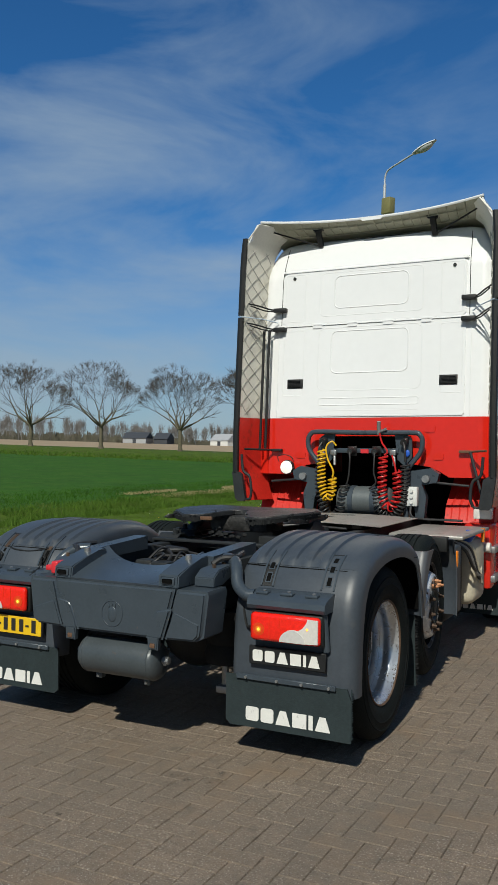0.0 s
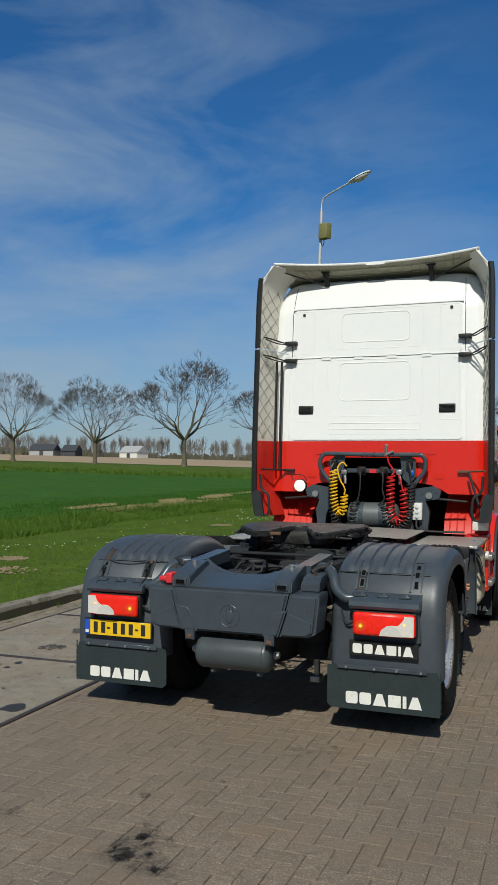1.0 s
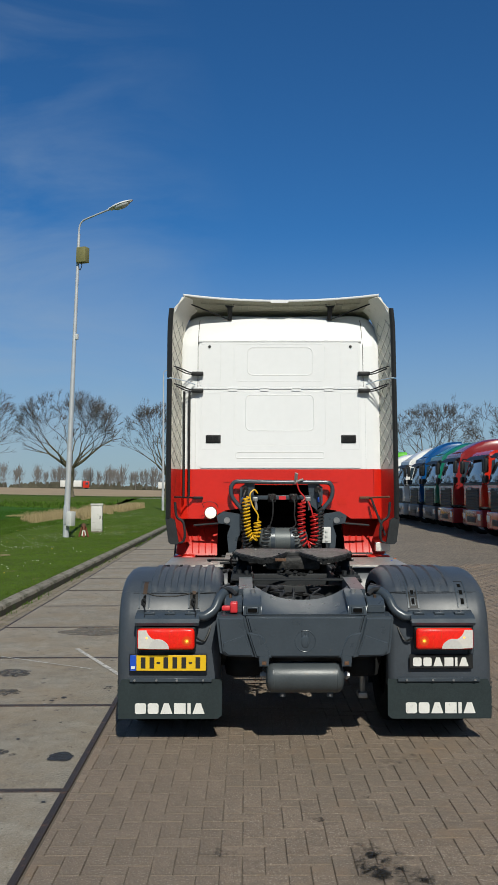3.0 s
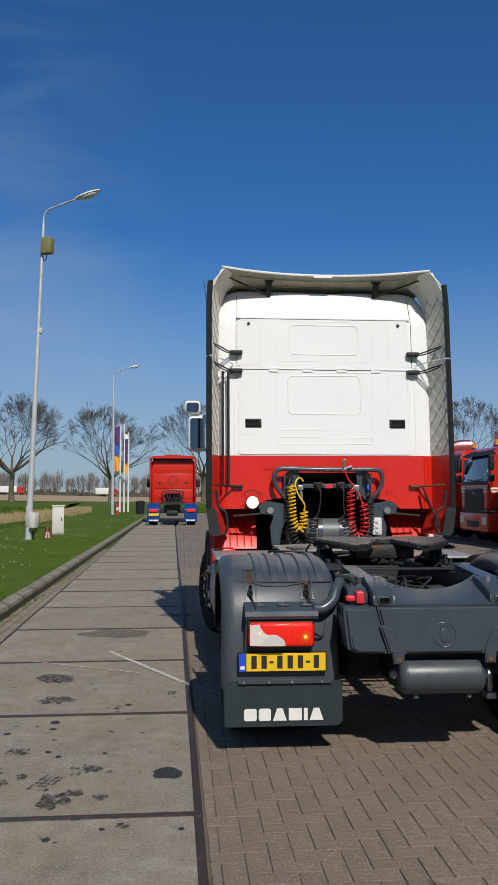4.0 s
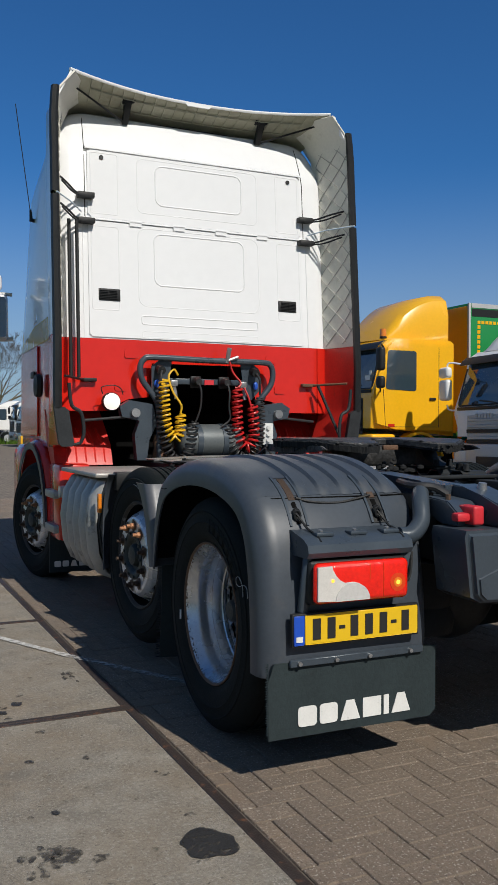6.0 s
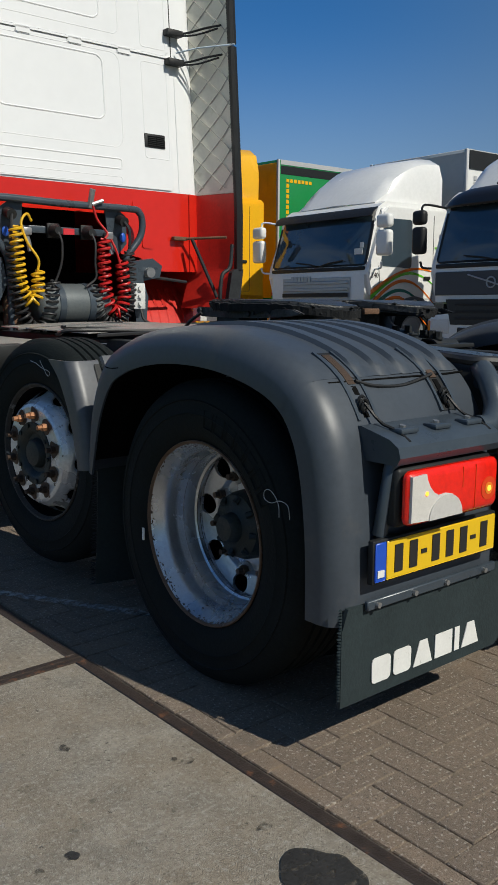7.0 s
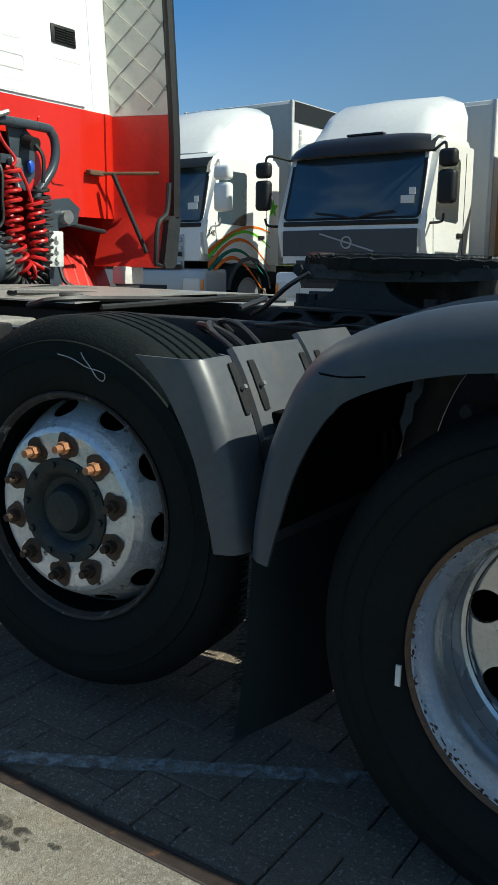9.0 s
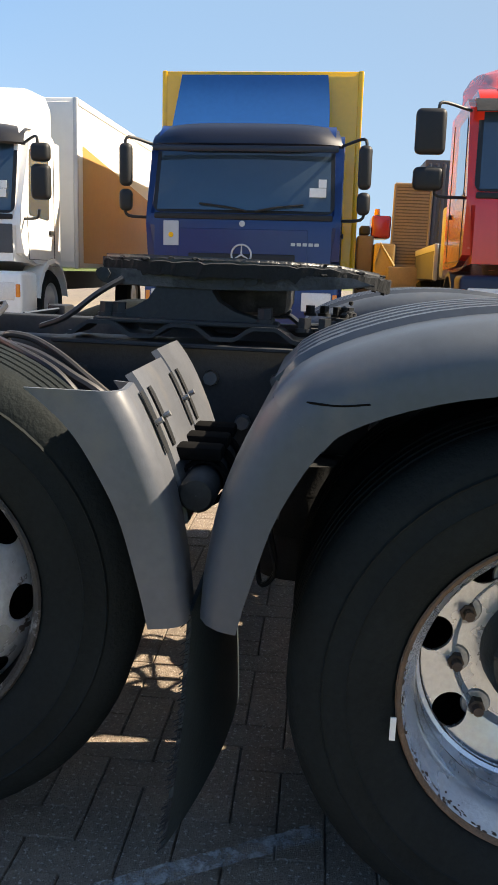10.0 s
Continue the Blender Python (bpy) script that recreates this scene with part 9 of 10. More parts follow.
    bm = bmesh.new()
    sheet(bm, rows, 0.015)
    if extras in (tan_sides, blue_shield):
        bm.free()
    else:
        part("sun_visor", bm, visor, c)
    # side windows, doors, steps
    for s in (-1, 1):
        bm = bmesh.new()
        win = rounded(-min(L * 0.66, 1.06), -0.30, ws[0] - 0.03, ws[1] - 0.07, 0.06)
        prism(bm, [(yy - 0.10 * max(0.0, (zz - ws[0]) * (yy + 0.9)), zz + 0.10 * max(0.0, yy + 0.62) * (zz < ws[0] + 0.2)) for yy, zz in win], "x", s * (h + 0.0015), s * (h + 0.007))
        part("side_window", bm, M_GLASS, c)
        bm = bmesh.new()
        tube(bm, [(s * (h + 0.002), -L * 0.78, ws[1] + 0.03), (s * (h + 0.002), -L * 0.78, z0 + 0.65), (s * (h + 0.002), -0.30, z0 + 0.65), (s * (h + 0.002), -0.24, ws[0])], 0.006, 5)
        part("door_seam", bm, M_BLACK, c)
        bm = bmesh.new()
        box(bm, s * (h + 0.003), s * (h + 0.03), -L * 0.74, -L * 0.74 + 0.16, ws[0] - 0.22, ws[0] - 0.16, 0.01)
        part("door_handle", bm, M_BLACK, c)
        # mirrors
        mo = h + mirror_out
        bm = bmesh.new()
        tube(bm, smooth_path([(s * (h - 0.02), -0.26, ws[1] - 0.02), (s * (mo + 0.02), -0.05, ws[1] + 0.03), (s * (mo + 0.06), -0.02, ws[1] - 0.08)], 4), 0.018, 8)
        arm = part("mirror_arm", bm, mirror, c)
        bm = bmesh.new()
        tube(bm, smooth_path([(s * (h - 0.02), -0.16, ws[0] - 0.06), (s * (mo + 0.02), -0.05, ws[0] - 0.05), (s * (mo + 0.06), -0.02, ws[0] + 0.05)], 4), 0.018, 8)
        part("mirror_arm", bm, mirror, c)
        for za, zb in ((ws[1] - 0.27, ws[1] - 0.05), (ws[1] - 0.72, ws[1] - 0.30)) if small_up else ((ws[1] - 0.52, ws[1] - 0.04), (ws[0] + 0.00, ws[0] + 0.25)):
            bm = bmesh.new()
            box(bm, s * (mo - 0.03), s * (mo - 0.03 + mirror_w), -0.10, 0.05, za, zb, 0.06, 4)
            part("mirror_shell", bm, mirror, arm)
    # front panel: grille bars, lamps, bumper
    zg0, zg1 = z0 + 0.40, ws[0] - 0.16
    if band:
        bm = bmesh.new()
        box(bm, -hw + 0.02, hw - 0.02, 0.002, 0.016, zg1 - 0.32, zg1 + 0.03, 0.006, 1)
        part("front_panel", bm, band, c)
        zg1 -= 0.38
    bm = bmesh.new()
    box(bm, -hw * 0.72, hw * 0.72, 0.002, 0.014, zg0 + 0.10, zg1 - 0.02, 0.006, 1)
    gr = part("grille", bm, grille, c)
    n = 0 if plain_front else max(2, int((zg1 - zg0 - 0.12) / 0.12))
    for i in range(n):
        bm = bmesh.new()
        zz = zg0 + 0.13 + (zg1 - zg0 - 0.18) * (i + 0.5) / n
        prism(bm, [(0.015, zz - 0.03), (0.040, zz - 0.02), (0.040, zz + 0.015), (0.015, zz + 0.03)], "x", -hw * 0.69, hw * 0.69)
        part("grille_bar", bm, grille, gr)
    bm = bmesh.new()
    if badge == "round":
        tube(bm, [(0.085 * math.cos(a), 0.024, ws[0] - 0.30 + 0.085 * math.sin(a)) for a in (i * math.tau / 20 for i in range(21))], 0.010, 6, False)
    elif badge == "bar":
        tube(bm, [(-0.42, 0.022, ws[0] - 0.42), (0.42, 0.022, ws[0] - 0.18)], 0.012, 6)
        tube(bm, [(0.075 * math.cos(a), 0.026, ws[0] - 0.30 + 0.075 * math.sin(a)) for a in (i * math.tau / 20 for i in range(21))], 0.012, 6, False)
    else:
        for i in range(6):
            b2 = bmesh.new()
            box(b2, hw * 0.52 - 0.09 * i - 0.07, hw * 0.52 - 0.09 * i, 0.016, 0.024, ws[0] - 0.24, ws[0] - 0.15)
            part("badge_bar", b2, P_SILVER, c)
    if badge == "word" or plain_front:
        bm.free()
    else:
        part("badge", bm, P_SILVER, c)
    bm = bmesh.new()
    box(bm, -h - 0.015, h + 0.015, -0.55, 0.05, z0 - 0.08, z0 + 0.50, 0.06, 3)
    bp = part("bumper", bm, low, root)
    for s in (-1, 1):
        bm = bmesh.new()
        box(bm, s * (h - 0.42), s * (h - 0.07), 0.035, 0.058, z0 + 0.14, z0 + 0.36, 0.02, 3)
        part("headlight", bm, M_CLEAR, bp)
        bm = bmesh.new()
        box(bm, s * (h - 0.06), s * (h - 0.005), 0.02, 0.056, z0 + 0.18, z0 + 0.34, 0.01)
        part("indicator", bm, M_AMBER, bp)
    bm = bmesh.new()
    box(bm, -0.55, 0.55, 0.051, 0.060, z0 + 0.05, z0 + 0.24, 0.01)
    part("lower_intake", bm, M_BLACK, bp)
    # chassis and wheels
    bm = bmesh.new()
    box(bm, -0.42, 0.42, -L - body_len, -0.6, 0.62, 0.92)
    part("chassis", bm, M_FRAME, root)
    for yy in (-1.15, -L - body_len * 0.62):
        for s in (-1, 1):
            bm = bmesh.new()
            lathe(bm, [(0.02, s * (h - 0.06)), (0.12, s * (h - 0.02)), (0.26, s * (h - 0.05)), (0.30, s * (h - 0.02))], (0, yy, wheel_r), "x", 20)
            rim = part("rim", bm, P_SILVER, None)
            bm = bmesh.new()
            lathe(bm, [(0.29, s * (h - 0.03)), (0.34, s * h), (wheel_r - 0.05, s * h), (wheel_r, s * (h - 0.05)), (wheel_r, s * (h - 0.28)), (0.29, s * (h - 0.30))], (0, yy, wheel_r), "x", 28)
            t = part("wheel", bm, M_TYRE, root)
            rim.parent = t
    for s in (-1, 1):
        rows = []
        for i in range(9):
            a = radians(10 + 160 * i / 8)
            rows.append([(s * (h - 0.25), -1.15 + 0.62 * math.cos(a), wheel_r + 0.62 * math.sin(a)), (s * (h + 0.02), -1.15 + 0.62 * math.cos(a), wheel_r + 0.62 * math.sin(a)), (s * (h + 0.025), -1.15 + 0.57 * math.cos(a), wheel_r + 0.57 * math.sin(a))])
        bm = bmesh.new()
        sheet(bm, rows, 0.01)
        part("wheel_arch", bm, M_GREY if low is not cab else low, root)
    # roof deflector
    if dome:
        rows = []
        for i in range(10):
            f = i / 9
            zt = roof + dome_h * math.sin(min(1.0, f * 1.15) * math.pi / 2) ** 0.9
            wd = hw * (0.80 + 0.18 * f)
            yy = -slope - 0.20 - (L - slope - 0.35) * f
            row = [(-wd, yy, roof - 0.01), (-wd, yy, roof + (zt - roof) * 0.55), (-wd * 0.93, yy, roof + (zt - roof) * 0.86), (-wd * 0.75, yy, zt), (0, yy, zt + 0.02), (wd * 0.75, yy, zt), (wd * 0.93, yy, roof + (zt - roof) * 0.86), (wd, yy, roof + (zt - roof) * 0.55), (wd, yy, roof - 0.01)]
            rows.append(row)
        bm = bmesh.new()
        sheet(bm, rows, 0.015)
        part("roof_deflector", bm, dome, root)
    if beacons:
        for s in (-1, 1):
            bm = bmesh.new()
            rod(bm, (s * hw * 0.86, -slope - 0.12, roof), (s * hw * 0.86, -slope - 0.12, roof + 0.04), 0.075, seg=14)
            bc = part("beacon_base", bm, M_BLACK, root)
            bm = bmesh.new()
            rod(bm, (s * hw * 0.86, -slope - 0.12, roof + 0.041), (s * hw * 0.86, -slope - 0.12, roof + 0.20), 0.07, 0.062, 14)
            part("beacon", bm, M_AMBER, bc)
    if body:
        bm = bmesh.new()
        by = -L - body
        box(bm, body_off - body_w / 2, body_off + body_w / 2, by - body_len, by, 0.98, body_h, 0.02)
        bx = part("cargo_box", bm, body_side, root)
        bm = bmesh.new()
        box(bm, body_off - body_w / 2 + 0.06, body_off + body_w / 2 - 0.06, by + 0.0025, by + 0.012, 1.06, body_h - 0.06, 0.003, 1)
        part("front_wall", bm, body_front, bx)
        for s in (-1, 1):
            bm = bmesh.new()
            box(bm, body_off + s * (body_w / 2 - 0.06), body_off + s * (body_w / 2 + 0.006), by - 0.04, by + 0.014, 0.97, body_h + 0.006, 0.015)
            part("corner_post", bm, trim, bx)
            bm = bmesh.new()
            box(bm, body_off + s * (body_w / 2 + 0.0025), body_off + s * (body_w / 2 + 0.010), by - body_len, by - 0.05, body_h - 0.10, body_h, 0.003, 1)
            part("top_rail", bm, trim, bx)
    if extras:
        extras(root, c, h, L, ws, roof)
    return root


def brow(h, ws, roof):
    """A visor that curves across the cab's front and runs into its roof."""
    lift = roof - ws[1]
    rows = []
    for z, y in ((ws[1] - 0.045, -0.10), (ws[1] - 0.02, -0.08), (ws[1] + lift * 0.35, -0.10), (ws[1] + lift * 0.75, -0.20), (roof + 0.02, -0.36), (roof + 0.03, -0.52)):
        rows.append([(h * q * (1 - 0.05 * max(0.0, z - ws[1]) / lift), y - 0.17 * abs(q) ** 5, z - 0.05 * abs(q) ** 4 * (z > ws[1] + 0.05)) for q in (i / 8 - 1 for i in range(17))])
    return sheet(bmesh.new(), rows, 0.012)


def tan_sides(root, c, h, L, ws, roof):
    part("roof_brow", brow(h - 0.01, ws, roof), P_BROW, c, "dark grey roof brow")
    bm = bmesh.new()
    box(bm, -0.28, 0.28, -0.50, -0.40, roof + 0.035, roof + 0.065, 0.01)
    part("roof_hatch_edge", bm, P_BROW, c)
    bm = bmesh.new()
    prism(bm, [(-0.78, 1.08), (-0.68, 0.70), (0.68, 0.70), (0.78, 1.08)], "y", 0.052, 0.062)
    low = part("lower_grille", bm, P_BROW, c, "black lower grille")
    for zz in (0.80, 0.90, 1.0):
        bm = bmesh.new()
        box(bm, -0.60, 0.60, 0.063, 0.072, zz - 0.02, zz + 0.02, 0.004, 1)
        part("grille_bar", bm, M_BLACK, low)
    for s in (-1, 1):
        bm = bmesh.new()
        prism(bm, [(-L - 0.60, 1.05), (-L - 7.2, 1.05), (-L - 7.2, 2.05), (-L - 0.60, 2.72)], "x", s * 1.2515, s * 1.255)
        part("tan_print", bm, P_TAN, root, "tan printed area of the box")
    # maker's mark in the upper corner of the box front
    bm = bmesh.new()
    prism(bm, [(-1.17, 3.04), (-0.98, 3.04), (-1.02, 3.20)], "y", -L - 0.358, -L - 0.350)
    part("print_mark", bm, P_BLUE, root, smooth=0)
    bm = bmesh.new()
    box(bm, -1.17, -0.98, -L - 0.358, -L - 0.350, 2.96, 3.01)
    part("print_mark", bm, P_BLUE, root, smooth=0)
    bm = bmesh.new()
    prism(bm, [(-1.05, 2.95), (-0.75, 2.95), (-0.75, 3.20)], "y", -L - 0.37, -L - 0.355)
    part("builder_mark", bm, P_DKGREY, root)
    bm = bmesh.new()
    box(bm, -1.06, -0.76, -L - 0.354, -L - 0.35, 3.02, 3.12)
    part("builder_bar", bm, P_BLUE, root)


def blue_shield(root, c, h, L, ws, roof):
    part("roof_brow", brow(h - 0.01, ws, roof), P_NAVYDARK, c, "near-black sun visor and roof edge")
    rows = []
    for i in range(7):
        f = i / 6
        wd = 1.0 - 0.05 * f ** 2
        rows.append([(xx * wd + 0.08, -L + 0.42 - 0.42 * math.sin(f * 1.3), roof + 0.08 + 0.74 * f) for xx in (-1, -0.5, 0, 0.5, 1)])
    bm = bmesh.new()
    sheet(bm, rows, 0.02)
    part("wind_deflector", bm, P_BLUE, root, "blue wind deflector")
    for xx in (-0.6, -0.2, 0.2, 0.6):
        bm = bmesh.new()
        rod(bm, (xx, -L + 0.40, roof - 0.02), (xx, -L + 0.45, roof + 0.08), 0.018, seg=6)
        part("stay", bm, M_BLACK, root)
    bm = bmesh.new()
    box(bm, 0.74, 0.92, 0.016, 0.022, ws[0] - 0.38, ws[0] - 0.10, 0.004, 1)
    pc = part("plate", bm, P_BOXGREY, c, "pale plate with a yellow dot")
    bm = bmesh.new()
    rod(bm, (0.83, 0.0225, ws[0] - 0.26), (0.83, 0.0245, ws[0] - 0.26), 0.03, seg=16)
    part("dot", bm, P_YELLOW, pc)
    bm = bmesh.new()
    zc = ws[0] - 0.47
    tube(bm, [(0.115 * math.cos(a), 0.026, zc + 0.115 * math.sin(a)) for a in (i * math.tau / 28 for i in range(29))], 0.012, 6, False)
    for i in range(3):
        a = math.pi / 2 + i * math.tau / 3
        rod(bm, (0, 0.028, zc), (0.108 * math.cos(a), 0.026, zc + 0.108 * math.sin(a)), 0.013, 0.004, 6)
    part("ring_badge", bm, P_SILVER, c)
    bm = bmesh.new()
    rod(bm, (0, 0.004, ws[0] - 0.12), (0, 0.012, ws[0] - 0.12), 0.035, seg=18)
    part("round_badge", bm, P_SILVER, c)
    for i in range(5):
        bm = bmesh.new()
        box(bm, -0.62 - 0.068 * i, -0.57 - 0.068 * i, 0.016, 0.019, ws[0] - 0.36, ws[0] - 0.325)
        part("name_bar", bm, P_SILVER, c, smooth=0)
    bm = bmesh.new()
    box(bm, -0.62, 0.62, 0.016, 0.024, ws[0] - 0.66, ws[0] - 0.46, 0.01)
    part("mesh_grille", bm, M_BLACK, c)
    bm = bmesh.new()
    box(bm, -h + 0.06, h - 0.06, -0.075, -0.06, ws[1] - 0.115, ws[1] - 0.045, 0.01)
    part("visor_strip", bm, P_NAVYDARK, c)


def swirls(root, c, h, L, ws, roof):
    for k, (mat, dz) in enumerate(((P_ORANGE, 0.05), (P_LIME, -0.03), (P_ORANGE, -0.16), (P_TEAL, -0.24), (P_ORANGE, -0.36))):
        for s in (-1, 1):
            pts = [(s * (h + 0.004), -0.05 - 1.7 * f, ws[0] - 0.50 + dz + 0.42 * math.sin(f * (2.2 + 0.5 * k)) * (1 if k < 3 else 0.8)) for f in (i / 14 for i in range(15))]
            bm = bmesh.new()
            sheet(bm, [[(p[0], p[1], p[2] - 0.042 * (1 - i / 18)) for i, p in enumerate(pts)], [(p[0], p[1], p[2] + 0.042 * (1 - i / 18)) for i, p in enumerate(pts)]], 0.002)
            part("swirl", bm, mat, c)
    bm = bmesh.new()
    pts = []
    for i in range(10):
        r = 0.17 if i % 2 == 0 else 0.075
        a = math.pi / 2 + i * math.pi / 5
        pts.append((-L + 0.28 + r * math.cos(a), ws[0] + 0.30 + r * math.sin(a)))
    for s in (-1, 1):
        b2 = bmesh.new()
        prism(b2, pts, "x", s * (h + 0.002), s * (h + 0.006))
        part("star", b2, P_LIME, c)
    bm.free()
    # fleet number on the front corner of the door
    txt = bpy.data.curves.new("fleet_number", "FONT")
    txt.body, txt.size, txt.extrude = "340", 0.12, 0.002
    txt.materials.append(M_INK)
    ob = new("fleet_number", txt)
    ob.parent = c
    ob.matrix_local = Matrix(((0, 0, -1, -h - 0.004), (-1, 0, 0, -0.06), (0, 1, 0, ws[0] - 0.20), (0, 0, 0, 1)))
    # black bands of the trailer
    b2 = bmesh.new()
    box(b2, 0.42 - 1.268, 0.42 - 1.262, -L - 13.0, -L - 1.06, 3.50, 3.84)
    part("dark_band", b2, M_BLACK, root)
    for i in range(4):
        b2 = bmesh.new()
        box(b2, 0.42 - 1.264, 0.42 - 1.2565, -L - 1.30, -L - 1.22, 3.30 - 0.11 * i, 3.38 - 0.11 * i)
        part("print_bar", b2, P_BOXGREY, root, smooth=0)
    for zz in (0.70, 0.92, 1.12):
        b2 = bmesh.new()
        box(b2, -h * 0.66, h * 0.66, 0.041, 0.046, zz - 0.035, zz + 0.035, 0.004, 1)
        part("intake", b2, M_BLACK, c)


def white_stripes(root, c, h, L, ws, roof):
    for dz in (0.0, -0.09):
        bm = bmesh.new()
        box(bm, -h + 0.08, h - 0.08, 0.003, 0.010, ws[0] - 0.22 + dz, ws[0] - 0.165 + dz)
        part("stripe", bm, M_DECAL, c)
        for s in (-1, 1):
            bm = bmesh.new()
            box(bm, s * (h + 0.002), s * (h + 0.008), -L + 0.1, -0.08, ws[0] - 0.22 + dz, ws[0] - 0.165 + dz)
            part("stripe", bm, M_DECAL, c)


def sky_panel(root, c, h, L, ws, roof):
    bm = bmesh.new()
    rows = [[(xx, -0.9 - 0.12 * f, roof + 0.02 + 0.55 * f) for xx in (-0.75, 0, 0.75)] for f in (0, 0.5, 1)]
    sheet(bm, rows, 0.02)
    part("roof_panel", bm, P_RED, root)


def yellow_body_marks(root, c, h, L, ws, roof):
    # dark rail and dashed yellow corner mark on the sides of the trailer
    for s in (-1, 1):
        bm = bmesh.new()
        box(bm, 0.35 + s * 1.2515, 0.35 + s * 1.256, -L - 12.4, -L - 0.66, 3.66, 3.83)
        part("dark_rail", bm, M_BLACK, root)
        for k in range(7):
            bm = bmesh.new()
            box(bm, 0.35 + s * 1.2515, 0.35 + s * 1.256, -L - 0.90 - 0.11 * k, -L - 0.82 - 0.11 * k, 3.50, 3.57)
            part("reflective_mark", bm, P_YELLOW, root, smooth=0)
            bm = bmesh.new()
            box(bm, 0.35 + s * 1.2515, 0.35 + s * 1.256, -L - 0.90, -L - 0.82, 3.39 - 0.11 * k, 3.47 - 0.11 * k)
            part("reflective_mark", bm, P_YELLOW, root, smooth=0)
    for s in (-1, 1):
        bm = bmesh.new()
        box(bm, s * (h + 0.002), s * (h + 0.006), -0.52, -0.36, ws[0] - 0.78, ws[0] - 0.72)
        part("sticker", bm, P_RED, c)
    bm = bmesh.new()
    prism(bm, [(0.35, roof + 0.52), (0.75, roof + 0.54), (0.78, roof + 0.60), (0.40, roof + 0.58)], "y", -0.62, -0.60)
    part("name_mark", bm, M_DECAL, root)


def crane(root, c, h, L, ws, roof):
    bm = bmesh.new()
    box(bm, 0.10, 0.70, -L - 1.0, -L - 0.5, 0.9, 3.0, 0.03)
    mast = part("crane_mast", bm, M_FRAME, root, "dark loader crane folded behind the cab")
    for k in range(6):
        bm = bmesh.new()
        tube(bm, smooth_path([(0.7 + 0.04 * k, -L - 0.4, 1.2), (0.85 + 0.05 * k, -L - 0.35, 1.9 + 0.1 * k), (0.75, -L - 0.45, 2.7)], 4), 0.02, 6)
        part("hydraulic_hose", bm, (M_BHOSE, M_YHOSE)[k % 2], mast)
    bm = bmesh.new()
    box(bm, 0.9, 1.2, -L - 0.9, -L - 0.5, 1.0, 2.0, 0.05)
    part("crane_arm", bm, M_STEEL, mast)


parked_truck("red cab-over truck with tall black mirrors and a folded crane", -1.94, 8.27, 2.5, 2.1, 0.55, (1.95, 2.85), 3.1, P_RED, P_NAVY, dome=P_RED, dome_h=0.45, mirror_out=0.30, mirror_w=0.33, extras=crane, body=1.2, body_front=P_TARP, body_side=P_TARP, body_h=1.5, badge="word", turn=-1.6, tilt=0.9, size=1.10)
parked_truck("dark blue box truck with a yellow box and blue wind deflector", 2.13, 8.10, 2.26, 1.62, 0.42, (1.66, 2.46), 2.68, P_BLUECAB, visor=P_NAVY, body=0.15, body_front=P_YELLOW, body_side=P_YELLOW, body_h=3.58, body_w=2.64, extras=blue_shield, mirror_out=0.20, mirror_w=0.15, grille=P_BLUECAB, plain_front=True, trim=P_YELLOW, turn=-1.5, tilt=0.97, size=1.055)
parked_truck("white box truck with a dark grey front and tan printed box", 5.99, 8.0, 2.26, 1.62, 0.42, (1.62, 2.50), 2.72, P_WHITE, band=P_DKGREY, visor=P_BROW, dome=P_WHITE, dome_h=0.60, body=0.36, body_front=P_BOX, body_side=P_BOX, body_h=3.34, body_w=2.5, extras=tan_sides, badge="bar", mirror_out=0.18, mirror_w=0.24, small_up=True, turn=-1.4, tilt=0.98)
# grey front wall on this white trailer: the west face's shade as colour
parked_truck("white truck with orange and green swirls and a pale trailer", 9.69, 8.04, 2.58, 2.1, 0.40, (1.60, 2.46), 2.68, P_WHITE, P_SILVER, mirror=P_WHITE, dome=P_WHITE, dome_h=0.84, body=1.0, body_front=P_BOXGREY, body_side=P_BOX, body_h=3.86, body_len=12, body_off=0.42, mirror_w=0.30, mirror_out=0.20, small_up=True, extras=swirls, badge="word", grille=P_SILVER, turn=-1.2, tilt=0.84, size=0.995)
parked_truck("yellow truck with two amber beacons and a green trailer", 13.55, 7.05, 2.45, 2.1, 0.55, (1.98, 2.86), 3.05, P_YELLOW, dome=P_YELLOW, dome_h=1.0, body=0.6, body_off=0.35, body_front=P_YELLOW, body_side=P_GREEN, body_h=3.95, body_len=12, beacons=True, extras=yellow_body_marks, badge="word")
parked_truck("green and white truck with a silver grille", 17.3, 7.6, 2.45, 2.0, 0.50, (1.85, 2.62), 2.85, P_GREEN, P_SILVER, visor=P_WHITE, body=0.9, body_front=P_BOX, body_side=P_GREEN, body_h=3.4, grille=P_SILVER, badge="word")
parked_truck("red truck with two white stripes and a tilted roof panel", 20.9, 7.5, 2.48, 2.2, 0.50, (1.92, 2.78), 3.0, P_RED, extras=lambda *a: (white_stripes(*a), sky_panel(*a)), body=None, badge="bar", beacons=True)
parked_truck("red truck with a dark windscreen and black visor", 24.4, 7.6, 2.48, 2.2, 0.50, (1.92, 2.78), 3.05, P_RED, P_DKRED, body=None, badge="word")
parked_truck("dark red truck with a black sun visor", 28.0, 7.5, 2.48, 2.2, 0.50, (1.92, 2.82), 3.15, P_DKRED, body=None, badge="word", dome=P_DKRED, dome_h=0.5)
parked_truck("teal truck with a black front and red bumper", 31.5, 7.6, 2.48, 2.2, 0.50, (1.92, 2.82), 3.2, P_TEAL, P_DKGREY, body=None, dome=P_TEAL, dome_h=0.5, badge="word")
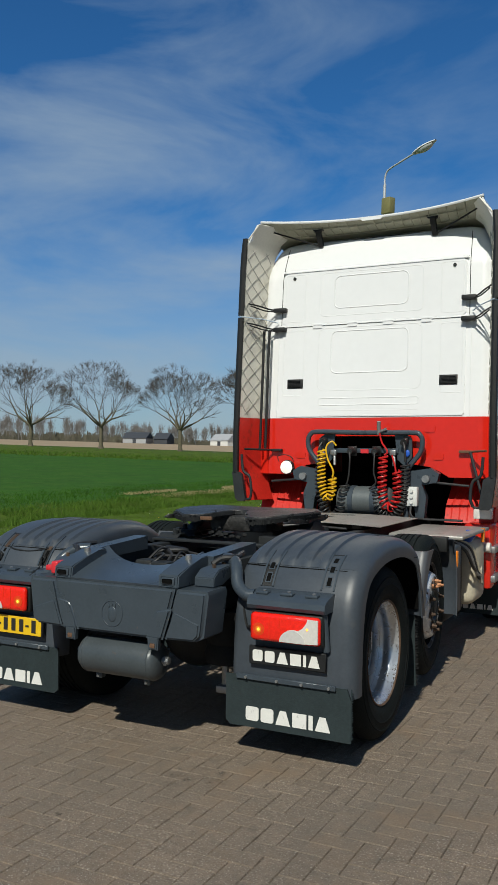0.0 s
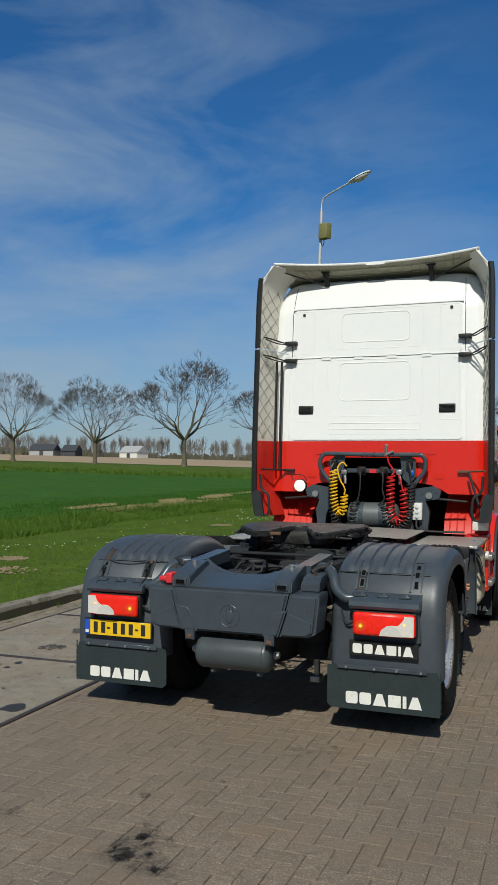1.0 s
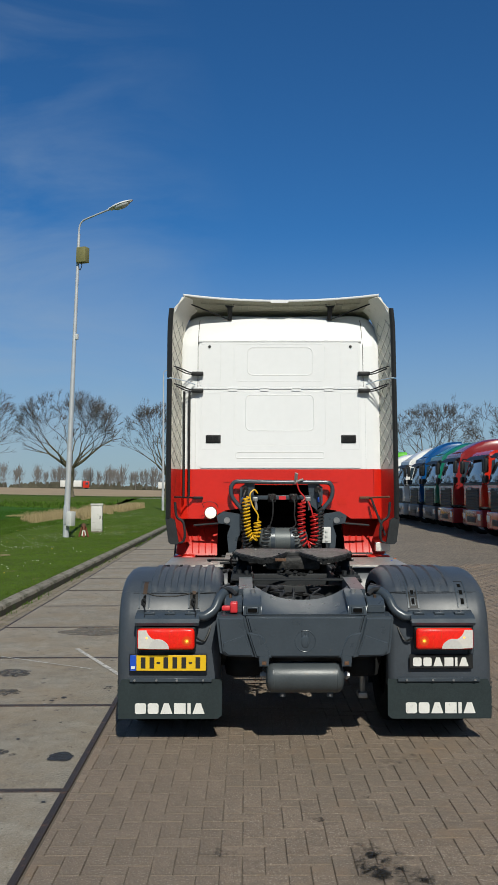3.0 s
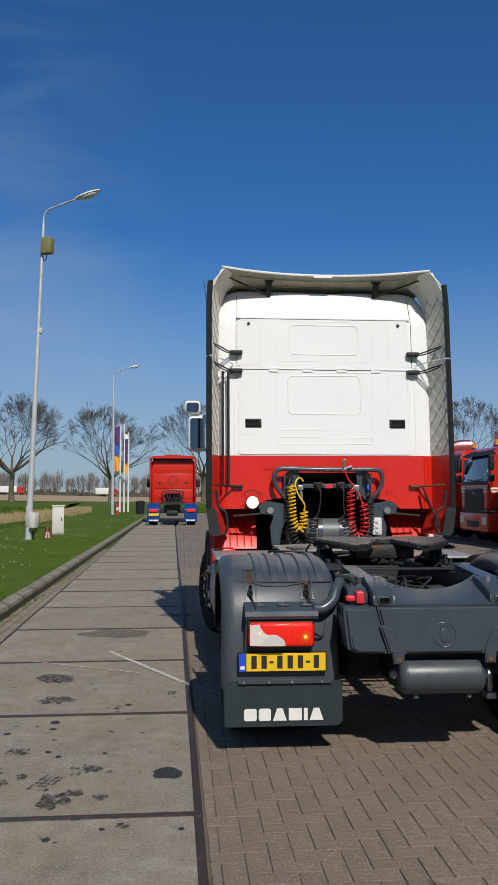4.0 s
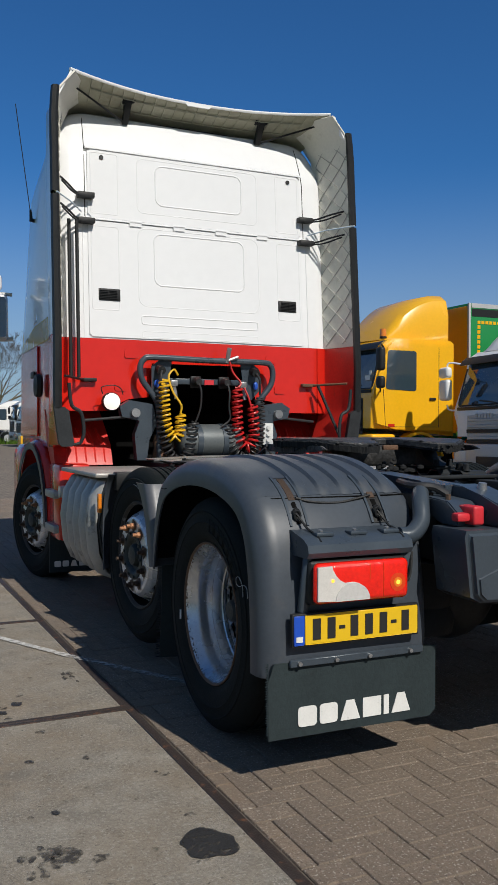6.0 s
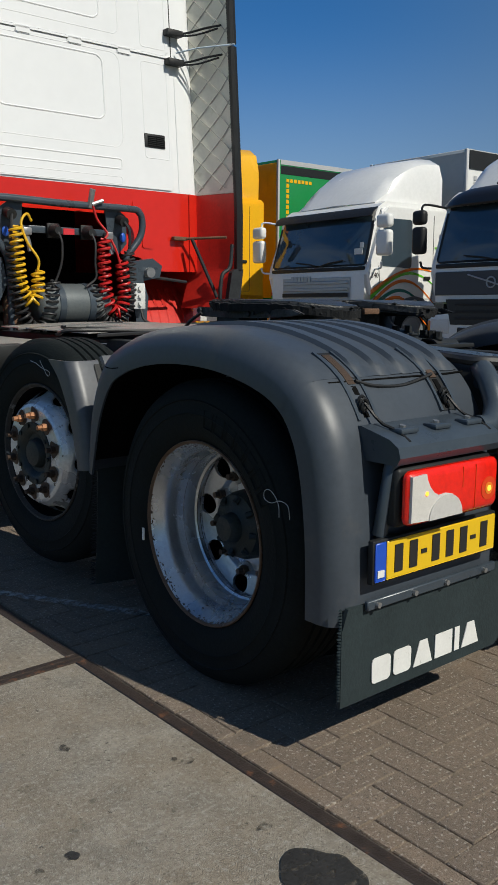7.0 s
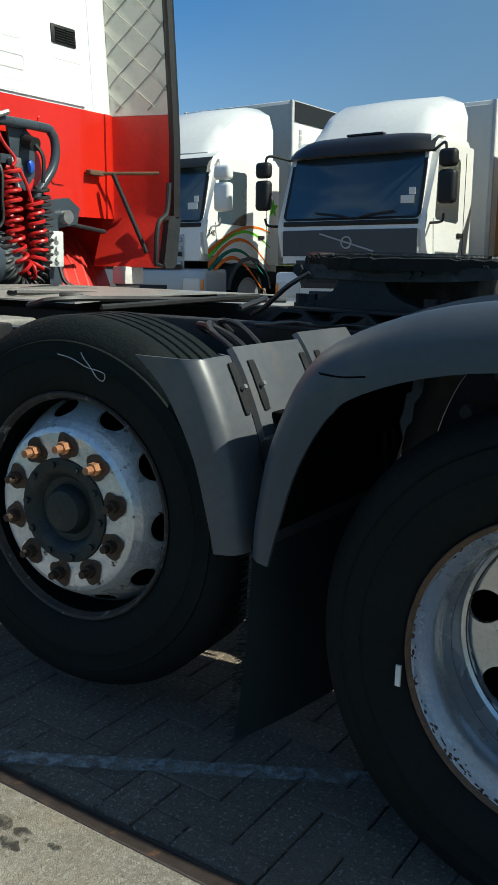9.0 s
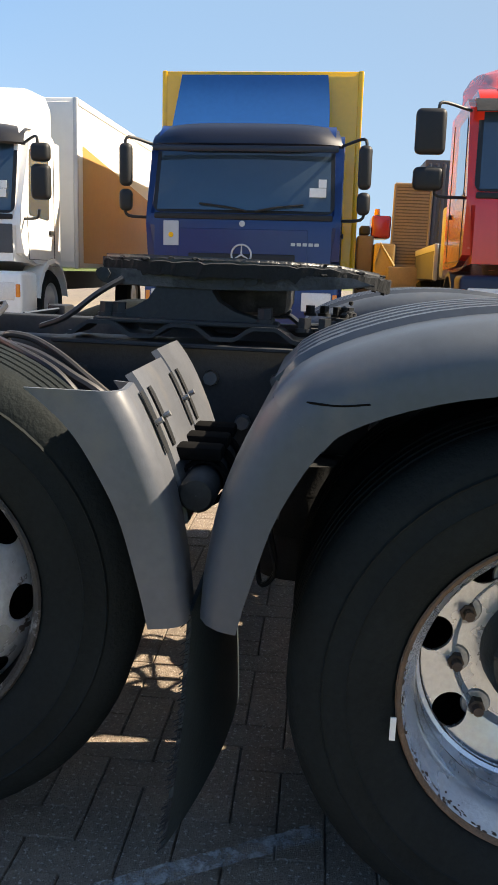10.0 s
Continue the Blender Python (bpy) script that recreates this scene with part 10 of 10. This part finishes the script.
parked_truck("blue truck with a tall roof deflector", 34.9, 7.6, 2.48, 2.2, 0.50, (1.92, 2.82), 3.2, P_BLUE, P_NAVY, body=None, dome=P_BLUE, dome_h=0.7, badge="word")
parked_truck("white truck with a grey grille", 38.3, 7.5, 2.48, 2.2, 0.50, (1.92, 2.82), 3.2, P_WHITE, P_SILVER, body=None, dome=P_WHITE, dome_h=0.6, badge="word")
parked_truck("low white truck with a dark windscreen", 41.6, 7.6, 2.3, 1.7, 0.42, (1.70, 2.50), 2.72, P_WHITE, P_DKGREY, body=0.5, body_h=3.2)
parked_truck("white truck with green stripes", 45.0, 7.5, 2.48, 2.2, 0.50, (1.92, 2.82), 3.1, P_WHITE, band=P_GREEN, body=None, dome=P_WHITE, dome_h=0.6, badge="word")
parked_truck("lime green truck with a tall roof deflector", 48.6, 7.6, 2.48, 2.2, 0.50, (1.92, 2.82), 3.2, P_LIME, body=None, dome=P_LIME, dome_h=0.8, badge="word")
parked_truck("white truck with a black visor", 52.2, 7.5, 2.48, 2.2, 0.50, (1.92, 2.82), 3.1, P_WHITE, P_SILVER, body=None, dome=P_WHITE, dome_h=0.6, badge="word")
parked_truck("white truck with a teal visor", 56.0, 7.2, 2.4, 1.8, 0.45, (1.80, 2.60), 2.9, P_WHITE, P_TEAL, visor=P_TEAL, body=None)
parked_truck("white truck at the end of the row", 60.0, 7.4, 2.48, 2.2, 0.50, (1.92, 2.82), 3.1, P_WHITE, P_SILVER, body=None, dome=P_WHITE, dome_h=0.5)
parked_truck("white tractor unit parked beyond the row", 72.0, 5.6, 2.48, 2.2, 0.50, (1.92, 2.82), 3.0, P_WHITE, P_DKGREY, body=None, dome=P_WHITE, dome_h=0.45)
parked_truck("white tractor unit parked beyond the row", 68.0, 7.0, 2.48, 2.2, 0.50, (1.92, 2.82), 3.0, P_WHITE, P_DKGREY, body=None, dome=P_WHITE, dome_h=0.45)

# yellow pallet truck at the far end of the lane
pt = thing("pallet_truck", "small yellow pallet truck standing on the pavers", "pallet truck", (5.6, 44.5, 0))
bm = bmesh.new()
box(bm, -0.3, 0.3, -0.5, 0.5, 0.25, 0.85, 0.06)
part("body", bm, P_YELLOW, pt)
bm = bmesh.new()
tube(bm, [(0, -0.4, 0.8), (0, -0.7, 1.25), (0.2, -0.72, 1.28)], 0.03, 8)
part("handle", bm, M_BLACK, pt)
for sx in (-0.25, 0.25):
    for sy in (-0.35, 0.35):
        bm = bmesh.new()
        lathe(bm, [(0.01, -0.06), (0.16, -0.06), (0.16, 0.06), (0.01, 0.06)], (sx, sy, 0.16), "x", 14)
        part("wheel", bm, M_TYRE, pt)

# machines standing behind the trucks
mp = thing("trailer_gate", "brown expanded-metal gate of a trailer standing behind the trucks", "trailer gate", (16.0, -0.61, yard_z(16.0, -0.61)))
bm = bmesh.new()
for a, b in (((0, -0.37, 1.30), (0, 0.37, 1.30)), ((0, -0.37, 2.96), (0, 0.37, 2.96)), ((0, -0.37, 1.30), (0, -0.37, 2.96)), ((0, 0.37, 1.30), (0, 0.37, 2.96))):
    rod(bm, a, b, 0.03, seg=8)
part("frame", bm, P_GATE, mp)
for k in range(26):
    bm = bmesh.new()
    zz = 1.33 + 1.60 * k / 25
    box(bm, -0.012, 0.012, -0.36, 0.36, zz - 0.02, zz + 0.02)
    part("slat", bm, P_GATE, mp)
bm = bmesh.new()
box(bm, 0.014, 0.03, -0.36, 0.36, 1.31, 2.95)
part("backing", bm, P_DKTAN, mp)
bm = bmesh.new()
box(bm, -0.6, 1.2, -0.45, 0.45, 0.02, 1.28, 0.03)
part("base", bm, P_GATE, mp)
mp = thing("grey_container", "dark grey steel container edge behind the trucks", "container", (16.4, -1.35, yard_z(16.4, -1.35)))
bm = bmesh.new()
box(bm, -0.3, 2.0, -0.55, 0.53, 0.02, 3.48, 0.03)
part("body", bm, P_DKGREY, mp)
for k in range(7):
    bm = bmesh.new()
    box(bm, -0.33, -0.302, -0.50 + 0.15 * k, -0.43 + 0.15 * k, 0.1, 3.4, 0.008)
    part("corrugation", bm, P_DKGREY, mp)
mp = thing("small_machine", "yellow and dark red machine with an amber beacon", "machine", (16.2, 0.10, yard_z(16.2, 0.10)))
for x0, x1, y0, y1, z0, z1, mat, name in ((-0.4, 0.8, -0.42, 0.02, 0.05, 1.75, P_OCHRE, "body"), (-0.2, 0.8, -0.30, 0.10, 1.86, 2.32, P_DKRED, "cabin"), (-0.3, 0.6, 0.04, 0.38, 0.05, 1.90, P_DKTAN, "counterweight"), (-0.25, 0.3, 0.12, 0.34, 1.91, 2.10, M_BLACK, "seat")):
    bm = bmesh.new()
    box(bm, x0, x1, y0, y1, z0, z1, 0.05, 3)
    part(name, bm, mat, mp)
bm = bmesh.new()
rod(bm, (-0.1, 0.0, 2.325), (-0.1, 0.0, 2.45), 0.06, 0.05, 12)
part("beacon", bm, M_AMBER, mp)
bm = bmesh.new()
tube(bm, [(-0.42, -0.40, 1.3), (-0.42, -0.10, 1.75), (-0.42, 0.0, 1.30)], 0.03, 8)
part("lever", bm, P_OCHRE, mp)


# ---------------------------------------------------------------- far tractor unit seen from behind
ft = thing("red_tractor_unit", "red tractor unit with blue mudguards parked on the slab lane", "truck", (-2.02, 38.5, 0))
bm = bmesh.new()
box(bm, -1.16, 1.16, 3.4, 5.6, 1.05, 3.42, 0.12, 4)
c = part("cab", bm, P_RED, ft)
for x0, x1, z0, z1 in ((-1.02, 1.02, 2.72, 3.30), (-1.02, 1.02, 1.86, 2.68), (-1.02, 1.02, 1.30, 1.82)):
    bm = bmesh.new()
    box(bm, x0, x1, 3.375, 3.402, z0, z1, 0.02, 2)
    part("back_panel", bm, P_RED, c)
bm = bmesh.new()
prism(bm, [(-1.16, 3.50), (1.16, 3.50), (1.10, 3.62), (0.50, 3.655), (0.30, 3.70), (-0.30, 3.70), (-0.50, 3.655), (-1.10, 3.62)], "y", 3.05, 4.8)
part("roof_fairing", bm, P_RED, c)
# near-black strip put in for the shade under the roof fairing
bm = bmesh.new()
box(bm, -1.08, 1.08, 3.30, 3.44, 3.42, 3.50, 0.01)
part("roof_gap", bm, M_PIT, c)
for s in (-1, 1):
    bm = bmesh.new()
    box(bm, s * 1.165, s * 1.235, 3.00, 3.9, 1.05, 3.56, 0.02)
    fair = part("side_fairing", bm, P_RED, c)
    bm = bmesh.new()
    box(bm, s * 1.236, s * 1.262, 2.96, 3.10, 1.2, 3.55, 0.01)
    part("edge_rubber", bm, M_BLACK, fair)
    bm = bmesh.new()
    box(bm, s * 1.28, s * 1.50, 5.2, 5.32, 1.95, 2.42, 0.05, 3)
    part("mirror", bm, M_BLACK, c)
    bm = bmesh.new()
    box(bm, s * 0.72 - 0.09, s * 0.72 + 0.09, 3.362, 3.374, 2.13, 2.2)
    part("vent", bm, M_BLACK, c)
    rows = []
    for i in range(15):
        a = radians(-10 + 190 * i / 14)
        rows.append([(s * 0.62, 0.62 + 0.62 * math.cos(a), 0.52 + 0.60 * math.sin(a)), (s * 1.20, 0.62 + 0.62 * math.cos(a), 0.52 + 0.60 * math.sin(a)), (s * 1.25, 0.62 + 0.56 * math.cos(a), 0.52 + 0.54 * math.sin(a))])
    bm = bmesh.new()
    sheet(bm, rows, 0.01)
    g = part("mudguard", bm, P_NAVYGUARD, ft)
    bm = bmesh.new()
    box(bm, s * 0.60, s * 1.26, -0.03, -0.004, 0.16, 0.78, 0.01)
    fl = part("mud_flap", bm, P_NAVYGUARD, g)
    for k in range(6):
        bm = bmesh.new()
        box(bm, s * (0.70 + 0.078 * k), s * (0.765 + 0.078 * k), -0.036, -0.031, 0.215, 0.285)
        part("print_bar", bm, M_DECAL, fl, smooth=0)
    bm = bmesh.new()
    box(bm, s * 0.74, s * 1.16, -0.09, -0.031, 0.66, 0.80, 0.02)
    part("rear_lamp", bm, M_TAIL, g)
    bm = bmesh.new()
    box(bm, s * 0.40, s * 0.62, -0.05, 0.10, 0.62, 0.90, 0.02)
    part("bracket", bm, M_FRAME, ft)
    for yy, rr in ((0.62, 0.5), (4.6, 0.5)):
        bm = bmesh.new()
        lathe(bm, [(0.05, s * 1.15), (0.30, s * 1.16), (0.34, s * 1.2), (0.5, s * 1.17), (0.5, s * 0.75), (0.05, s * 0.75)], (0, yy, rr), "x", 24)
        part("wheel", bm, M_TYRE, ft)
bm = bmesh.new()
box(bm, -1.18, -0.66, -0.042, -0.037, 0.48, 0.60)
part("number_plate", bm, M_PLATE, ft)
bm = bmesh.new()
box(bm, -0.42, 0.42, 0.0, 5.4, 0.62, 0.98, 0.02)
part("chassis", bm, M_PIT, ft)
bm = bmesh.new()
lathe(bm, [(0.01, -0.30), (0.12, -0.28), (0.15, -0.24), (0.15, 0.24), (0.12, 0.28), (0.01, 0.30)], (0, 0.05, 0.62), "x", 20)
part("air_tank", bm, M_FRAME, ft)
bm = bmesh.new()
box(bm, -0.60, 0.60, -0.06, -0.02, 0.26, 0.36, 0.01)
part("under_run_bar", bm, M_FRAME, ft)
# near-black box on the cab back paints the tunnel opening's shade
bm = bmesh.new()
box(bm, -0.42, 0.42, 3.34, 3.40, 1.05, 1.60, 0.03)
tunnel = part("engine_tunnel", bm, M_PIT, ft)
bm = bmesh.new()
tube(bm, smooth_path([(-0.50, 3.1, 1.0), (-0.50, 3.1, 1.45), (-0.58, 3.1, 1.60), (-0.46, 3.1, 1.74), (0.46, 3.1, 1.74), (0.58, 3.1, 1.60), (0.50, 3.1, 1.45), (0.50, 3.1, 1.0)], 5), 0.03, 8)
hp = part("hose_carrier", bm, M_FRAME, ft)
for x in (-0.34, -0.20, 0.05, 0.22, 0.36):
    bm = bmesh.new()
    tube(bm, smooth_path([(x, 3.05, 1.70), (x + 0.03, 3.0, 1.45), (x - 0.05, 3.0, 1.18), (x + 0.08, 3.02, 1.10), (x + 0.12, 3.05, 1.40)], 5), 0.035, 7)
    part("coiled_hose", bm, M_BHOSE, hp)
bm = bmesh.new()
prism(bm, [(-0.48, 1.06), (0.48, 1.06), (0.40, 1.16), (-0.40, 1.16)], "y", 0.9, 1.7)
part("fifth_wheel", bm, M_GREASE, ft)
bm = bmesh.new()
tube(bm, [(0.27 * math.cos(a), 3.37, 2.30 + 0.24 * math.sin(a)) for a in (i * math.tau / 24 for i in range(25))], 0.016, 6, False)
tube(bm, [(0.20 * math.cos(a), 3.37, 2.30 + 0.17 * math.sin(a)) for a in (i * math.tau / 6 + 0.5 for i in range(7))], 0.014, 6, False)
part("emblem", bm, P_DKRED, c)

# ---------------------------------------------------------------- pavers, herringbone
PW = 0.1055


def paver_mesh(l, w, lift):
    bm = bmesh.new()
    g, c = 0.0016, 0.0024
    a = [(g, g), (l - g, g), (l - g, w - g), (g, w - g)]
    b = [(g + c, g + c), (l - g - c, g + c), (l - g - c, w - g - c), (g + c, w - g - c)]
    lo = [bm.verts.new((x, y, -0.03)) for x, y in a]
    mi = [bm.verts.new((x, y, -0.004)) for x, y in a]
    hi = [bm.verts.new((x, y, lift)) for x, y in b]
    for i in range(4):
        j = (i + 1) % 4
        bm.faces.new((lo[i], lo[j], mi[j], mi[i]))
        bm.faces.new((mi[i], mi[j], hi[j], hi[i]))
    bm.faces.new(hi)
    return mesh_of("paver", bm, M_BRICK, 0)


paved = tagged(new("block_paving"), "brown herringbone concrete pavers of a truck yard", "pavement", kind="structure")
ME_H, ME_V = paver_mesh(2 * PW, PW, 0.0), paver_mesh(PW, 2 * PW, 0.0)
pv, pf = [], []
single = 0
nx0, nx1, ny0, ny1 = int((BX0 - 0.15) / PW) - 2, int(BX1 / PW) + 2, int(BY0 / PW) - 2, int(BY1 / PW) + 2
for r in range(ny0, ny1):
    for c in range(nx0, nx1):
        d = (c - r) % 4
        if d not in (0, 3):
            continue
        horizontal = d == 0
        x, y = c * PW, r * PW
        l, w = (2 * PW, PW) if horizontal else (PW, 2 * PW)
        left = -1.445 - 0.0105 * (y - 1.0)
        if x + l < left + 0.03 or x > BX1 or y < BY0 or y > BY1:
            continue
        x0 = max(x, left)
        z = random.uniform(-0.0016, 0.0006) + 0.004 * noise.noise((x * 1.3, y * 1.3, 0)) + yard_z(x, y)
        tilt = (random.uniform(-0.004, 0.004), random.uniform(-0.004, 0.004), random.uniform(-0.006, 0.006))
        if x0 == x and -1.6 < x < -0.62 and -2.4 < y < 3.9 and single < 300:
            piece("paver", ME_H if horizontal else ME_V, paved, (x, y, z), tilt)
            single += 1
            continue
        l -= x0 - x
        x = x0
        g, ch = 0.0016, 0.0024
        k = len(pv)
        a = [(x + g, y + g), (x + l - g, y + g), (x + l - g, y + w - g), (x + g, y + w - g)]
        b = [(x + g + ch, y + g + ch), (x + l - g - ch, y + g + ch), (x + l - g - ch, y + w - g - ch), (x + g + ch, y + w - g - ch)]
        t0, t1 = tilt[0] * w / 2, tilt[1] * l / 2
        tz = (-t0 + t1, -t0 - t1, t0 - t1, t0 + t1)
        pv += [(p[0], p[1], z - 0.03) for p in a] + [(p[0], p[1], z - 0.005 + tz[i]) for i, p in enumerate(a)] + [(p[0], p[1], z + tz[i]) for i, p in enumerate(b)]
        for i in range(4):
            j = (i + 1) % 4
            pf += [(k + i, k + j, k + 4 + j, k + 4 + i), (k + 4 + i, k + 4 + j, k + 8 + j, k + 8 + i)]
        pf.append((k + 8, k + 9, k + 10, k + 11))
me = bpy.data.meshes.new("pavers")
me.from_pydata(pv, [], pf)
me.materials.append(M_BRICK)
rest = new("pavers", me)
rest.parent = paved
tagged(rest, kind="stuff")
